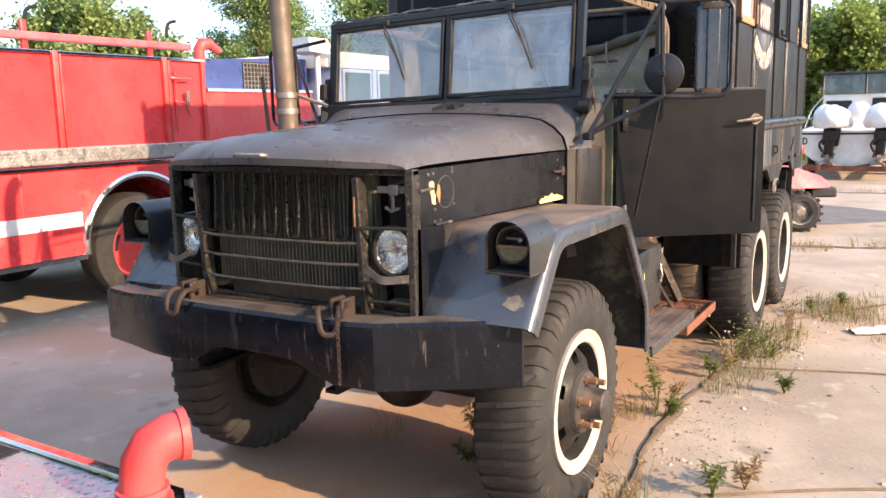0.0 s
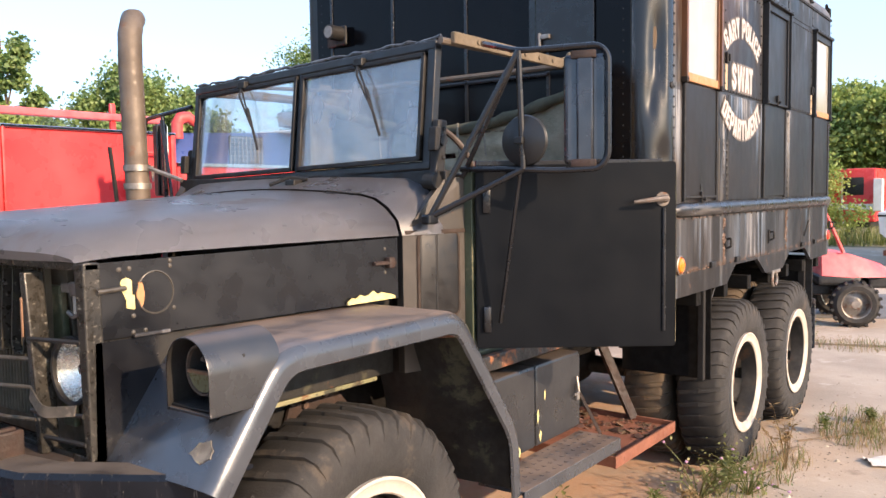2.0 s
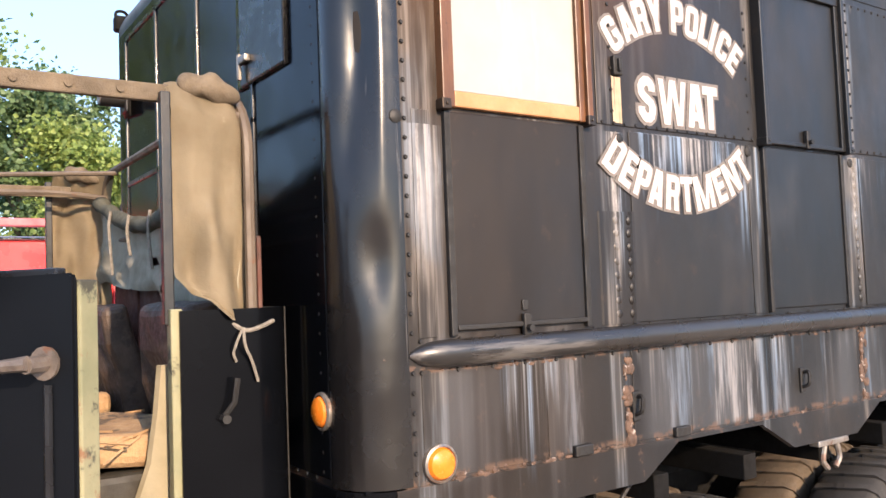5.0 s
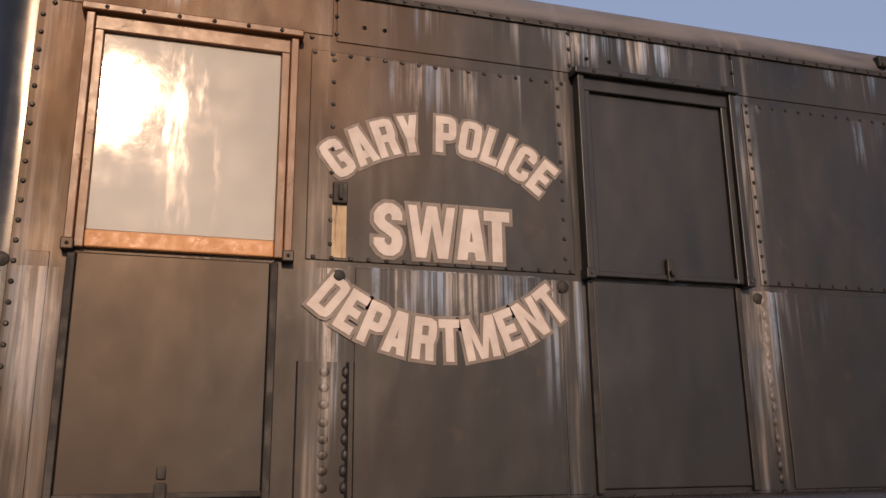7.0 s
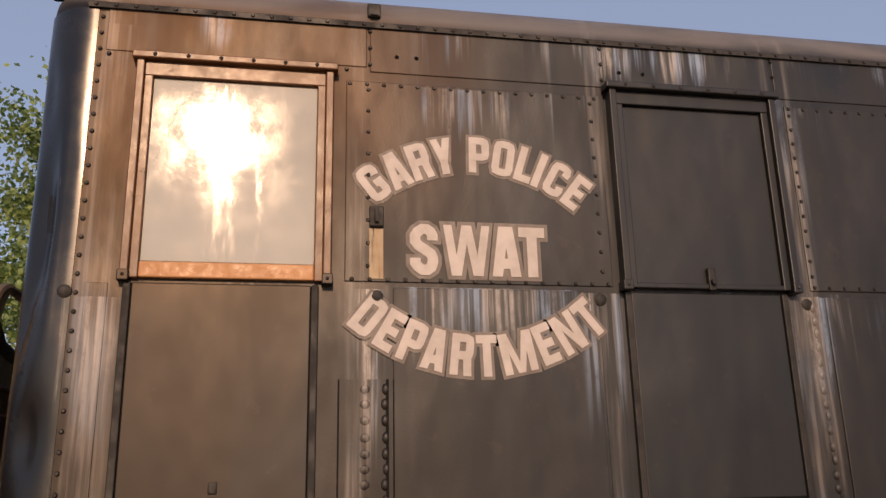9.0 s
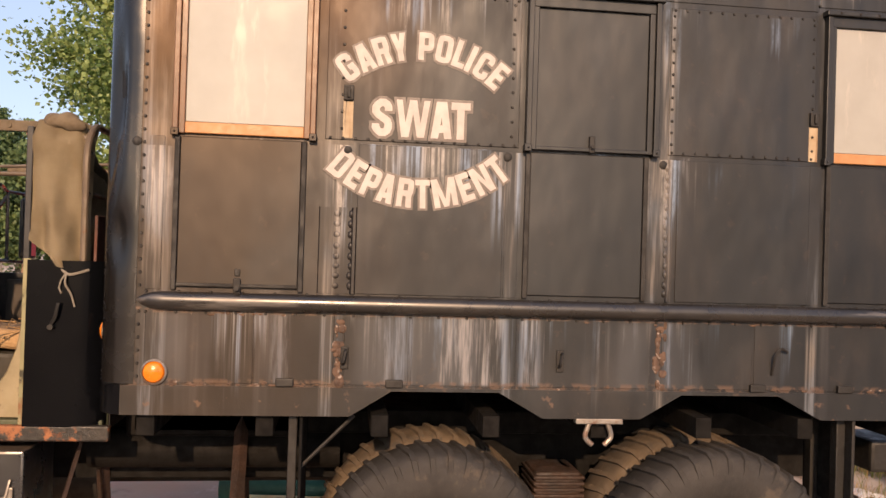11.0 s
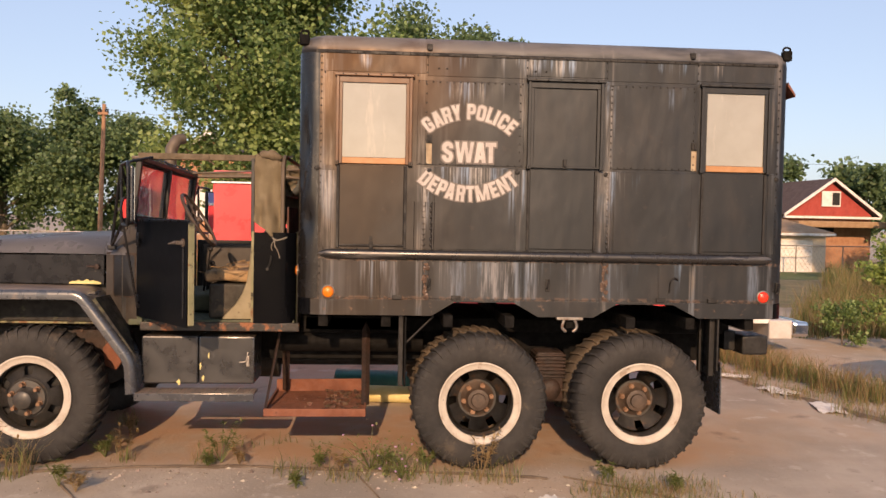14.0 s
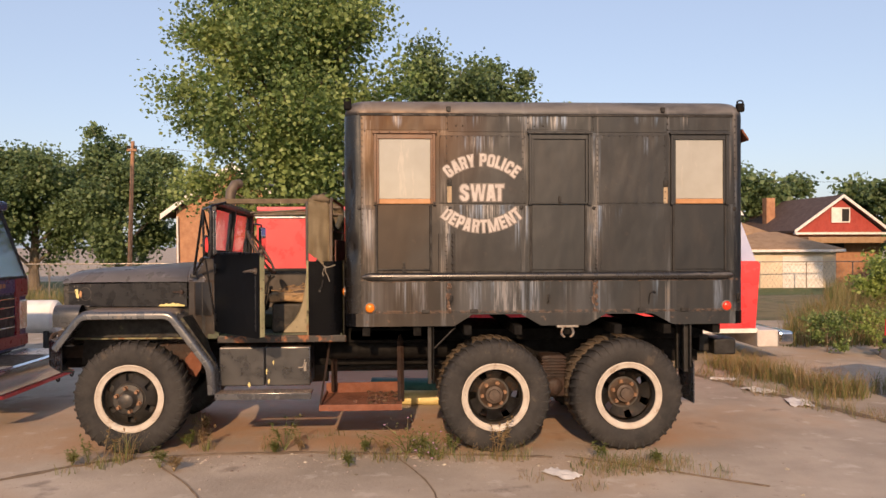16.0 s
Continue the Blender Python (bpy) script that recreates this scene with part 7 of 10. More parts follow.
    def place(word, size, total, where, space=0.10):
        widths = [shapes[c][0] if c != " " else 0.20 for c in word]
        pull = [tuck.get(word[i:i + 2], 0.0) for i in range(len(word))]
        k = total / (sum(widths) + space * (len(word) - 1) - sum(pull))
        u = -total / 2
        for c, w, back in zip(word, widths, pull):
            if c != " ":
                y, z, turn = where(u + w * k / 2)
                m = pose(0, y, z, 0, 0, 0) @ Matrix.Rotation(turn, 4, "X")
                for grow, mt, x, nm in ((0.075, letter_edge, HALF + 0.0052, "letter_shadow"), (0.0, letter_white, HALF + 0.0076, "letter")):
                    bm = B()
                    for i, pts in enumerate(shapes[c][1]):
                        band(bm, pts, h + grow, grow, 0.0006 * i)
                    for i, (p, q) in enumerate(shapes[c][2]):
                        e = h * (0.8 if c in "WMN" else 1.0) + grow
                        v = [(p[0] - e, p[1] - grow), (p[0] + e, p[1] - grow), (q[0] + e, q[1] + grow), (q[0] - e, q[1] + grow)]
                        bm.faces.new([bm.verts.new((*a, 0.0009 + 0.0001 * i)) for a in v])
                    for v in bm.verts:
                        v.co = m @ Vector((x + v.co.z, (v.co.x - w / 2) * k, (v.co.y - 0.5) * size))
                    part(nm, bm, mt, truck, "", 0)
            u += (w + space - back) * k
    def up(u, R=0.50):
        return CY + R * math.sin(u / R), 2.648 - R + R * math.cos(u / R), -u / R
    def down(u, R=0.51):
        return CY + R * math.sin(u / R), 2.050 + R - R * math.cos(u / R), u / R
    place("GARY POLICE", 0.112, 0.715, up)
    place("SWAT", 0.150, 0.398, lambda u: (CY + u, 2.352, 0.0), 0.05)
    place("DEPARTMENT", 0.116, 0.745, down)


letters()

# ---- ground ----
def ground_height(x, y):
    """The lot is flat; the street beyond it lies lower."""
    k = min(1.0, max(0.0, (-x - 18) / 20))
    return -1.05 * k * k * (3 - 2 * k)


def ground():
    bm = B()
    xs = [-900, -400, -200, -120, -80, -60, -50, -44] + list(np.arange(-40, -16, 2.0)) + list(np.arange(-16, 14.1, 1.0)) + [20, 40, 80, 200, 900]
    ys = [-900, -300, -120, -60, -40, -25] + list(np.arange(-15, 30.1, 1.5)) + [40, 60, 90, 200, 400, 900]
    g = [[bm.verts.new((x, y, ground_height(x, y))) for y in ys] for x in xs]
    for i in range(len(xs) - 1):
        for j in range(len(ys) - 1):
            bm.faces.new((g[i][j], g[i + 1][j], g[i + 1][j + 1], g[i][j + 1]))
    m, nt, p = fresh("concrete")
    pos = nt.nodes.new("ShaderNodeNewGeometry").outputs["Position"]
    col = mix(nt, ramp(nt, grain(nt, 0.7, 6), 0.3, 0.7), (0.270, 0.228, 0.178), (0.45, 0.380, 0.302))
    col = mix(nt, times(nt, ramp(nt, grain(nt, 0.28, 5), 0.48, 0.64), 0.75), col, (0.39, 0.272, 0.172))
    col = mix(nt, times(nt, ramp(nt, grain(nt, 3.0, 6), 0.58, 0.68), 0.5), col, (0.55, 0.48, 0.41))
    col = mix(nt, times(nt, ramp(nt, grain(nt, 1.4, 6), 0.59, 0.70), 0.75), col, (0.15, 0.12, 0.095))
    col = mix(nt, times(nt, ramp(nt, grain(nt, 45, 3), 0.5, 0.75), 0.35), col, (0.44, 0.37, 0.3))
    sep = nt.nodes.new("ShaderNodeSeparateXYZ")
    nt.links.new(pos, sep.inputs[0])
    # rust washed off the parked truck
    wx = times(nt, ramp(nt, sep.outputs[0], -1.2, -0.4), ramp(nt, sep.outputs[0], 0.8, 1.35, 1, 0))
    wy = times(nt, ramp(nt, sep.outputs[1], -1.4, -0.4), ramp(nt, sep.outputs[1], 4.6, 6.4, 1, 0))
    rusty = times(nt, times(nt, wx, wy), ramp(nt, grain(nt, 1.8, 6), 0.34, 0.58, 0.15, 0.65))
    col = mix(nt, rusty, col, (0.40, 0.228, 0.118))
    nt.links.new(col, p.inputs["Base Color"])
    p.inputs["Roughness"].default_value = 0.92
    b = node(nt, "ShaderNodeBump", Strength=0.22, Distance=0.02)
    nt.links.new(times(nt, grain(nt, 30, 6), times(nt, grain(nt, 3, 5), 2.0), "ADD"), b.inputs["Height"])
    nt.links.new(b.outputs[0], p.inputs["Normal"])
    solo("ground", bm, m, "stained brown concrete lot with patches of dust", "ground", kind="structure", smooth=0)


ground()


def sheet(name, x0, x1, y0, y1, dz, material, label, category, wob=0.0, nx=8, ny=24):
    bm = B()
    rows = []
    for i in range(nx + 1):
        x = x0 + (x1 - x0) * i / nx
        row = []
        for j in range(ny + 1):
            y = y0 + (y1 - y0) * j / ny
            e = wob * noise.noise(Vector((x0, y * 0.35, i * 3.0))) if i in (0, nx) else 0
            row.append((x + e, y, ground_height(x + e, y) + dz))
        rows.append(row)
    loft(bm, rows, close=False, caps=False)
    return solo(name, bm, material, label, category, kind="structure", smooth=0)


asphalt = surf("asphalt", (0.055, 0.052, 0.05), (0.085, 0.08, 0.075), 0.9, scale=1.2, bump=0.3, bscale=60, wear=[((0.16, 0.13, 0.10), 0.8, 0.58, 0.6)])
lawn = surf("lawn", (0.05, 0.085, 0.02), (0.10, 0.12, 0.035), 0.95, scale=2.5, bump=0.8, bscale=40, wear=[((0.2, 0.16, 0.07), 1.5, 0.55, 0.6)])
dry_soil = surf("dry_soil", (0.12, 0.10, 0.05), (0.22, 0.18, 0.09), 0.95, scale=1.5, bump=0.8, bscale=25, wear=[((0.06, 0.08, 0.025), 1.2, 0.52, 0.7)])
sheet("road", -31, -23, -200, 200, 0.006, asphalt, "grey asphalt street beyond the lot", "road", ny=60)
sheet("grass_verge", -60, -31, -200, 200, 0.006, lawn, "mown lawn strip across the street", "grass", ny=60)
sheet("rough_verge", -22.5, -11, -120, 120, 0.006, dry_soil, "dry weedy verge beside the lot", "verge", 1.2, ny=80)
sheet("far_verge", -10.8, 40, 24, 90, 0.006, dry_soil, "dry grass strip behind the lot", "verge", 0.0, ny=40)
patch = surf("asphalt_patch", (0.115, 0.110, 0.108), (0.17, 0.162, 0.156), 0.9, scale=2, bump=0.3, bscale=60)
bm = B()
random.seed(21)
poly = [(-1.6 + 4.2 * math.cos(a) * (0.8 + 0.2 * random.random()), 11.3 + 2.0 * math.sin(a) * (0.75 + 0.25 * random.random())) for a in np.linspace(0, 2 * math.pi, 19)[:-1]]
prism(bm, poly, "z", 0.0, 0.005)
solo("asphalt_patch", bm, patch, "dark asphalt repair patch in the concrete", "ground", kind="structure", smooth=0)


def crack(pts, w, seed):
    """A ragged dirt-filled joint."""
    random.seed(seed)
    path = round_path([(*p, 0) for p in pts], 0.8, 6)
    fine = []
    for a, b in zip(path, path[1:]):
        n = max(1, int((b - a).length / 0.12))
        fine += [a.lerp(b, k / n) for k in range(n)]
    bm = B()
    rows = []
    for i, p in enumerate(fine):
        d = (fine[min(i + 1, len(fine) - 1)] - fine[max(i - 1, 0)]).normalized()
        s = Vector((-d.y, d.x, 0))
        k, o = w * random.uniform(0.35, 1.0), random.uniform(-0.3, 0.3) * w
        rows.append([p + s * (o - k), p + s * (o - k * 0.4) + Vector((0, 0, 0.008)), p + s * (o + k * 0.4) + Vector((0, 0, 0.010)), p + s * (o + k)])
    loft(bm, [[(q.x, q.y, q.z + 0.003) for q in r] for r in rows], close=False, caps=False)
    solo("slab_joint", bm, dirt, "ragged joint in the concrete filled with dirt", "slab joint", "joints in the concrete", "structure", 0)


dirt = surf("dirt", (0.11, 0.08, 0.055), (0.20, 0.15, 0.10), 0.95, scale=9, bump=0.8, bscale=70)
crack([(-6, 5.9), (-2.57, 6.76), (-1.0, 7.2), (1.47, 7.95), (6.5, 9.2)], 0.10, 1)
crack([(-6, 14.6), (2, 15.2), (9, 15.6)], 0.10, 2)
crack([(1.4, 3.9), (1.75, 4.4), (2.5, 5.4)], 0.014, 3)
crack([(2.1, -1.05), (1.5, -0.42), (1.28, -0.1), (1.12, 0.7), (1.10, 1.5), (1.22, 2.3), (1.32, 3.2), (1.45, 3.9)], 0.045, 5)
crack([(1.5, 0.38), (2.2, 0.85), (3.4, 1.3), (5.5, 1.7)], 0.012, 6)
crack([(1.3, 2.4), (2.4, 2.75), (3.9, 2.6), (6.0, 3.1)], 0.010, 7)


# ---- plants ----
def leaf_material(name, c1, c2, c3):
    m, nt, p = fresh(name)
    isl = nt.nodes.new("ShaderNodeNewGeometry").outputs["Random Per Island"]
    col = mix(nt, ramp(nt, isl, 0.1, 0.9), c1, c2)
    col = mix(nt, ramp(nt, grain(nt, 0.45, 3), 0.52, 0.7), col, c3)
    nt.links.new(col, p.inputs["Base Color"])
    p.inputs["Roughness"].default_value = 0.5
    t = nt.nodes.new("ShaderNodeBsdfTranslucent")
    nt.links.new(col, t.inputs["Color"])
    s = nt.nodes.new("ShaderNodeMixShader")
    s.inputs[0].default_value = 0.42
    out = nt.nodes["Material Output"]
    nt.links.new(p.outputs[0], s.inputs[1]); nt.links.new(t.outputs[0], s.inputs[2])
    nt.links.new(s.outputs[0], out.inputs[0])
    return m


poplar_leaf = leaf_material("poplar_leaf", (0.095, 0.165, 0.046), (0.28, 0.37, 0.13), (0.33, 0.41, 0.135))
dark_leaf = leaf_material("dark_leaf", (0.090, 0.142, 0.060), (0.18, 0.26, 0.11), (0.20, 0.28, 0.115))
bright_leaf = leaf_material("bright_leaf", (0.15, 0.215, 0.05), (0.31, 0.385, 0.10), (0.36, 0.41, 0.12))
bark = surf("bark", (0.09, 0.07, 0.05), (0.19, 0.15, 0.11), 0.95, scale=7, bump=1.0, bscale=18)


def leaves(name, centres, spread, count, size, material, parent, seed, flat=0.6):
    """Thousands of small folded leaves gathered in clumps."""
    rng = np.random.default_rng(seed)
    centres = np.asarray(centres)
    pick = rng.integers(0, len(centres), count)
    ray = rng.normal(0, 1, (count, 3))
    ray *= (rng.uniform(0, 1, (count, 1)) ** 0.45) / np.linalg.norm(ray, axis=1, keepdims=True)
    puff = np.clip(rng.normal(0, 1, (count, 3)), -2.4, 2.4)
    pos = centres[pick, :3] + (0.25 * ray + 0.62 * puff) * centres[pick, 3:4] * spread * 2.0 * np.array([1, 1, 0.8])
    d = rng.normal(0, 1, (count, 3))
    d[:, 2] *= flat
    d /= np.linalg.norm(d, axis=1, keepdims=True)
    side = np.cross(d, rng.normal(0, 1, (count, 3)))
    side /= np.linalg.norm(side, axis=1, keepdims=True)
    s = size * rng.uniform(0.6, 1.3, (count, 1))
    up = np.cross(d, side)
    v = np.empty((count, 4, 3))
    v[:, 0] = pos - d * s * 0.5
    v[:, 1] = pos + side * s * 0.42 + up * s * 0.10
    v[:, 2] = pos + d * s * 0.5
    v[:, 3] = pos - side * s * 0.42 + up * s * 0.10
    me = bpy.data.meshes.new(name)
    me.vertices.add(count * 4)
    me.vertices.foreach_set("co", v.reshape(-1))
    idx = np.arange(count * 4).reshape(count, 4)
    tri = np.concatenate([idx[:, [0, 1, 2]], idx[:, [0, 2, 3]]], axis=1).reshape(-1)
    me.loops.add(count * 6)
    me.loops.foreach_set("vertex_index", tri)
    me.polygons.add(count * 2)
    me.polygons.foreach_set("loop_start", np.arange(count * 2) * 3)
    me.update()
    me.validate()
    me.materials.append(material)
    ob = new(name, me)
    ob.parent = parent
    if parent:
        ob.matrix_basis = parent.matrix_basis.inverted()
    return ob


def tree(base, height, half, low, clumps, count, size, material, seed, label, group="", trunk_r=0.22, lean=0.0, name="tree"):
    """Trunk, forking limbs and a crown of leaf clumps with gaps between them."""
    rng = random.Random(seed)
    bx, by = base
    z0 = ground_height(bx, by)
    root = thing(name, (bx, by, z0), label, "tree" if name == "tree" else "shrub", group)
    top = Vector((bx + lean, by, z0 + low + (height - low) * 0.80))
    foot = Vector((bx, by, z0 - 0.05))
    tr = [foot.lerp(top, k / 6) + Vector((rng.uniform(-1, 1), rng.uniform(-1, 1), 0)) * (0.12 * height / 8 if k else 0) for k in range(7)]
    bm = B()
    tube(bm, tr, [trunk_r * (1.25 - 1.1 * k / 6) for k in range(7)], 10)
    # limbs spiral up the trunk; leaf clumps sit along them, thicker towards the tips
    cs = []
    limbs = max(8, clumps // 8)
    for i in range(limbs):
        f = (i + rng.uniform(0, 1)) / limbs
        z = z0 + low * 0.8 + (height - low) * 0.72 * f
        k = min(5.99, max(0.0, (z - foot.z) / (top.z - foot.z) * 6))
        a = tr[int(k)].lerp(tr[int(k) + 1], k - int(k))
        az = i * 2.4 + rng.uniform(-0.5, 0.5)
        reach = half * (1.0 - 0.55 * f ** 1.5) * (0.72 + 0.28 * min(1.0, f * 5)) * rng.uniform(0.72, 1.16)
        rise = min((height + z0 - z) * rng.uniform(0.55, 1.0), reach * rng.uniform(0.25, 0.8) + (height + z0 - z) * 0.35 * f)
        e = a + Vector((math.cos(az) * reach, math.sin(az) * reach, rise))
        m = a.lerp(e, 0.5) + Vector((0, 0, 0.08 * reach))
        tube(bm, [a, a.lerp(m, 0.6), m, e], [trunk_r * (0.50 - 0.3 * f), trunk_r * 0.24, trunk_r * 0.15, trunk_r * 0.04], 6)
        for j in range(8):
            q = 0.32 + 0.68 * ((j + rng.uniform(0, 1)) / 8) ** 0.8
            c = (a.lerp(m, q * 2) if q < 0.5 else m.lerp(e, q * 2 - 1)) + Vector((rng.uniform(-1, 1), rng.uniform(-1, 1), rng.uniform(-0.7, 0.9))) * half * 0.17
            cs.append((c.x, c.y, max(c.z, z0 + 0.1), rng.uniform(0.5, 1.1) * half * 0.15))
    part("trunk", bm, bark, root)
    leaves("crown", cs, 0.70, count, size, material, root, seed)
    return root


tree((-16.5, -0.9), 11.6, 3.75, 2.2, 260, 90000, 0.132, poplar_leaf, 1, "tall cottonwood with loose glossy green leaves beyond the trucks", trunk_r=0.20)
tree((-14.0, 4.5), 5.7, 1.9, 1.0, 90, 42000, 0.10, bright_leaf, 3, "bright green leafy tree behind the fire engine", "lot-edge trees", 0.12)
tree((-30, 10.9), 10.4, 1.7, 3.0, 64, 9000, 0.20, poplar_leaf, 4, "slender cottonwood beyond the van", "street trees", 0.14)
tree((-30, 13.8), 10.1, 1.5, 3.0, 64, 8000, 0.20, poplar_leaf, 5, "slender cottonwood beyond the van", "street trees", 0.14)
tree((-33, 5.6), 13.6, 3.8, 3.0, 90, 32000, 0.22, dark_leaf, 2, "dark green broadleaf tree across the street", "street trees", 0.3)
for k, (x, y, h, r) in enumerate(((-46, -15.6, 9.8, 4.6), (-47, -21.5, 9.4, 5.0), (-50, -29, 9.8, 5.2), (-44, -35, 10.5, 5.5), (-52, -6.5, 5.6, 3.2))):
    tree((x, y), h, r, 1.2, 90, 30000, 0.26, dark_leaf, 10 + k, "dense dark green locust tree across the street", "street trees", 0.3)
for k, (x, y, h, r) in enumerate(((-55, 16, 10.5, 4.2), (-58, 26, 9.0, 4.5), (-60, 43, 8.5, 5.0), (-44, 41, 6.2, 3.5), (-62, 35, 9.5, 5))):
    tree((x, y), h, r, 1.5, 70, 9000, 0.42, dark_leaf, 30 + k, "leafy tree behind the houses", "street trees", 0.3)
for k, (x, y, h, r) in enumerate(((-28, 30.0, 12.0, 3.8), (-14.2, 9.5, 4.9, 1.9), (-15.6, 7.6, 3.6, 1.2), (-19.5, 29.5, 8.6, 3.4), (-31, 36, 9.0, 4.0))):
    tree((x, y), h, r, 0.9, 90, 45000, 0.095 if h < 5 else 0.13, poplar_leaf, 50 + k, "green cottonwood at the edge of the lot", "lot-edge trees", 0.18)
for k, (x, y, h, r) in enumerate(((-7, 40, 6.4, 3.4), (-1.5, 39, 6.2, 3.2), (3.5, 43, 5.2, 3.2), (8.5, 46, 5.4, 4.0), (15, 48, 5.8, 4.4), (-12, 40, 6.6, 3.6), (23, 48, 5.6, 4.5), (-4.2, 41, 6.6, 3.6), (0.8, 44, 6.2, 3.8), (6, 49, 6.2, 4.2), (11.5, 50, 6.2, 4.4))):
    tree((x, y), h, r, 0.2, 110, 30000, 0.21, bright_leaf, 70 + k, "bright green scrub tree behind the lot", "scrub behind the lot", 0.14)
for k, (x, y, h, r) in enumerate(((-11.0, 16.7, 3.0, 1.4), (-13.5, 19.6, 2.5, 1.6), (-11.0, 20.2, 2.2, 1.5), (-14.5, 22.5, 3.2, 2.1), (-10.5, 23.6, 2.8, 2.0), (-7.5, 25.0, 2.8, 2.1), (-4.5, 27.5, 3.0, 2.2), (-16.0, 20.6, 3.0, 1.8), (-13, 21.8, 3.0, 1.8), (-19, -14.5, 3.0, 1.8))):
    tree((x, y), h, r, 0.1, 45, 11000, 0.105, bright_leaf, 90 + k, "bushy yellow-green shrub on the verge", "verge shrubs", 0.04, name="shrub")
for k, (x, y, h, r) in enumerate(((-9.0, 13.3, 1.7, 1.0), (-8.3, 14.2, 2.0, 1.2), (-7.7, 15.3, 1.9, 1.2), (-7.3, 16.5, 2.2, 1.3))):
    tree((x, y), h, r, 0.1, 40, 4200, 0.085, bright_leaf, 120 + k, "yellow-green scrub bush at the lot edge", "verge shrubs", 0.03, name="shrub")
for k, (x, y, h, r) in enumerate(((-5.2, 9.8, 0.75, 0.45), (-4.8, 10.5, 0.85, 0.55), (-4.1, 11.2, 0.6, 0.5), (-3.6, 11.9, 0.65, 0.5))):
    tree((x, y), h, r, 0.02, 24, 1500, 0.05, bright_leaf if k % 2 else poplar_leaf, 140 + k, "knee-high green weed bush on the broken concrete", "lot-edge weeds", 0.012, name="weed_bush")


def blades(spots, count, height, width, material, name, label, seed, lean=0.5):
    """Grass and weed stalks as thin bent blades, joined."""
    rng = np.random.default_rng(seed)
    spots = np.asarray(spots, dtype=float)
    wts = spots[:, 2] ** 2 * spots[:, 3]
    pick = rng.choice(len(spots), count, p=wts / wts.sum())
    sp = spots[pick]
    ang, rad = rng.uniform(0, 6.283, count), np.sqrt(rng.uniform(0, 1, count)) * sp[:, 2]
    x, y = sp[:, 0] + rad * np.cos(ang), sp[:, 1] + rad * np.sin(ang)
    z = np.array([ground_height(a, b) for a, b in zip(x, y)])
    h = height * sp[:, 4] * rng.uniform(0.35, 1.2, count)
    ta = rng.uniform(0, 6.283, count)
    b = h * lean * rng.uniform(0.1, 1.0, count)
    wa = rng.uniform(0, 6.283, count)
    w = width * rng.uniform(0.6, 1.4, count)
    v = np.empty((count, 5, 3))
    for i, (f, k) in enumerate(((0, -1), (0, 1), (0.55, 0.7), (0.55, -0.7), (1, 0))):
        v[:, i, 0] = x + np.cos(ta) * b * f * f + np.cos(wa) * w * k
        v[:, i, 1] = y + np.sin(ta) * b * f * f + np.sin(wa) * w * k
        v[:, i, 2] = z + h * f * (1 - 0.25 * lean * f)
    me = bpy.data.meshes.new(name)
    idx = np.arange(count * 5).reshape(count, 5)
    tri = np.concatenate([idx[:, [0, 1, 2]], idx[:, [0, 2, 3]], idx[:, [3, 2, 4]]], axis=1).reshape(-1)
    me.vertices.add(count * 5)
    me.vertices.foreach_set("co", v.reshape(-1))
    me.loops.add(count * 9)
    me.loops.foreach_set("vertex_index", tri)
    me.polygons.add(count * 3)
    me.polygons.foreach_set("loop_start", np.arange(count * 3) * 3)
    me.update()
    me.validate()
    me.materials.append(material)
    return tagged(new(name, me), label, "weeds", kind="stuff")


weed_green = leaf_material("weed_green", (0.10, 0.13, 0.035), (0.20, 0.22, 0.07), (0.28, 0.25, 0.10))
weed_dry = leaf_material("weed_dry", (0.22, 0.15, 0.07), (0.40, 0.30, 0.15), (0.32, 0.26, 0.11))
line_a = [(-4.5 + 0.5 * k, 6.3 + 0.14 * k + 0.12 * math.sin(k * 2.1), 0.12 + 0.26 * math.sin(k * 1.3) ** 2, 1, 0.5 + 0.7 * math.sin(k * 1.7) ** 2) for k in range(24)]
line_b = [(-3 + 0.6 * k, 14.9 + 0.05 * k, 0.25, 0.6, 1.0) for k in range(18)]
under = [(0.55 + 0.05 * math.sin(k), 1.2 + 0.15 * k, 0.12, 0.5, 0.5) for k in range(6)]
foot = [(1.30, 1.95, 0.16, 1.2, 0.8), (1.38, 2.35, 0.18, 1.2, 0.7), (1.34, 2.75, 0.16, 1.4, 1.1), (1.42, 3.05, 0.16, 1.1, 0.7), (1.40, 3.40, 0.20, 1.3, 0.8), (1.28, 0.02, 0.10, 3.0, 1.6), (1.45, -0.10, 0.16, 1.0, 0.7), (0.95, 0.65, 0.10, 1.0, 0.9),
        (0.98, 1.25, 0.12, 1.0, 1.0), (-0.2, 0.35, 0.12, 1.0, 0.9), (0.55, -0.35, 0.08, 1.2, 1.2), (1.7, -0.3, 0.1, 0.8, 0.6)]
mat_patch = [(1.75 + 0.14 * math.cos(k * 1.9), 4.35 + 0.09 * k - 0.3, 0.22, 1.2, 0.45) for k in range(9)] + [(2.1, 3.5, 0.12, 0.8, 0.6), (2.35, 3.9, 0.15, 0.8, 0.5), (2.0, 5.0, 0.2, 0.8, 0.5)]
tail = [(-3.9 + 0.17 * k, 7.35 + 0.035 * k + 0.16 * math.sin(k * 1.9), 0.20 + 0.14 * math.sin(k * 1.3) ** 2, 1, 0.7 + 0.6 * math.sin(k * 0.9) ** 2) for k in range(17)] + [(-1.5, 8.4, 0.25, 1, 1.1), (-1.2, 8.0, 0.2, 1, 0.9)]
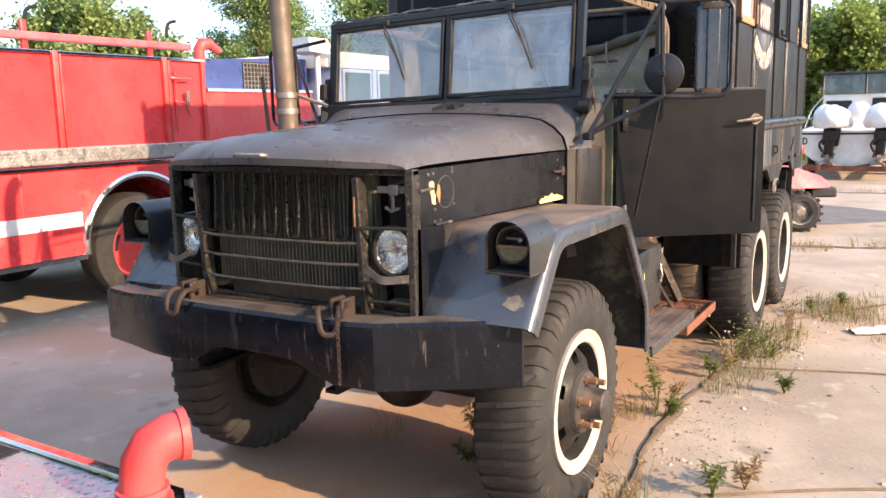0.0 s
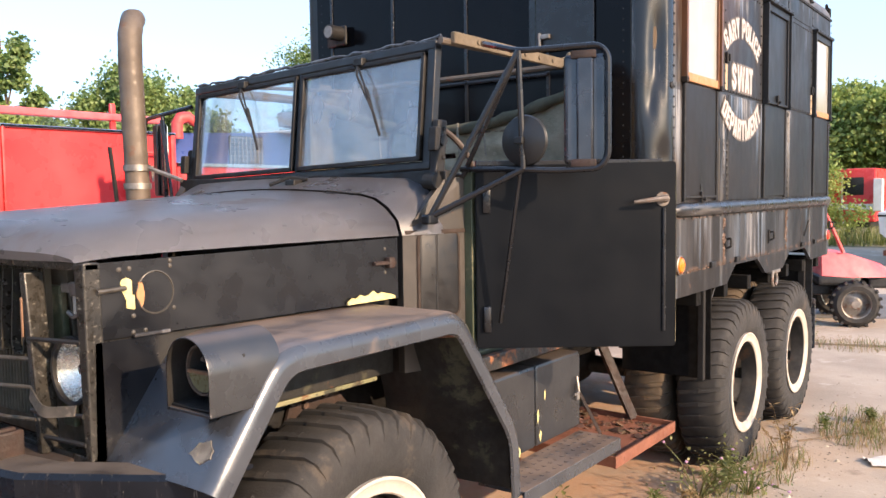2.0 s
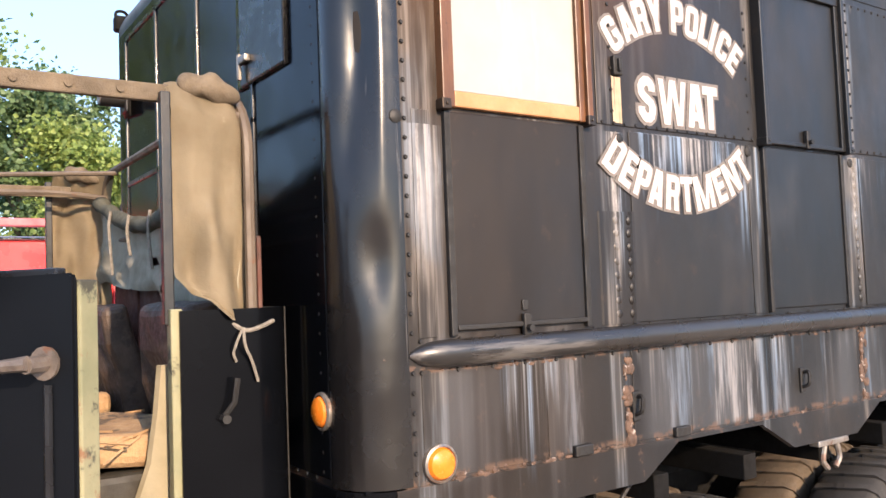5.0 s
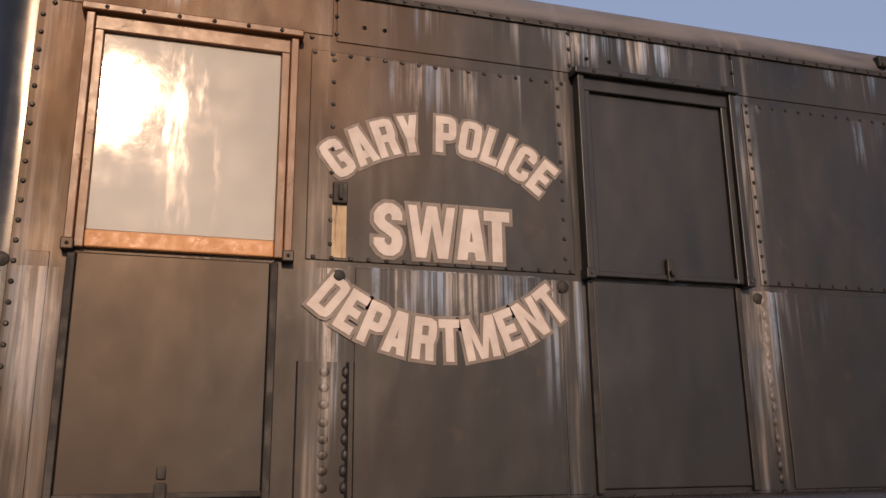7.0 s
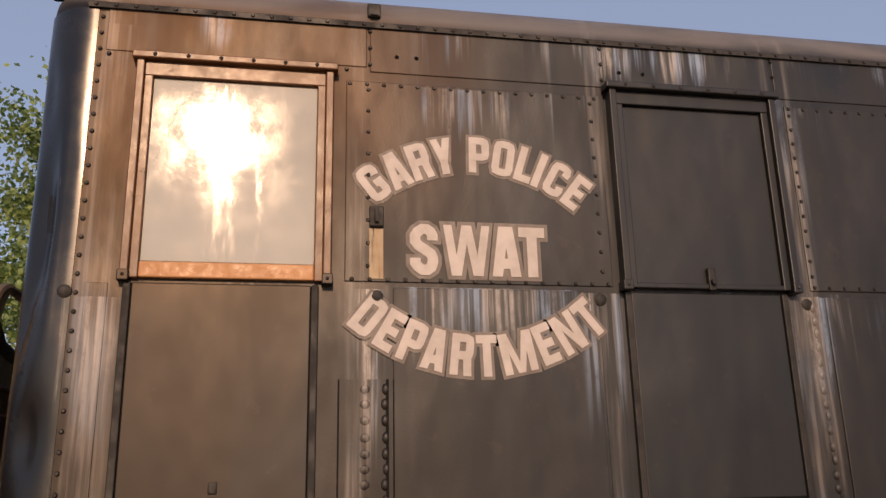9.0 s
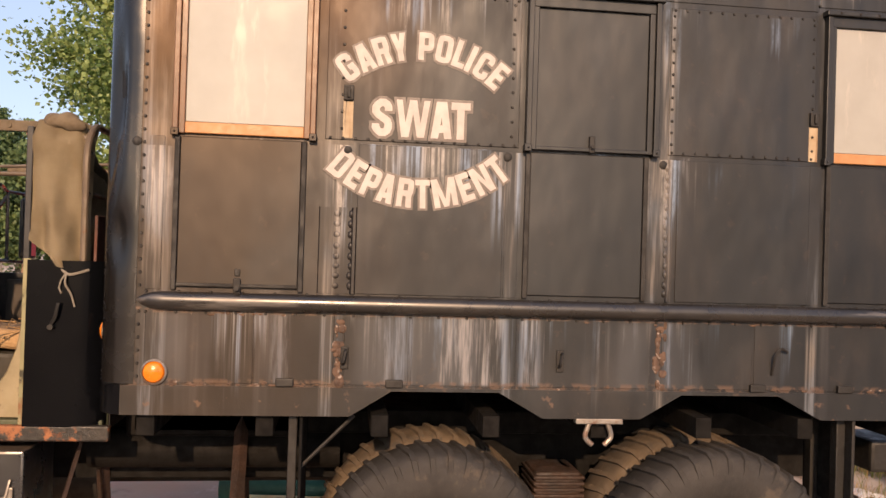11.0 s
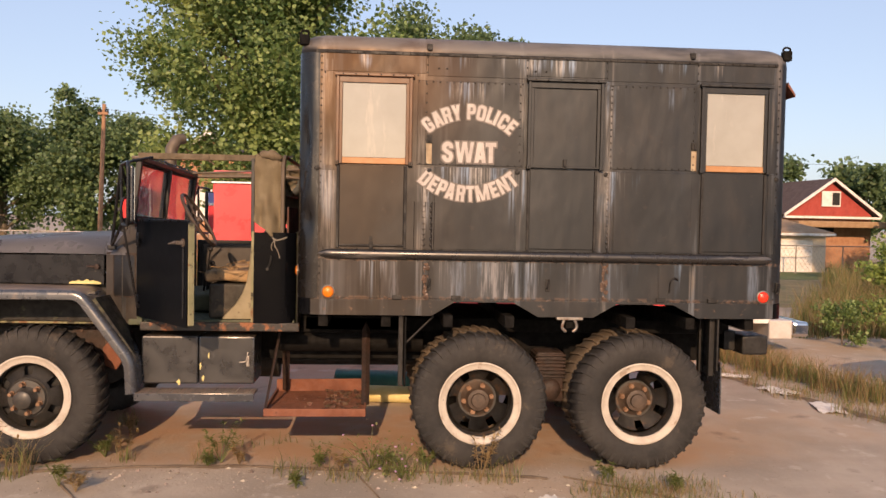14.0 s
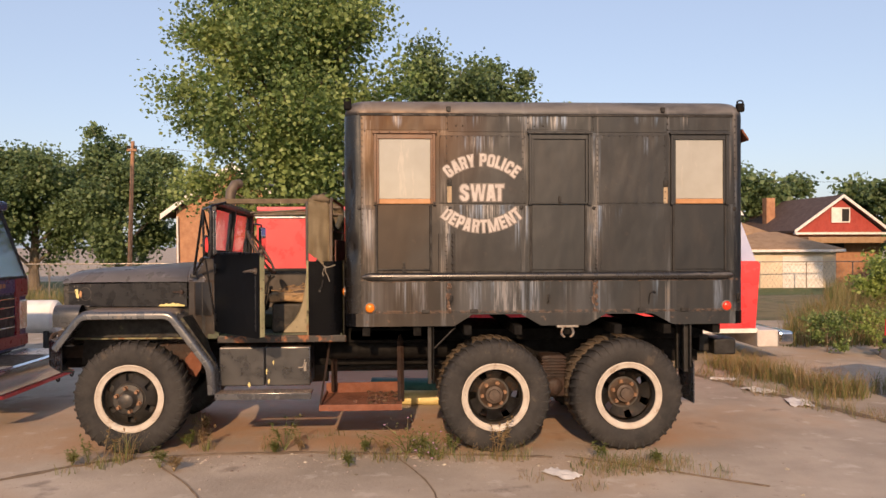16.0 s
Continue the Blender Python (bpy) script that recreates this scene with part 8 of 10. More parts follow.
lot_edge = [(-6.2 - 0.42 * (k % 9), 9.7 + 0.33 * (k // 9) + 0.28 * (k % 9) + 0.1 * math.sin(k * 2.3), 0.36, 1, 0.7 + 0.6 * math.sin(k * 0.7) ** 2) for k in range(63)]
blades(tail, 2600, 0.34, 0.0030, weed_dry, "tail_weeds", "thick dry weeds in the joint behind the truck", 11, 0.7)
blades(tail, 1500, 0.30, 0.0036, weed_green, "tail_weeds", "green weeds in the joint behind the truck", 12, 0.7)
blades(lot_edge, 5200, 0.62, 0.0065, weed_green, "edge_grass", "tall green grass along the broken lot edge", 13, 0.5)
blades(lot_edge, 3800, 0.72, 0.0055, weed_dry, "edge_straw", "tall pale dry grass along the broken lot edge", 14, 0.5)
blades(line_a + mat_patch, 1700, 0.22, 0.0026, weed_green, "weeds", "straggling green weeds along the slab joints", 1, 0.8)
blades(line_a + line_b + foot + mat_patch, 6500, 0.20, 0.0018, weed_dry, "dry_weeds", "dry straw-coloured weeds along the slab joints", 2, 0.9)
blades(foot + under, 420, 0.20, 0.0028, weed_green, "wheel_weeds", "green weeds growing beside the truck wheels", 3, 0.8)
verge = [(-12.5 - 1.1 * (k % 8) - 0.3 * math.sin(k), -30 + 0.62 * k, 1.0, 1, 0.8 + 0.5 * abs(math.sin(k * 0.7))) for k in range(110)]
blades(verge, 26000, 0.62, 0.010, weed_green, "verge_grass", "tall rough grass on the verge", 4, 0.5)
blades(verge, 14000, 0.75, 0.009, weed_dry, "verge_straw", "tall dry grass stems on the verge", 5, 0.5)
back = [(-9 + 1.1 * k, 25.5 + 0.8 * math.sin(k), 1.2, 1, 1.0) for k in range(32)]
blades(back, 9000, 0.7, 0.012, weed_green, "back_grass", "tall grass behind the lot", 6, 0.5)


def flower_weed(x, y, h, seed):
    """A branching weed with small lilac flower heads."""
    rng = random.Random(seed)
    root = thing("flowering_weed", (x, y, 0), "bushy green weed with small lilac flowers by the wheel", "weed", "flowering weeds")
    bm, bl = B(), B()
    tips, cs = [], []
    for i in range(14):
        a = rng.uniform(0, 6.28)
        t = Vector((x + math.cos(a) * h * rng.uniform(0.2, 1.1), y + math.sin(a) * h * rng.uniform(0.2, 1.1), h * rng.uniform(0.25, 1.0)))
        m = Vector((x, y, 0)).lerp(t, 0.5) + Vector((0, 0, 0.05))
        tube(bm, [(x, y, 0), m, t], [0.004, 0.003, 0.0015], 5)
        tips.append(t)
        for f in (0.4, 0.6, 0.8, 0.95):
            p = Vector((x, y, 0)).lerp(t, f) + Vector((0, 0, 0.04))
            cs.append((*p, 0.05))
    part("stem", bm, weed_green, root)
    leaves("foliage", cs, 0.9, 130, 0.020, weed_green, root, seed)
    for t in tips[:6]:
        ball(bl, t, 0.010, (1, 1, 0.7), 7, 5)
    fl = part("flower", bl, lilac, root, "small lilac flower heads")
    tagged(fl, kind="stuff")


def sprig(x, y, h, seed, material, label):
    """A leafy weed: a few upright stalks set with small pointed leaves."""
    rng = random.Random(seed)
    root = thing("weed", (x, y, 0), label, "weed", "weeds along the truck")
    for i in range(rng.randint(3, 6)):
        a, reach = rng.uniform(0, 6.28), rng.uniform(0.15, 0.6) * h
        tip = Vector((x + math.cos(a) * reach, y + math.sin(a) * reach, h * rng.uniform(0.55, 1.0)))
        bend = Vector((x, y, 0)).lerp(tip, 0.55) + Vector((0, 0, 0.10 * h))
        line = round_path([(x, y, 0), bend, tip], h, 5)
        bm = B()
        tube(bm, line, [0.0035 - 0.0025 * k / (len(line) - 1) for k in range(len(line))], 5)
        st = part("stalk", bm, material, root)
        bm = B()
        for p in line[1:]:
            for _ in range(4):
                d = Vector((rng.uniform(-1, 1), rng.uniform(-1, 1), rng.uniform(-0.2, 0.7))).normalized()
                w = d.cross(Vector((0, 0, 1))).normalized() * rng.uniform(0.006, 0.011)
                L = d * rng.uniform(0.025, 0.060)
                q = p + Vector((0, 0, rng.uniform(-0.02, 0.02)))
                bm.faces.new([bm.verts.new(v) for v in (q, q + L * 0.5 + w, q + L - Vector((0, 0, 0.006)), q + L * 0.5 - w)])
        tagged(part("leaf_spray", bm, material, st, smooth=0), kind="stuff")


for k, (x, y, h) in enumerate(((1.30, -0.16, 0.34), (1.36, -0.26, 0.24), (1.45, -0.36, 0.16), (0.95, 0.62, 0.30), (0.86, 0.48, 0.16), (1.02, 1.38, 0.30), (1.05, 1.52, 0.15), (1.12, 1.30, 0.12), (1.16, 2.12, 0.14), (1.22, 2.28, 0.18),
                               (1.30, 2.62, 0.24), (1.26, 2.90, 0.20), (1.48, 3.28, 0.36), (1.52, 4.20, 0.16), (1.72, 4.62, 0.12), (0.30, 0.50, 0.20), (0.42, 0.20, 0.14), (1.55, 0.40, 0.20), (1.66, 0.55, 0.14), (1.62, 2.0, 0.14))):
    sprig(x, y, h, 200 + k, weed_green if k % 3 else weed_dry, "small leafy green weed in the slab crack" if k % 3 else "dry yellow weed in the slab crack")


def grit():
    """Pebbles, crumbs of concrete and dead leaves strewn over the slab."""
    rng = np.random.default_rng(77)
    n = 2600
    x, y = rng.uniform(0.9, 5.5, n), rng.uniform(-2.2, 6.5, n)
    near = rng.uniform(0, 1, n) < 0.45
    y = np.where(near, rng.uniform(0.2, 5.0, n), y)
    x = np.where(near, 1.25 + 0.12 * y * 0.5 + rng.normal(0, 0.17, n), x)
    r = rng.uniform(0.003, 0.009, n) * np.where(rng.uniform(0, 1, n) < 0.06, 2.4, 1.0)
    bm = B()
    for px, py, pr in zip(x, y, r):
        a = rng.uniform(0, 6.28)
        flat = rng.uniform(0.25, 0.7)
        ring = [bm.verts.new((px + pr * rng.uniform(0.7, 1.3) * math.cos(a + k * 1.2566), py + pr * rng.uniform(0.7, 1.3) * math.sin(a + k * 1.2566), 0.001)) for k in range(5)]
        top = bm.verts.new((px + pr * rng.uniform(-0.3, 0.3), py + pr * rng.uniform(-0.3, 0.3), pr * flat + 0.001))
        for k in range(5):
            bm.faces.new((ring[k], ring[(k + 1) % 5], top))
    solo("grit", bm, grit_mat, "scattered pebbles and concrete crumbs on the slab", "grit", kind="stuff", smooth=0)


grit_mat = surf("grit", (0.20, 0.15, 0.11), (0.42, 0.36, 0.29), 0.95, scale=20, island=0.45)
grit()
lilac = surf("lilac_petal", (0.36, 0.20, 0.34), (0.50, 0.32, 0.46), 0.8, scale=40)
flower_weed(1.22, 2.50, 0.34, 1)
flower_weed(1.42, 2.72, 0.22, 2)
flower_weed(0.35, 8.05, 0.55, 3)

litter_mat = surf("litter_paper", (0.55, 0.52, 0.48), (0.72, 0.70, 0.66), 0.9, scale=9)
for k, (x, y, w, d, rz) in enumerate(((-1.64, 7.0, 0.42, 0.25, 20), (-0.80, 7.12, 0.46, 0.26, -15), (-2.5, 6.9, 0.35, 0.2, 60), (2.0, 3.75, 0.32, 0.18, 30))):
    bm = B()
    bmesh.ops.create_grid(bm, x_segments=10, y_segments=7, size=0.5)
    for v in bm.verts:
        v.co = Vector((v.co.x * w, v.co.y * d, 0.022 + 0.030 * noise.noise(v.co * 4 + Vector((k * 5, 0, 0))) + 0.01 * noise.noise(v.co * 11)))
    bmesh.ops.solidify(bm, geom=bm.faces[:], thickness=0.003)
    bmesh.ops.transform(bm, matrix=pose(x, y, 0, 0, 0, rz), verts=bm.verts[:])
    solo("litter", bm, litter_mat, "crumpled sheet of pale litter on the concrete", "litter", "litter on the lot", "", 60)

# ---- other vehicles ----
def road_wheel(root, c, r, w, rim_mat, axis_y=False, name="wheel", hub=0.5, knobs=0):
    """Tyre, rim and hub; the axle runs along x unless axis_y."""
    turn = pose(0, 0, 0, 0, 0, 90) if axis_y else Matrix()
    bm = B()
    lathe(bm, [(-w / 2, r * 0.62), (-w / 2 - 0.005, r * 0.80), (-w / 2 + 0.02, r * 0.95), (-w / 4, r), (w / 4, r), (w / 2 - 0.02, r * 0.95), (w / 2 + 0.005, r * 0.80), (w / 2, r * 0.62)], 36, c, turn)
    for k in range(knobs):
        a = 2 * math.pi * k / knobs
        for s in (1, -1):
            g = bmesh.ops.create_cube(bm, size=1, matrix=Matrix.Translation(c) @ turn @ pose(0, 0, 0, math.degrees(a) + 5 * s, 0, 0) @ pose(s * w * 0.27, 0, r) @ Matrix.Diagonal((w * 0.4, r * 0.12, r * 0.12, 1)))
    tyre = part(name, bm, rubber, root)
    bm = B()
    for s in (1, -1):
        lathe(bm, [(s * w / 2, r * 0.63), (s * (w / 2 - 0.01), r * 0.58), (s * (w / 2 - 0.08), r * 0.52), (s * (w / 2 - 0.06), r * 0.30), (s * (w / 2 - 0.02), r * 0.18), (s * (w / 2 - 0.02), 0)], 30, c, turn)
    part("rim", bm, rim_mat, tyre)
    return tyre


pale_cab = surf("pale_cab", (0.36, 0.40, 0.58), (0.46, 0.50, 0.66), 0.4, scale=3)


def pumper():
    """The red pumper parked alongside, nose towards y 8."""
    X = -4.2
    root = thing("fire_engine", (X - 1.2, 4.0, 0), "red fire engine with tread-plate band and pale blue cab", "fire engine")
    # rear body side with wheel arch
    arch = [(1.90 + 0.62 * math.cos(a), 0.62 + 0.60 * math.sin(a)) for a in np.linspace(math.pi, 0, 20)]
    bm = B()
    prism(bm, [(0.0, 0.50)] + [(1.28, 0.50)] + arch + [(2.52, 0.50), (2.85, 0.50), (2.85, 1.30), (0.0, 1.30)], "x", X - 2.4, X)
    part("lower_body", bm, fire_red, root, "red lower body with white stripe")
    bm = B()
    rbox(bm, X - 2.36, X - 0.02, 0.0, 2.82, 1.30, 2.30, 0.012)
    part("upper_body", bm, fire_red, root)
    bm = B()
    rbox(bm, X - 2.40, X + 0.03, 0.0, 2.86, 1.36, 1.50, 0.008)
    tp = part("tread_band", bm, tread_plate, root, "raised tread-plate step band")
    bm = B()
    for j in range(4):
        for i in range(72):
            y, z = 0.04 + i * 0.039 + 0.02 * (j % 2), 1.385 + j * 0.031
            m = pose(X + 0.031, y, z, 45 if (i + j) % 2 else -45, 0, 0)
            bmesh.ops.create_cube(bm, size=1, matrix=m @ Matrix.Diagonal((0.008, 0.009, 0.026, 1)))
    tagged(part("tread_pattern", bm, tread_plate, tp), kind="stuff")
    bm = B()
    rbox(bm, X - 0.01, X + 0.006, 0.0, 1.26, 0.80, 0.93, 0.002)
    rbox(bm, X - 0.01, X + 0.006, 2.54, 5.0, 0.80, 0.93, 0.002)
    part("white_stripe", bm, white_paint, root, "reflective white stripe")
    bm = B()
    rbox(bm, X - 0.01, X + 0.012, 0.0, 2.86, 1.315, 1.345, 0.002)
    rbox(bm, X - 0.01, X + 0.010, 0.0, 1.27, 0.50, 0.55, 0.002)
    part("steel_trim", bm, chrome, root)
    bm = B()
    tube(bm, [(X + 0.01, 1.90 + 0.63 * math.cos(a), 0.60 + 0.62 * math.sin(a)) for a in np.linspace(math.pi * 1.03, -0.03, 24)], 0.035, 8)
    part("arch_trim", bm, chrome, root, "polished wheel-arch trim")
    bm = B()
    for y in (1.10, 2.28):
        rbox(bm, X - 0.02, X + 0.025, y, y + 0.05, 1.50, 2.32, 0.006)
        rbox(bm, X - 0.02, X + 0.010, y + 0.07, y + 0.09, 1.50, 2.32, 0.004)
    rbox(bm, X - 0.02, X + 0.012, 2.78, 2.83, 1.5, 2.30, 0.006)
    rbox(bm, X - 0.02, X + 0.004, 0.70, 0.712, 0.55, 1.30, 0.002)
    pieces("door_post", bm, faded_red, root)
    bm = B()
    rbox(bm, X - 2.36, X + 0.01, -0.02, 2.84, 2.295, 2.325, 0.006)
    part("top_edge", bm, chrome, root)
    bm = B()
    rbox(bm, X - 0.14, X - 0.04, 0.0, 2.72, 2.41, 2.475, 0.012)
    hr = part("hose_rail", bm, pink_red, root, "pinkish red top rail")
    bm = B()
    for y in (0.9, 2.2):
        rbox(bm, X - 0.11, X - 0.07, y, y + 0.05, 2.32, 2.57, 0.006)
    pieces("rail_post", bm, fire_red, hr)
    bm = B()
    for y in (0.95, 2.45):
        tube(bm, [(X - 0.09, y, 2.52), (X - 0.09, y, 2.60), (X - 0.09, y + 0.03, 2.67), (X - 0.09, y + 0.12, 2.69)], 0.016, 6, 0.05)
    pieces("rail_hook", bm, under_black, hr)
    bm = B()
    tube(bm, [(X - 0.35, 2.60, 2.30), (X - 0.35, 2.60, 2.56), (X - 0.33, 2.66, 2.66), (X - 0.27, 2.78, 2.67), (X - 0.24, 2.86, 2.60)], [0.10, 0.10, 0.115, 0.10, 0.08], 16)
    rod(bm, (X - 0.25, 2.83, 2.62), (X - 0.21, 2.95, 2.54), 0.075, 16)
    bmesh.ops.transform(bm, matrix=Matrix.Translation((X - 0.35, 3.11, 2.30)) @ Matrix.Diagonal((0.6, 0.6, 0.6, 1)) @ Matrix.Translation((0.35 - X, -2.60, -2.30)), verts=bm.verts[:])
    part("deck_gun", bm, faded_red, root, "faded red deck-gun elbow on top")
    bm = B()
    rod(bm, (X + 0.02, 2.42, 1.60), (X + 0.02, 2.42, 2.20), 0.010, 6)
    tube(bm, [(X + 0.02, 2.36, 2.13), (X + 0.06, 2.44, 2.12), (X + 0.05, 2.60, 2.12)], 0.012, 6, 0.02)
    tube(bm, [(X + 0.02, 2.40, 1.90), (X + 0.06, 2.50, 1.88), (X + 0.06, 2.55, 1.75)], 0.012, 6, 0.02)
    part("ladder_bracket", bm, faded_red, root)
    bm = B()
    rbox(bm, X + 0.03, X + 0.06, 2.52, 2.56, 1.85, 2.0, 0.006)
    part("bracket_pad", bm, bare_steel, root)
    # pump bay, cab and front
    bm = B()
    prism(bm, [(2.86, 0.50), (7.0, 0.50), (7.0, 1.62), (4.56, 1.62), (4.56, 2.02), (2.86, 2.02)], "x", X - 2.38, X - 0.02)
    part("pump_bay", bm, fire_red, root)
    bm = B()
    rbox(bm, X - 2.4, X + 0.0, 2.86, 4.57, 2.00, 2.04, 0.006)
    part("bay_edge", bm, chrome, root)
    bm = B()
    prism(bm, [(5.28, 0.52), (8.05, 0.52), (8.13, 1.55), (8.09, 1.60), (5.28, 1.60)], "x", X - 2.4, X)
    front = [part("cab_body", bm, fire_red, root, "red lower cab")]
    bm = B()
    prism(bm, [(5.28, 1.603), (8.08, 1.603), (7.80, 2.33), (5.28, 2.33)], "x", X - 2.34, X - 0.05)
    upper = part("cab_upper", bm, pale_cab, root, "pale lavender-blue upper cab")
    front.append(upper)
    for ya, yb in ((5.46, 6.02), (6.24, 7.36)):
        bm = B()
        rbox(bm, X - 0.055, X - 0.035, ya - 0.05, yb + 0.05, 1.86, 2.33, 0.03)
        wf = part("window_frame", bm, pale_cab, upper)
        bm = B()
        rbox(bm, X - 0.05, X - 0.030, ya, yb, 1.91, 2.28, 0.006)
        part("cab_window", bm, cab_glass, upper, "tinted cab glass")
    bm = B()
    loft(bm, [[(x, 8.062, 1.66), (x, 7.823, 2.28), (x, 7.838, 2.286), (x, 8.077, 1.666)] for x in (X - 2.2, X - 0.16)])
    part("windshield", bm, cab_glass, upper, "slanted windshield")
    bm = B()
    prism(bm, [(5.22, 2.333), (7.88, 2.333), (7.80, 2.45), (7.55, 2.52), (5.34, 2.53), (5.22, 2.50)], "x", X - 2.36, X - 0.03)
    front.append(part("cab_roof", bm, white_paint, root, "white cab roof"))
    # blue engine cover ahead of the cab's back wall, with its vent, stack and lamp
    bm = B()
    prism(bm, [(3.05, 2.03), (4.80, 1.70), (4.97, 1.70), (4.97, 2.44), (4.60, 2.44), (3.05, 2.36)], "x", X - 2.1, X - 0.42)
    eng = part("engine_cover", bm, blue_paint, root, "plain blue engine cover")
    bm = B()
    rbox(bm, X - 0.425, X - 0.41, 3.82, 4.30, 2.02, 2.37, 0.004)
    vent = part("side_vent", bm, under_black, eng, "dark louvred side vent")
    for i in range(9):
        bm = B()
        rbox(bm, X - 0.412, X - 0.402, 3.825 + i * 0.057, 3.837 + i * 0.057, 2.03, 2.36, 0)
        part("vent_bar", bm, bare_steel, vent)
    for i in range(7):
        bm = B()
        rbox(bm, X - 0.414, X - 0.404, 3.825, 4.295, 2.045 + i * 0.05, 2.055 + i * 0.05, 0)
        part("vent_bar", bm, bare_steel, vent)
    bm = B()
    rod(bm, (X - 0.10, 4.80, 1.7), (X - 0.10, 4.80, 2.47), 0.035, 12)
    rbox(bm, X - 0.16, X - 0.02, 4.86, 4.91, 2.33, 2.43, 0.008)
    part("exhaust_shield", bm, white_paint, root, "white upright pipe with clamp")
    bm = B()
    prism(bm, [(4.52, 2.50), (4.88, 2.48), (4.92, 2.58), (4.86, 2.66), (4.50, 2.66)], "x", X - 0.38, X + 0.02)
    part("roof_lamp", bm, white_paint, root, "white lamp housing")
    bm = B()
    rbox(bm, X - 2.42, X + 0.02, 6.9, 8.08, 0.46, 0.53, 0.004)
    front.append(part("lower_stripe", bm, white_paint, root))
    bm = B()
    rbox(bm, X - 2.45, X + 0.05, 8.06, 8.40, 0.24, 0.51, 0.02, 3)
    fb = part("front_bumper", bm, bumper_white, root, "dull whitish steel front bumper")
    bm = B()
    rbox(bm, X - 2.45, X + 0.05, 8.405, 8.66, 0.27, 0.49, 0.05, 3)
    part("bumper_extension", bm, chrome, fb)
    bm = B()
    rbox(bm, X - 2.3, X - 0.1, 0.1, 7.6, 0.50, 0.66, 0.01)
    rbox(bm, X - 1.6, X - 0.6, -0.1, 7.9, 0.40, 0.55, 0.01)
    part("chassis", bm, under_black, root)
    for x in (X - 0.18, X - 2.22):
        road_wheel(root, (x, 1.90, 0.52), 0.52, 0.30, faded_red)
        road_wheel(root, (x, 5.75, 0.52), 0.52, 0.30, faded_red)
    for o in front + [fb]:
        o.matrix_basis = Matrix.Translation((0, -0.2, 0)) @ o.matrix_basis
    root.location.y += 0.24


pumper()


def nose_engine():
    """The engine parked nose to nose with the truck: only its face and deck are near."""
    XC, YF = -0.77, -2.24
    root = thing("fire_engine", (XC, -4.0, 0), "dark blue and maroon fire engine with chrome bumper and green-tinted windscreen", "fire engine")
    x0, x1 = XC - 1.20, XC + 1.20
    bm = B()
    rbox(bm, x0, x1, -5.6, YF, 0.62, 1.48, 0.03, 3)
    part("cab_front", bm, dark_blue, root)
    bm = B()
    rbox(bm, x0 - 0.004, x1 + 0.004, YF - 0.2, YF + 0.012, 1.32, 1.50, 0.01)
    bd = part("name_band", bm, dark_blue, root)
    bm = B()
    for k in range(14):
        rbox(bm, XC - 0.62 + k * 0.09, XC - 0.555 + k * 0.09, YF + 0.010, YF + 0.0145, 1.385, 1.435, 0)
    part("band_mark", bm, sill_tan, bd, "row of small gold marks")
    maroon = surf("maroon_paint", (0.13, 0.008, 0.014), (0.2, 0.015, 0.022), 0.35, scale=3)
    bm = B()
    for s in (1, -1):
        rbox(bm, *sorted((XC + s * 0.86, XC + s * 1.21)), YF - 0.3, YF + 0.02, 1.26, 1.50, 0.02)
        rbox(bm, *sorted((XC + s * 0.88, XC + s * 0.98)), YF - 0.2, YF + 0.02, 0.78, 1.28, 0.01)
    rbox(bm, x0, x1, YF - 0.3, YF + 0.022, 0.66, 0.80, 0.01)
    part("front_trim", bm, maroon, root, "maroon front trim")
    bm = B()
    rbox(bm, XC - 0.86, XC + 0.86, YF - 0.1, YF + 0.008, 0.80, 1.30, 0.006)
    g = part("grille", bm, under_black, root)
    bm = B()
    for z in (0.90, 1.02, 1.14, 1.24):
        rbox(bm, XC - 0.84, XC + 0.84, YF + 0.006, YF + 0.02, z, z + 0.018, 0.003)
    for x in (-0.4, 0.0, 0.4):
        rbox(bm, XC + x - 0.01, XC + x + 0.01, YF + 0.006, YF + 0.022, 0.82, 1.28, 0.003)
    part("grille_bar", bm, chrome, g)
    for s in (1, -1):
        bm = B()
        rbox(bm, *sorted((XC + s * 0.99, XC + s * 1.19)), YF - 0.1, YF + 0.02, 0.86, 1.22, 0.02)
        part("headlight", bm, lamp_glass, root)
    # windscreen, pillars and roof
    bm = B()
    loft(bm, [[(x0 + 0.06, YF + 0.01, 1.50), (x1 - 0.06, YF + 0.01, 1.50), (x1 - 0.14, YF - 0.26, 2.32), (x0 + 0.14, YF - 0.26, 2.32)],
              [(x0 + 0.06, YF - 0.004, 1.50), (x1 - 0.06, YF - 0.004, 1.50), (x1 - 0.14, YF - 0.274, 2.32), (x0 + 0.14, YF - 0.274, 2.32)]])
    part("windscreen", bm, cab_glass, root, "dusty green-tinted windscreen", 0)
    bm = B()
    for xa, xb in ((x0 + 0.04, x0 + 0.12), (x1 - 0.04, x1 - 0.12), (XC, XC)):
        tube(bm, [(xa, YF + 0.0, 1.48), (xb, YF - 0.27, 2.34)], 0.03, 8)
    tube(bm, [(x0 + 0.03, YF + 0.012, 1.50), (x1 - 0.03, YF + 0.012, 1.50)], 0.018, 6)
    part("windscreen_pillar", bm, under_black, root)
    bm = B()
    rbox(bm, x0 + 0.02, x1 - 0.02, -5.6, YF - 0.20, 2.32, 2.44, 0.04, 3)
    part("cab_roof", bm, dark_blue, root)
    bm = B()
    rbox(bm, x0 + 0.05, x1 - 0.05, -5.55, -5.5, 1.48, 2.34, 0.01)
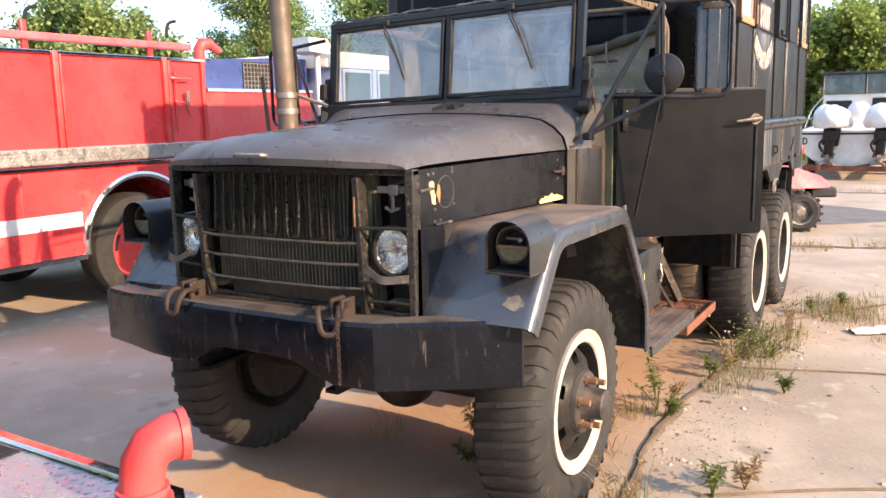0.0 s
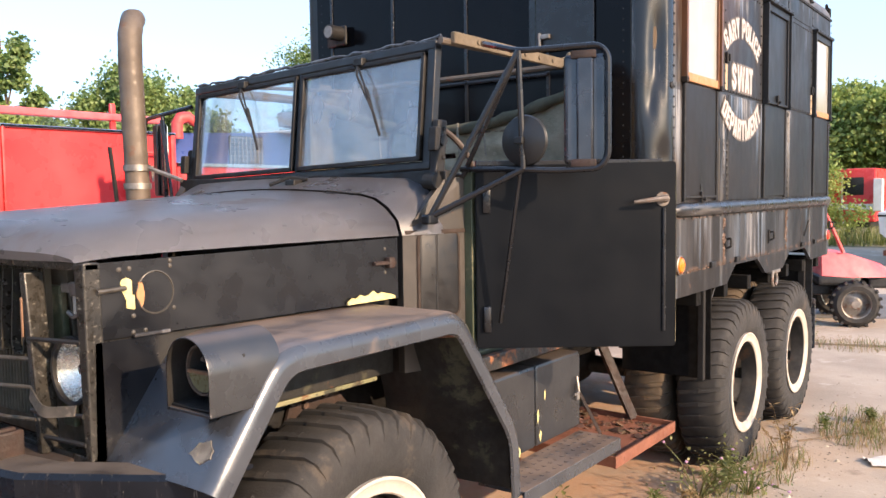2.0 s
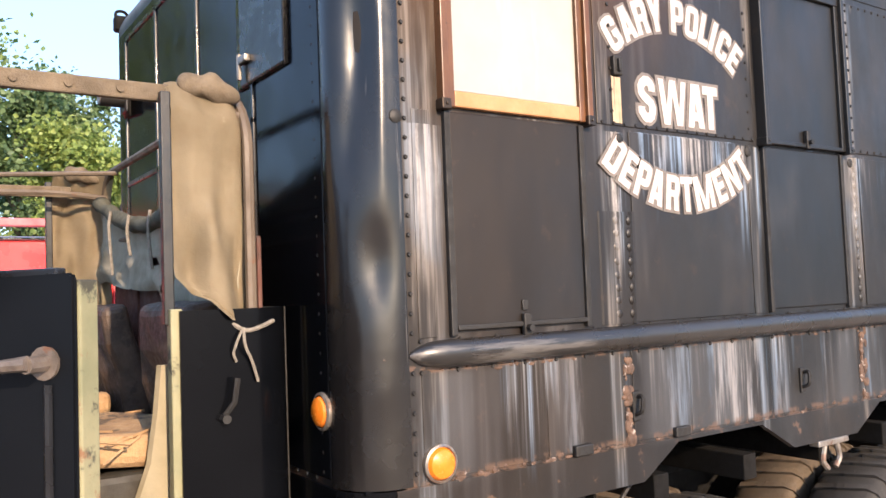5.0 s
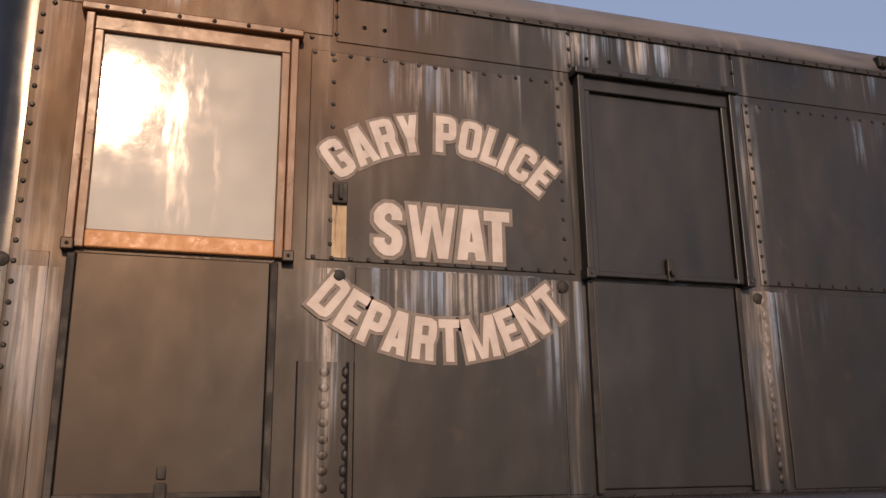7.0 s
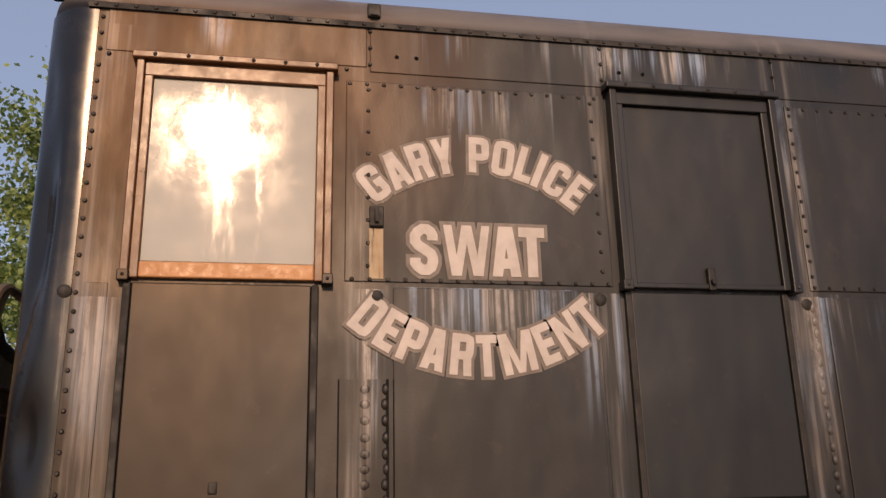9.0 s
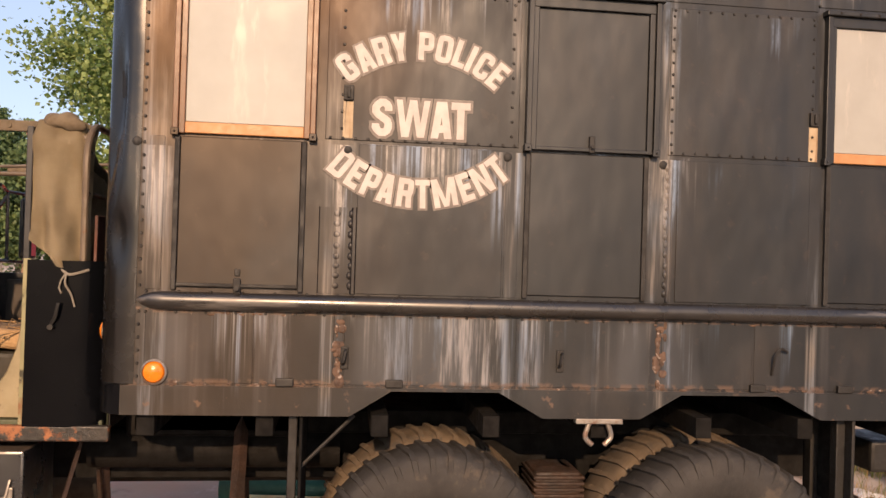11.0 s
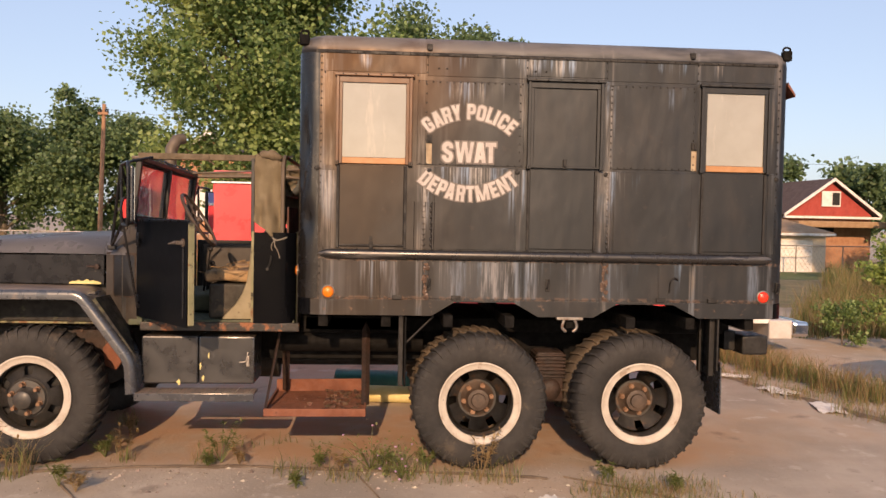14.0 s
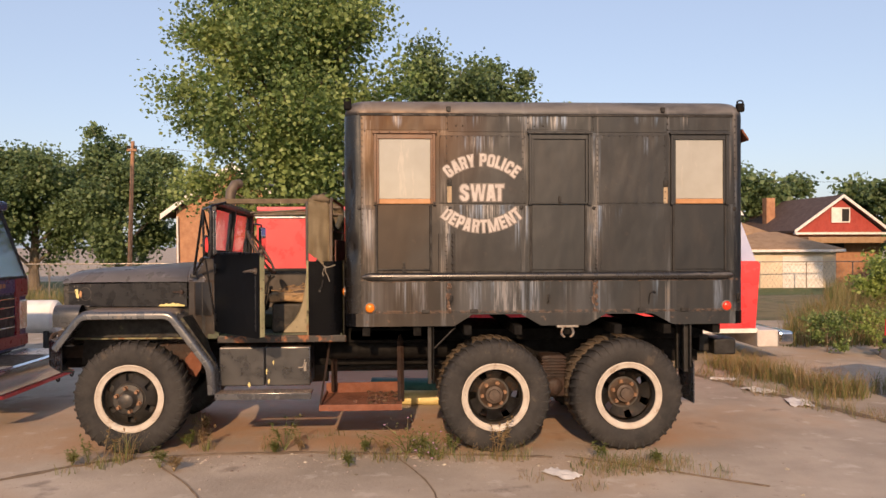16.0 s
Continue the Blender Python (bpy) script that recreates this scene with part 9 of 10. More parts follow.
    rbox(bm, x0 + 0.02, x0 + 0.06, -5.55, -3.4, 1.48, 2.34, 0.01)
    rbox(bm, x1 - 0.06, x1 - 0.02, -5.55, -3.4, 1.48, 2.34, 0.01)
    part("cab_wall", bm, dark_blue, root)
    bm = B()
    for x in (-0.7, -0.25, 0.25, 0.7):
        rbox(bm, XC + x - 0.06, XC + x + 0.06, YF - 0.21, YF - 0.18, 2.36, 2.40, 0.01)
    part("roof_marker", bm, amber_glass, root)
    bm = B()
    rbox(bm, XC - 0.75, XC + 0.75, YF - 0.75, YF - 0.45, 2.47, 2.60, 0.03, 3)
    lb = part("light_bar", bm, red_glass, root, "red and clear roof light bar")
    bm = B()
    rbox(bm, XC - 0.12, XC + 0.12, YF - 0.77, YF - 0.43, 2.475, 2.595, 0.01)
    rbox(bm, XC - 0.8, XC + 0.8, YF - 0.7, YF - 0.5, 2.43, 2.475, 0.005)
    part("bar_centre", bm, white_paint, lb)
    bm = B()
    rbox(bm, XC + 0.25, XC + 0.75, -3.4, -2.9, 1.2, 1.75, 0.08, 3)
    rbox(bm, XC - 0.75, XC - 0.25, -3.4, -2.9, 1.2, 1.75, 0.08, 3)
    part("cab_seat", bm, canvas, root)
    # deck and bumper
    bm = B()
    rbox(bm, x0 + 0.1, x1 + 0.05, YF + 0.01, -1.56, 0.595, 0.612, 0.003)
    dk = part("front_deck", bm, tread_plate, root, "dusty tread-plate front deck")
    bm = B()
    for i in range(58):
        for j in range(16):
            m = pose(x0 + 0.14 + i * 0.039, YF + 0.04 + j * 0.04, 0.6125, 0, 0, 45 if (i + j) % 2 else -45)
            bmesh.ops.create_cube(bm, size=1, matrix=m @ Matrix.Diagonal((0.022, 0.006, 0.004, 1)))
    tagged(part("tread_pattern", bm, tread_plate, dk), kind="stuff")
    bm = B()
    rows = []
    for x, y in ((x0 - 0.02, -1.78), (x0 + 0.02, -1.66), (x0 + 0.14, -1.57), (XC, -1.54), (x1 - 0.02, -1.57), (x1 + 0.09, -1.66), (x1 + 0.12, -1.78)):
        rows.append([(x, y - 0.05, 0.38), (x, y, 0.39), (x, y + 0.012, 0.50), (x, y, 0.62), (x, y - 0.05, 0.63), (x, y - 0.06, 0.62), (x, y - 0.02, 0.60), (x, y - 0.02, 0.41)])
    loft(bm, rows)
    part("front_bumper", bm, chrome, root, "tarnished chrome front bumper")
    bm = B()
    rbox(bm, XC - 0.9, XC + 0.9, -1.60, -1.545, 0.335, 0.375, 0.008)
    part("bumper_lip", bm, faded_red, root)
    bm = B()
    for x in (-0.85, -0.45):
        lathe(bm, [(0.0, 0.055), (0.012, 0.05), (0.012, 0.03), (-0.03, 0.03)], 18, (XC + x, -1.542, 0.50), pose(0, 0, 0, 0, 0, 90))
        tube(bm, [(XC + x - 0.04, -1.56, 0.35), (XC + x - 0.03, -1.55, 0.30), (XC + x + 0.03, -1.55, 0.30), (XC + x + 0.04, -1.56, 0.35)], 0.010, 6, 0.03)
    part("tow_eye", bm, under_black, root)
    # suction elbow
    bm = B()
    cx, cy = 0.395, -1.705
    tube(bm, [(cx, cy, 0.60), (cx, cy, 0.70), (cx + 0.004, cy + 0.008, 0.75), (cx + 0.018, cy + 0.032, 0.795), (cx + 0.042, cy + 0.075, 0.812), (cx + 0.06, cy + 0.105, 0.812)], [0.064, 0.064, 0.066, 0.067, 0.068, 0.069], 24)
    el = part("suction_elbow", bm, faded_red, root, "chipped red suction elbow on the front deck", 60)
    bm = B()
    rod(bm, (cx, cy, 0.605), (cx, cy, 0.645), 0.084, 24)
    rod(bm, (cx, cy, 0.665), (cx, cy, 0.68), 0.076, 24)
    d = Vector((0.02, 0.035, 0.0)).normalized()
    e = Vector((cx + 0.06, cy + 0.105, 0.812))
    rod(bm, e - d * 0.012, e + d * 0.012, 0.076, 24)
    part("elbow_collar", bm, faded_red, el)
    for s in (1, -1):
        road_wheel(root, (XC + s * 1.0, -3.9, 0.52), 0.52, 0.28, white_paint)
    bm = B()
    rbox(bm, XC - 0.45, XC + 0.45, -5.6, -1.62, 0.40, 0.62, 0.01)
    part("chassis", bm, under_black, root)


nose_engine()


def far_engine():
    Y = 29.0
    root = thing("far_fire_engine", (-4.4, Y, 0), "red fire engine standing far back on the lot", "fire engine")
    bm = B()
    rbox(bm, -6.6, -2.25, Y, Y + 2.4, 0.55, 2.35, 0.03)
    part("engine_body", bm, fire_red, root)
    bm = B()
    for x in (-6.0, -4.6, -3.3):
        rbox(bm, x, x + 0.7, Y - 0.02, Y + 0.01, 1.45, 2.05, 0.01)
    pieces("side_window", bm, under_black, root)
    bm = B()
    rbox(bm, -6.6, -2.25, Y - 0.012, Y + 0.01, 0.95, 1.15, 0.002)
    rbox(bm, -3.3, -3.24, Y - 0.03, Y + 0.01, 0.8, 2.1, 0.01)
    part("white_stripe", bm, white_paint, root)
    bm = B()
    rbox(bm, -2.27, -2.0, Y - 0.25, Y + 0.1, 0.9, 2.0, 0.02)
    part("open_locker", bm, white_paint, root)
    bm = B()
    rbox(bm, -6.5, -2.4, Y + 0.1, Y + 2.3, 0.35, 0.56, 0.01)
    part("chassis", bm, under_black, root)
    for x in (-5.6, -3.3):
        road_wheel(root, (x, Y + 0.2, 0.5), 0.5, 0.28, white_paint, axis_y=True)


far_engine()


def utility_cart():
    """A small red four-wheel utility cart."""
    root = new("utility_cart")
    tagged(root, "faded red four-wheel utility cart with knobbly tyres", "utility cart")
    root.empty_display_size = 0.2
    # local axes: x to its nose, y to its left; placed by its right rear wheel
    ang = math.degrees(math.atan2(0.70, 1.52))
    root.matrix_basis = pose(-0.70, 8.5, 0, 0, 0, ang) @ pose(0, 0.52, 0)
    def lp(name, bm, mt, parent=root, label="", smooth=35):
        return part(name, bm, mt, parent, label, smooth, local=True)
    bm = B()
    prism(bm, [(-0.42, 0.74), (-0.40, 0.98), (-0.30, 1.06), (0.62, 1.06), (0.66, 0.72)], "y", -0.56, 0.56)
    bmesh.ops.bevel(bm, geom=bm.edges[:], offset=0.025, segments=2, affect="EDGES")
    bed = lp("cargo_bed", bm, fire_red, root, "red moulded cargo bed")
    bm = B()
    rbox(bm, -0.42, 0.68, -0.58, 0.58, 0.665, 0.735, 0.02)
    lp("bed_bumper", bm, dark_plastic)
    bm = B()
    tube(bm, [(0.0, -0.57, 1.06), (0.03, -0.57, 1.09), (0.5, -0.57, 1.09), (0.53, -0.57, 1.06)], 0.010, 6)
    lp("bed_rail", bm, dark_plastic)
    # hood
    bm = B()
    loft(bm, [[(1.25, -0.50, 0.62), (1.25, 0.50, 0.62), (1.25, 0.46, 0.92), (1.25, -0.46, 0.92)], [(1.6, -0.52, 0.60), (1.6, 0.52, 0.60), (1.6, 0.40, 0.88), (1.6, -0.40, 0.88)],
              [(1.95, -0.46, 0.60), (1.95, 0.46, 0.60), (1.95, 0.32, 0.76), (1.95, -0.32, 0.76)], [(2.08, -0.36, 0.60), (2.08, 0.36, 0.60), (2.08, 0.30, 0.66), (2.08, -0.30, 0.66)]])
    lp("front_hood", bm, pink_red, root, "sun-bleached pinkish red hood", 50)
    bm = B()
    rbox(bm, 1.80, 2.16, -0.42, 0.42, 0.46, 0.60, 0.03)
    rbox(bm, 0.6, 1.9, -0.34, 0.34, 0.36, 0.50, 0.03)
    rbox(bm, -0.30, 0.6, -0.34, 0.34, 0.40, 0.66, 0.03)
    rbox(bm, 1.2, 1.7, -0.52, 0.52, 0.50, 0.62, 0.04)
    lp("frame", bm, dark_plastic)
    bm = B()
    rbox(bm, 0.72, 1.10, -0.48, 0.48, 0.60, 0.74, 0.05, 3)
    rbox(bm, 0.68, 0.80, -0.48, 0.48, 0.72, 1.12, 0.05, 3)
    lp("bench_seat", bm, dark_plastic)
    bm = B()
    for y in (-0.5, 0.5):
        tube(bm, [(0.70, y, 0.66), (0.68, y, 1.55), (1.20, y * 0.9, 1.60), (1.50, y * 0.9, 0.90)], 0.022, 8, 0.12)
    lp("roll_bar", bm, faded_red)
    for x in (0.0, 1.62):
        for y in (-0.52, 0.52):
            w = road_wheel(root, (x, y, 0.28), 0.28, 0.20, bare_steel, axis_y=True, knobs=18)
            w.matrix_basis = Matrix()
    # lettering on the bed's side
    cu = bpy.data.curves.new("bed_text", "FONT")
    cu.body, cu.size, cu.offset, cu.resolution_u = "GARY FIRE D", 0.125, 0.003, 3
    ob = bpy.data.objects.new("bed_text", cu)
    scene.collection.objects.link(ob)
    bpy.context.view_layer.update()
    me = bpy.data.meshes.new_from_object(ob)
    bpy.data.objects.remove(ob)
    bm = B()
    bm.from_mesh(me)
    bmesh.ops.transform(bm, matrix=pose(-0.34, -0.562, 0.845, 90, 0, 0), verts=bm.verts[:])
    lp("bed_lettering", bm, letter_white, bed, "pale capital lettering", 0)


utility_cart()


bag_white = surf("bag_white", (0.60, 0.59, 0.58), (0.72, 0.71, 0.70), 0.6, scale=5, bump=0.2, bscale=14, wear=[((0.42, 0.38, 0.33), 4, 0.60, 0.5)])


def boat():
    """A white motor boat on a low trailer, stern and two covered outboards towards the lot."""
    X, Y = 0.75, 18.3
    root = thing("motor_boat", (X, Y + 2.5, 0), "white cabin motor boat with two covered outboard engines on a trailer", "boat")
    bm = B()
    rows = []
    for y, h, k in ((0.0, 1.15, 1.0), (2.5, 1.2, 1.0), (4.5, 1.35, 0.75), (6.0, 1.5, 0.12)):
        w = 1.2 * k
        rows.append([(X - w, Y + y, h), (X - w * 0.96, Y + y, h - 0.45), (X - w * 0.7, Y + y, 0.45 + 0.05 * y), (X, Y + y, 0.28 + 0.12 * y), (X + w * 0.7, Y + y, 0.45 + 0.05 * y), (X + w * 0.96, Y + y, h - 0.45), (X + w, Y + y, h)])
    loft(bm, rows)
    part("hull", bm, white_paint, root, "dirty white hull")
    bm = B()
    rbox(bm, X - 1.21, X + 1.21, Y - 0.012, Y + 0.02, 1.06, 1.10, 0.004)
    part("rub_strake", bm, under_black, root)
    bm = B()
    prism(bm, [(Y + 1.6, 1.15), (Y + 3.8, 1.2), (Y + 3.3, 2.0), (Y + 1.6, 2.0)], "x", X - 0.85, X + 1.05)
    part("cabin", bm, white_paint, root)
    bm = B()
    rbox(bm, X - 0.78, X - 0.2, Y + 1.58, Y + 1.62, 1.2, 1.85, 0.01)
    rbox(bm, X + 0.25, X + 0.95, Y + 1.57, Y + 1.62, 1.45, 1.9, 0.01)
    pieces("cabin_opening", bm, under_black, root)
    bm = B()
    prism(bm, [(Y + 1.5, 2.02), (Y + 3.2, 2.02), (Y + 2.6, 2.50), (Y + 1.6, 2.50)], "x", X - 0.85, X + 1.1)
    part("screen_glass", bm, cab_glass, root)
    bm = B()
    for x in (-0.86, 0.1, 1.08):
        tube(bm, [(X + x, Y + 1.5, 2.0), (X + x, Y + 1.6, 2.52)], 0.03, 6)
    tube(bm, [(X - 0.88, Y + 1.58, 2.52), (X + 1.1, Y + 1.58, 2.52)], 0.035, 6)
    part("screen_frame", bm, dark_plastic, root)
    bm = B()
    tube(bm, [(X - 1.15, Y + 0.6, 1.15), (X - 1.05, Y + 0.9, 1.6), (X - 0.85, Y + 1.6, 1.95)], 0.018, 6, 0.2)
    tube(bm, [(X - 1.1, Y + 0.8, 1.4), (X - 0.85, Y + 1.6, 1.5)], 0.015, 6)
    part("hand_rail", bm, chrome, root)
    for dx in (-0.45, 0.62):
        bm = B()
        at = Vector((X + dx, Y - 0.30, 1.40))
        ball(bm, at, 0.36, (1.15, 1.0, 1.0), 30, 18)
        for v in bm.verts:
            q = v.co - at
            a = math.atan2(q.y, q.x)
            if q.z < 0:
                # the cover is drawn in and tied below
                q = Vector((q.x, q.y, max(q.z, -0.17))) * (1.0 + 0.06 * math.sin(a * 9))
            q += q.normalized() * (0.035 * noise.noise(v.co * 5) + 0.012 * math.sin(a * 7 + q.z * 9))
            v.co = at + q + Vector((-0.12 * q.z, 0, 0))
        oe = part("outboard_engine", bm, bag_white, root, "outboard under a wrinkled white cover", 60)
        lean = Matrix.Translation((X + dx, Y - 0.2, 1.2)) @ pose(0, 0, 0, 16, 6, 0) @ Matrix.Translation((-X - dx, 0.2 - Y, -1.2))
        bm = B()
        rbox(bm, X + dx - 0.15, X + dx + 0.15, Y - 0.46, Y - 0.16, 0.98, 1.24, 0.05, 3)
        rbox(bm, X + dx - 0.10, X + dx + 0.10, Y - 0.42, Y - 0.20, 0.62, 1.0, 0.04, 3)
        rbox(bm, X + dx - 0.18, X + dx + 0.18, Y - 0.20, Y - 0.02, 0.78, 1.18, 0.02)
        tube(bm, [(X + dx - 0.05, Y - 0.4, 1.1), (X + dx - 0.22, Y - 0.5, 0.9), (X + dx - 0.12, Y - 0.4, 0.7)], 0.03, 6, 0.1)
        bmesh.ops.transform(bm, matrix=lean, verts=bm.verts[:])
        leg = part("engine_leg", bm, under_black, oe, "black outboard leg")
        bm = B()
        rbox(bm, X + dx - 0.14, X + dx + 0.14, Y - 0.52, Y - 0.18, 0.585, 0.61, 0.01)
        rbox(bm, X + dx - 0.03, X + dx + 0.03, Y - 0.44, Y - 0.20, 0.40, 0.58, 0.02, 2)
        lathe(bm, [(-0.10, 0.0), (-0.08, 0.05), (0.10, 0.055), (0.20, 0.0)], 14, (X + dx, Y - 0.34, 0.50), pose(0, 0, 0, 0, 0, 90))
        for k in range(3):
            m = Matrix.Translation((X + dx, Y - 0.47, 0.50)) @ pose(0, 0, 0, 0, 120 * k, 0) @ pose(0, 0, 0.10, 0, 0, 35)
            bmesh.ops.create_cube(bm, size=1, matrix=m @ Matrix.Diagonal((0.09, 0.012, 0.13, 1)))
        bmesh.ops.transform(bm, matrix=lean, verts=bm.verts[:])
        part("lower_unit", bm, bare_steel, leg, "scuffed grey lower unit with propeller")
    bm = B()
    ball(bm, (X + 0.02, Y + 0.9, 1.6), 0.24, (1.1, 1, 0.9), 14, 9)
    part("seat_cover", bm, white_paint, root)
    bm = B()
    for x in (-0.7, 0.7):
        rbox(bm, X + x - 0.05, X + x + 0.05, Y - 0.3, Y + 5.0, 0.24, 0.36, 0.01)
    rbox(bm, X - 1.05, X + 1.05, Y - 0.2, Y - 0.1, 0.22, 0.34, 0.01)
    tube(bm, [(X - 1.0, Y - 0.1, 0.34), (X, Y - 0.1, 0.30), (X + 1.0, Y - 0.1, 0.50)], 0.03, 6)
    part("trailer", bm, rust_metal, root)
    for x in (-1.1, 1.1):
        road_wheel(root, (X + x, Y + 2.2, 0.3), 0.3, 0.18, white_paint)


boat()

# ---- things behind and under the truck ----
bm = B()
lathe(bm, [(-0.55, 0.0), (-0.55, 0.25), (-0.50, 0.29), (0.5, 0.29), (0.55, 0.25), (0.55, 0.0)], 28, (-6.2, -4.1, 0.64), pose(0, 0, 0, 0, 0, 90))
tk = thing("white_tank", (-6.2, -4.1, 0), "white cylindrical tank lying on short legs", "tank")
part("tank_shell", bm, white_paint, tk)
bm = B()
for y in (-4.5, -3.7):
    rbox(bm, -6.4, -6.0, y - 0.04, y + 0.04, 0.0, 0.40, 0.01)
pieces("tank_leg", bm, under_black, tk)
teal = surf("teal_plastic", (0.02, 0.11, 0.10), (0.04, 0.17, 0.15), 0.5, scale=6)
cream = surf("cream_plastic", (0.60, 0.50, 0.20), (0.72, 0.62, 0.30), 0.6, scale=8)
rollr = thing("hose_roller", (-1.6, 2.5, 0), "teal plastic sheet roll with cream edge lying behind the truck", "roll")
bm = B()
rod(bm, (-1.45, 2.1, 0.14), (-1.30, 2.98, 0.14), 0.13, 20)
part("teal_roll", bm, teal, rollr)
bm = B()
rod(bm, (-1.10, 2.25, 0.085), (-1.02, 2.98, 0.085), 0.085, 16)
part("cream_roll", bm, cream, rollr)


# ---- across the street ----
brick_wall = surf("brick_wall", (0.30, 0.15, 0.085), (0.42, 0.23, 0.13), 0.9, scale=3, bump=0.2, bscale=9, wear=[((0.5, 0.40, 0.3), 2.2, 0.62, 0.4)])
shingle = surf("brown_shingle", (0.07, 0.045, 0.04), (0.11, 0.075, 0.065), 0.9, scale=2.5, bump=0.4, bscale=7)
tan_shingle = surf("tan_shingle", (0.27, 0.17, 0.09), (0.36, 0.24, 0.14), 0.9, scale=2.5, bump=0.4, bscale=7)
red_siding = surf("red_siding", (0.28, 0.04, 0.03), (0.36, 0.06, 0.045), 0.8, scale=2.0, bump=0.3, bscale=8)


def house_right():
    gz = -1.05
    root = thing("brick_house", (-56, 34.5, gz), "small brick house with red gable and brown shingle roof", "house")
    y0, y1, ap, ez, az = 31.2, 37.9, 34.6, 2.7, 5.2
    bm = B()
    rbox(bm, -64, -50, y0 + 0.25, y1 - 0.25, gz, ez + 0.1, 0.02)
    part("house_wall", bm, brick_wall, root)
    bm = B()
    prism(bm, [(y0 + 0.2, ez), (y1 - 0.2, ez), (ap, az - 0.1)], "x", -50.2, -49.98)
    part("gable", bm, red_siding, root, "dull red gable boards")
    bm = B()
    prism(bm, [(y0 - 0.2, ez - 0.1), (ap, az), (y1 + 0.2, ez - 0.1), (y1 + 0.2, ez + 0.08), (ap, az + 0.18), (y0 - 0.2, ez + 0.08)], "x", -64.3, -49.6)
    rf = part("roof", bm, shingle, root)
    bm = B()
    for a, b in (((y0 - 0.25, ez - 0.12), (ap, az - 0.02)), ((y1 + 0.25, ez - 0.12), (ap, az - 0.02))):
        prism(bm, [a, b, (b[0], b[1] + 0.22), (a[0], a[1] + 0.22)], "x", -49.6, -49.5)
    rbox(bm, -49.9, -49.5, y0 - 0.2, y1 + 0.2, ez - 0.22, ez - 0.06, 0.02)
    part("bargeboard", bm, white_paint, rf)
    bm = B()
    rbox(bm, -57, -56.2, 31.9, 32.6, 3.0, 5.5, 0.02)
    part("chimney", bm, brick_wall, rf)
    bm = B()
    rbox(bm, -49.97, -49.85, ap - 0.75, ap + 0.65, 3.35, 4.45, 0.02)
    w = part("window_frame", bm, white_paint, root)
    bm = B()
    rbox(bm, -49.86, -49.82, ap + 0.02, ap + 0.55, 3.45, 4.35, 0.01)
    part("window_pane", bm, under_black, w)
    bm = B()
    rbox(bm, -49.98, -49.84, ap - 1.7, ap + 0.2, 1.2, 1.9, 0.02)
    part("porch_window", bm, under_black, root)
    bm = B()
    rbox(bm, -49.9, -48.4, y0 + 0.2, y1 + 0.6, 1.85, 2.3, 0.05)
    part("porch_roof", bm, tan_shingle, root)


def garage_right():
    gz = -1.05
    root = thing("garage", (-47, 28.2, gz), "cream garage with wide white door and tan hipped roof", "garage")
    y0, y1 = 24.6, 31.0
    bm = B()
    rbox(bm, -50, -44, y0, y1, gz, 1.4, 0.02)
    cream_wall = surf("cream_wall", (0.55, 0.47, 0.36), (0.66, 0.58, 0.46), 0.85, scale=1.5)
    part("garage_wall", bm, cream_wall, root)
    bm = B()
    rbox(bm, -44.02, -43.95, 27.4, 30.1, gz, 1.0, 0.02)
    dr = part("garage_door", bm, white_paint, root)
    bm = B()
    for z in (-0.55, -0.05, 0.45):
        rbox(bm, -43.96, -43.94, 27.42, 30.08, z, z + 0.03, 0)
    part("door_groove", bm, cream_wall, dr)
    bm = B()
    loft(bm, [[(-50.4, y0 - 0.4, 1.35), (-43.6, y0 - 0.4, 1.35), (-43.6, y1 + 0.4, 1.35), (-50.4, y1 + 0.4, 1.35)], [(-50.4, y0 - 0.4, 1.5), (-43.6, y0 - 0.4, 1.5), (-43.6, y1 + 0.4, 1.5), (-50.4, y1 + 0.4, 1.5)],
              [(-47.1, y0 + 2.6, 2.65), (-46.9, y0 + 2.6, 2.65), (-46.9, y1 - 2.6, 2.65), (-47.1, y1 - 2.6, 2.65)]])
    rf = part("roof", bm, tan_shingle, root)
    bm = B()
    rbox(bm, -43.6, -43.5, y0 - 0.4, y1 + 0.4, 1.30, 1.46, 0.01)
    part("fascia", bm, white_paint, rf)
    root2 = thing("bungalow", (-54, 24.5, gz), "low cream bungalow with tan roof behind the garage", "house")
    bm = B()
    rbox(bm, -58, -52, 19.5, 29.0, gz, 2.5, 0.02)
    part("house_wall", bm, cream_wall, root2)
    bm = B()
    loft(bm, [[(-58.5, 19, 2.4), (-51.5, 19, 2.4), (-51.5, 30.2, 2.4), (-58.5, 30.2, 2.4)], [(-58.5, 19, 2.6), (-51.5, 19, 2.6), (-51.5, 30.2, 2.6), (-58.5, 30.2, 2.6)], [(-55.1, 22, 4.3), (-54.9, 22, 4.3), (-54.9, 27, 4.3), (-55.1, 27, 4.3)]])
    part("roof", bm, tan_shingle, root2)


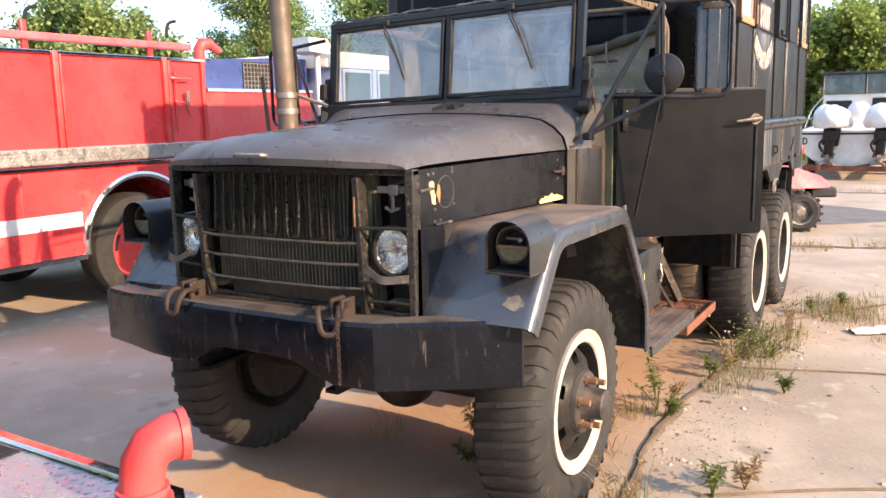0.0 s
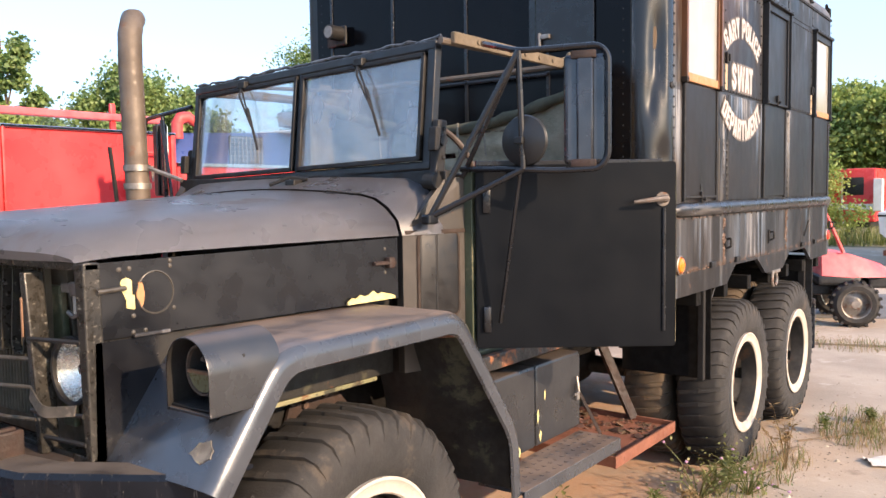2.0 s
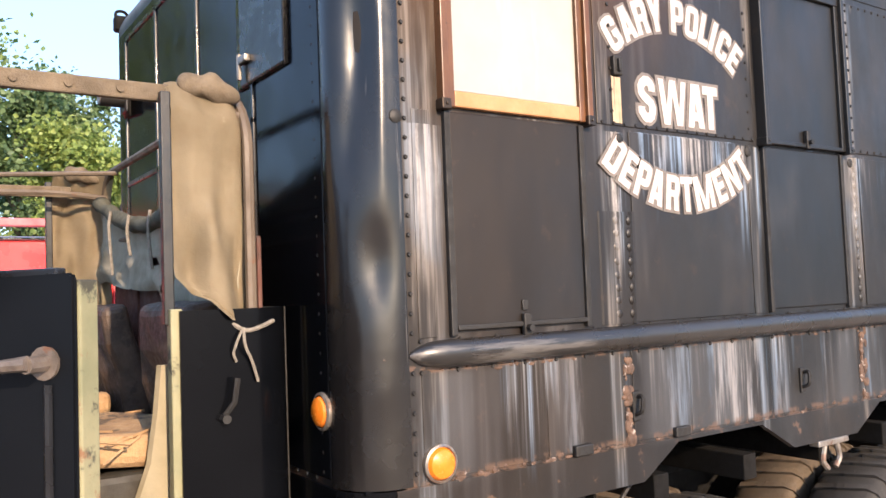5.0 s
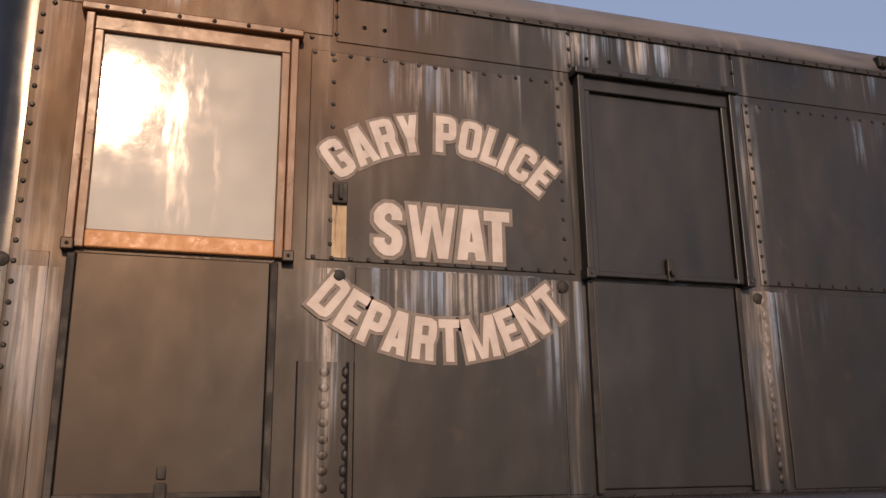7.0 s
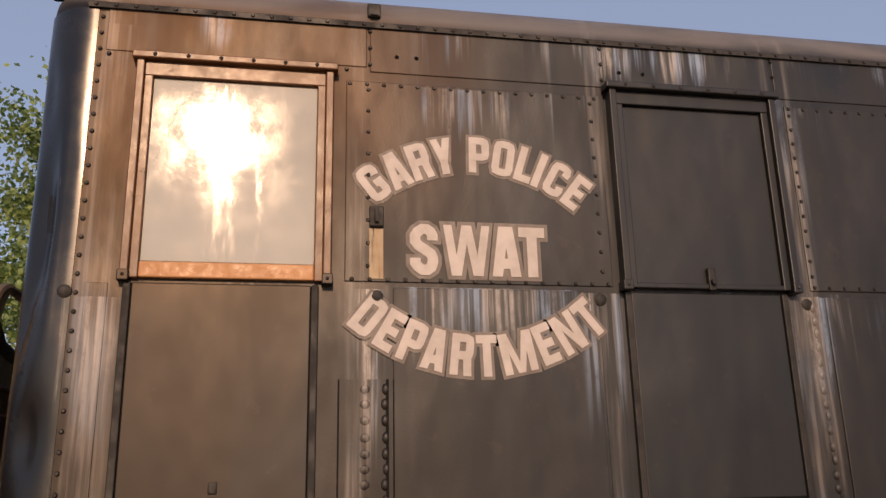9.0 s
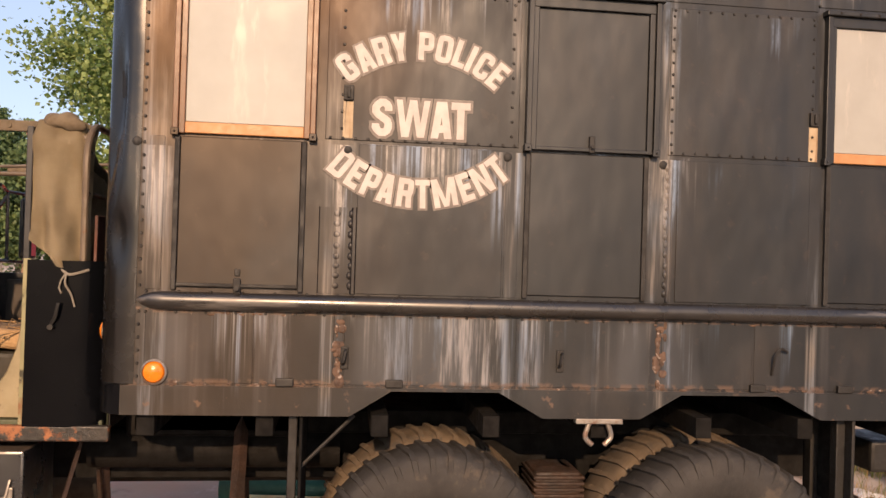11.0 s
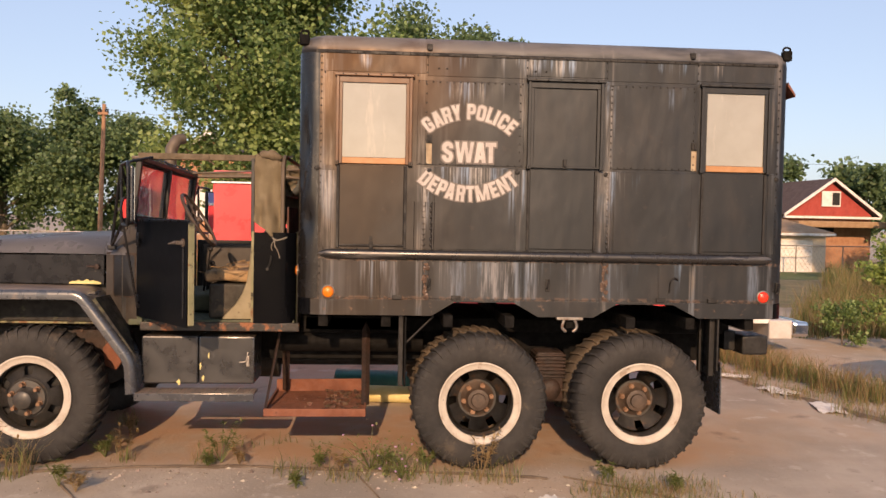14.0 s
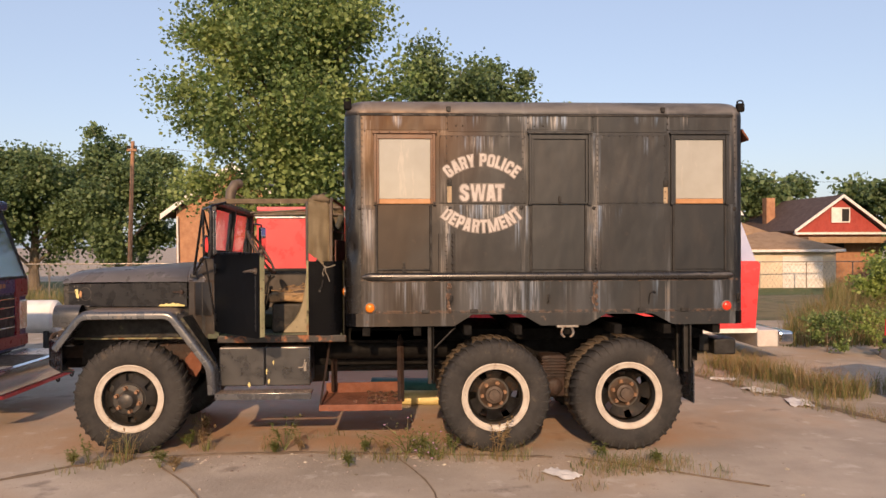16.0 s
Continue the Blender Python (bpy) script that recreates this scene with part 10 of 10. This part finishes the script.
def house_left():
    gz = -0.95
    root = thing("brick_house", (-40, -6.8, gz), "orange brick house with white gable trim across the street", "house")
    bm = B()
    prism(bm, [(-9.40, gz), (-3.50, gz), (-3.50, 3.7), (-6.40, 5.9), (-9.40, 3.7)], "x", -46, -36)
    part("house_wall", bm, brick_wall, root)
    bm = B()
    prism(bm, [(-10.00, 3.35), (-6.40, 6.0), (-2.90, 3.35), (-2.90, 3.6), (-6.40, 6.25), (-10.00, 3.6)], "x", -46.4, -35.6)
    rf = part("roof", bm, shingle, root)
    bm = B()
    prism(bm, [(-10.10, 3.25), (-6.40, 5.95), (-2.80, 3.25), (-2.80, 3.52), (-6.40, 6.22), (-10.10, 3.52)], "x", -35.6, -35.45)
    part("bargeboard", bm, white_paint, rf)
    bm = B()
    rbox(bm, -36.02, -35.9, -7.4, -5.9, 1.6, 3.2, 0.02)
    part("window", bm, white_paint, root)
    bm = B()
    tube(bm, [(-35.8, -9.3, 3.4), (-35.8, -9.25, gz)], 0.05, 6)
    part("downpipe", bm, white_paint, root)


house_right()
garage_right()
house_left()


def utility_pole(x, y, top, r, arms, half, label, wood):
    """A leaning pole with cross arms at the given heights, four insulators on each."""
    z = ground_height(x, y)
    root = thing("utility_pole", (x, y, z), label, "utility pole", "utility poles")
    bm = B()
    rod(bm, (x, y, z - 0.1), (x, y + 0.25, top), r, 12, r * 0.75)
    part("pole", bm, wood, root)
    for h in arms:
        yc = y + 0.25 * (h - z) / (top - z)
        bm = B()
        rbox(bm, x + r * 0.6, x + r * 0.6 + 0.10, yc - half, yc + half, h - 0.13, h, 0.01)
        arm = part("cross_arm", bm, wood, root)
        for k in (-0.9, -0.5, 0.5, 0.9):
            bm = B()
            rod(bm, (x + r * 0.6 + 0.05, yc + k * half, h), (x + r * 0.6 + 0.05, yc + k * half, h + 0.17), 0.045, 8)
            part("insulator", bm, under_black, arm)
    return Vector((x, y + 0.2, arms[0] + 0.17))


pole_brown = surf("pole_brown", (0.27, 0.15, 0.085), (0.37, 0.215, 0.13), 0.9, scale=3, bump=0.3)
pole_wood = surf("pole_wood", (0.20, 0.155, 0.12), (0.29, 0.225, 0.175), 0.9, scale=3, bump=0.3)
pa = utility_pole(-36, -11.9, 7.4, 0.13, (6.98,), 0.25, "brown wooden utility pole across the street", pole_brown)
pb = utility_pole(-21, -13.45, 12.5, 0.12, (7.95, 7.55), 1.2, "tall weathered grey utility pole with two cross arms", pole_wood)
for k, (a, b) in enumerate(((pa, Vector((-41, 60, 6.6))), (pb, Vector((-30, -70, 10.5))))):
    bm = B()
    tube(bm, [a.lerp(b, t) - Vector((0, 0, 1.4 * 4 * t * (1 - t))) for t in np.linspace(0, 1, 17)], 0.009, 5)
    solo("overhead_wire", bm, dark_plastic, "thin sagging overhead wire between poles", "wire", "overhead wires")


def chain_fence(name, pts, h, label):
    root = thing(name, (*pts[0], ground_height(*pts[0])), label, "fence")
    for a, b in zip(pts, pts[1:]):
        a, b = Vector((*a, 0)), Vector((*b, 0))
        n = max(1, round((b - a).length / 3))
        for k in range(n + 1):
            p = a.lerp(b, k / n)
            z = ground_height(p.x, p.y)
            bm = B()
            rod(bm, (p.x, p.y, z), (p.x, p.y, z + h), 0.04, 8)
            part("fence_post", bm, bare_steel, root)
        bm = B()
        q = [a.lerp(b, k / n) for k in range(n + 1)]
        tube(bm, [(p.x, p.y, ground_height(p.x, p.y) + h) for p in q], 0.03, 6)
        part("top_rail", bm, bare_steel, root)
        bm = B()
        m = int((b - a).length / 0.28)
        for k in range(m):
            for dk in (-1, 1):
                p = a.lerp(b, k / m)
                r = a.lerp(b, min(1, max(0, (k + dk * h / 0.28 * 0.7) / m)))
                bm.edges
                tube(bm, [(p.x, p.y, ground_height(p.x, p.y) + 0.03), (r.x, r.y, ground_height(r.x, r.y) + h - 0.02)], 0.006, 3, caps=False)
        tagged(part("wire_mesh", bm, bare_steel, root), kind="stuff")


chain_fence("chain_link_fence", [(-34.5, -34), (-34.5, -3)], 1.9, "chain-link fence across the street")
chain_fence("chain_link_fence", [(-42.0, 22), (-42.0, 40)], 1.75, "chain-link fence before the garage")
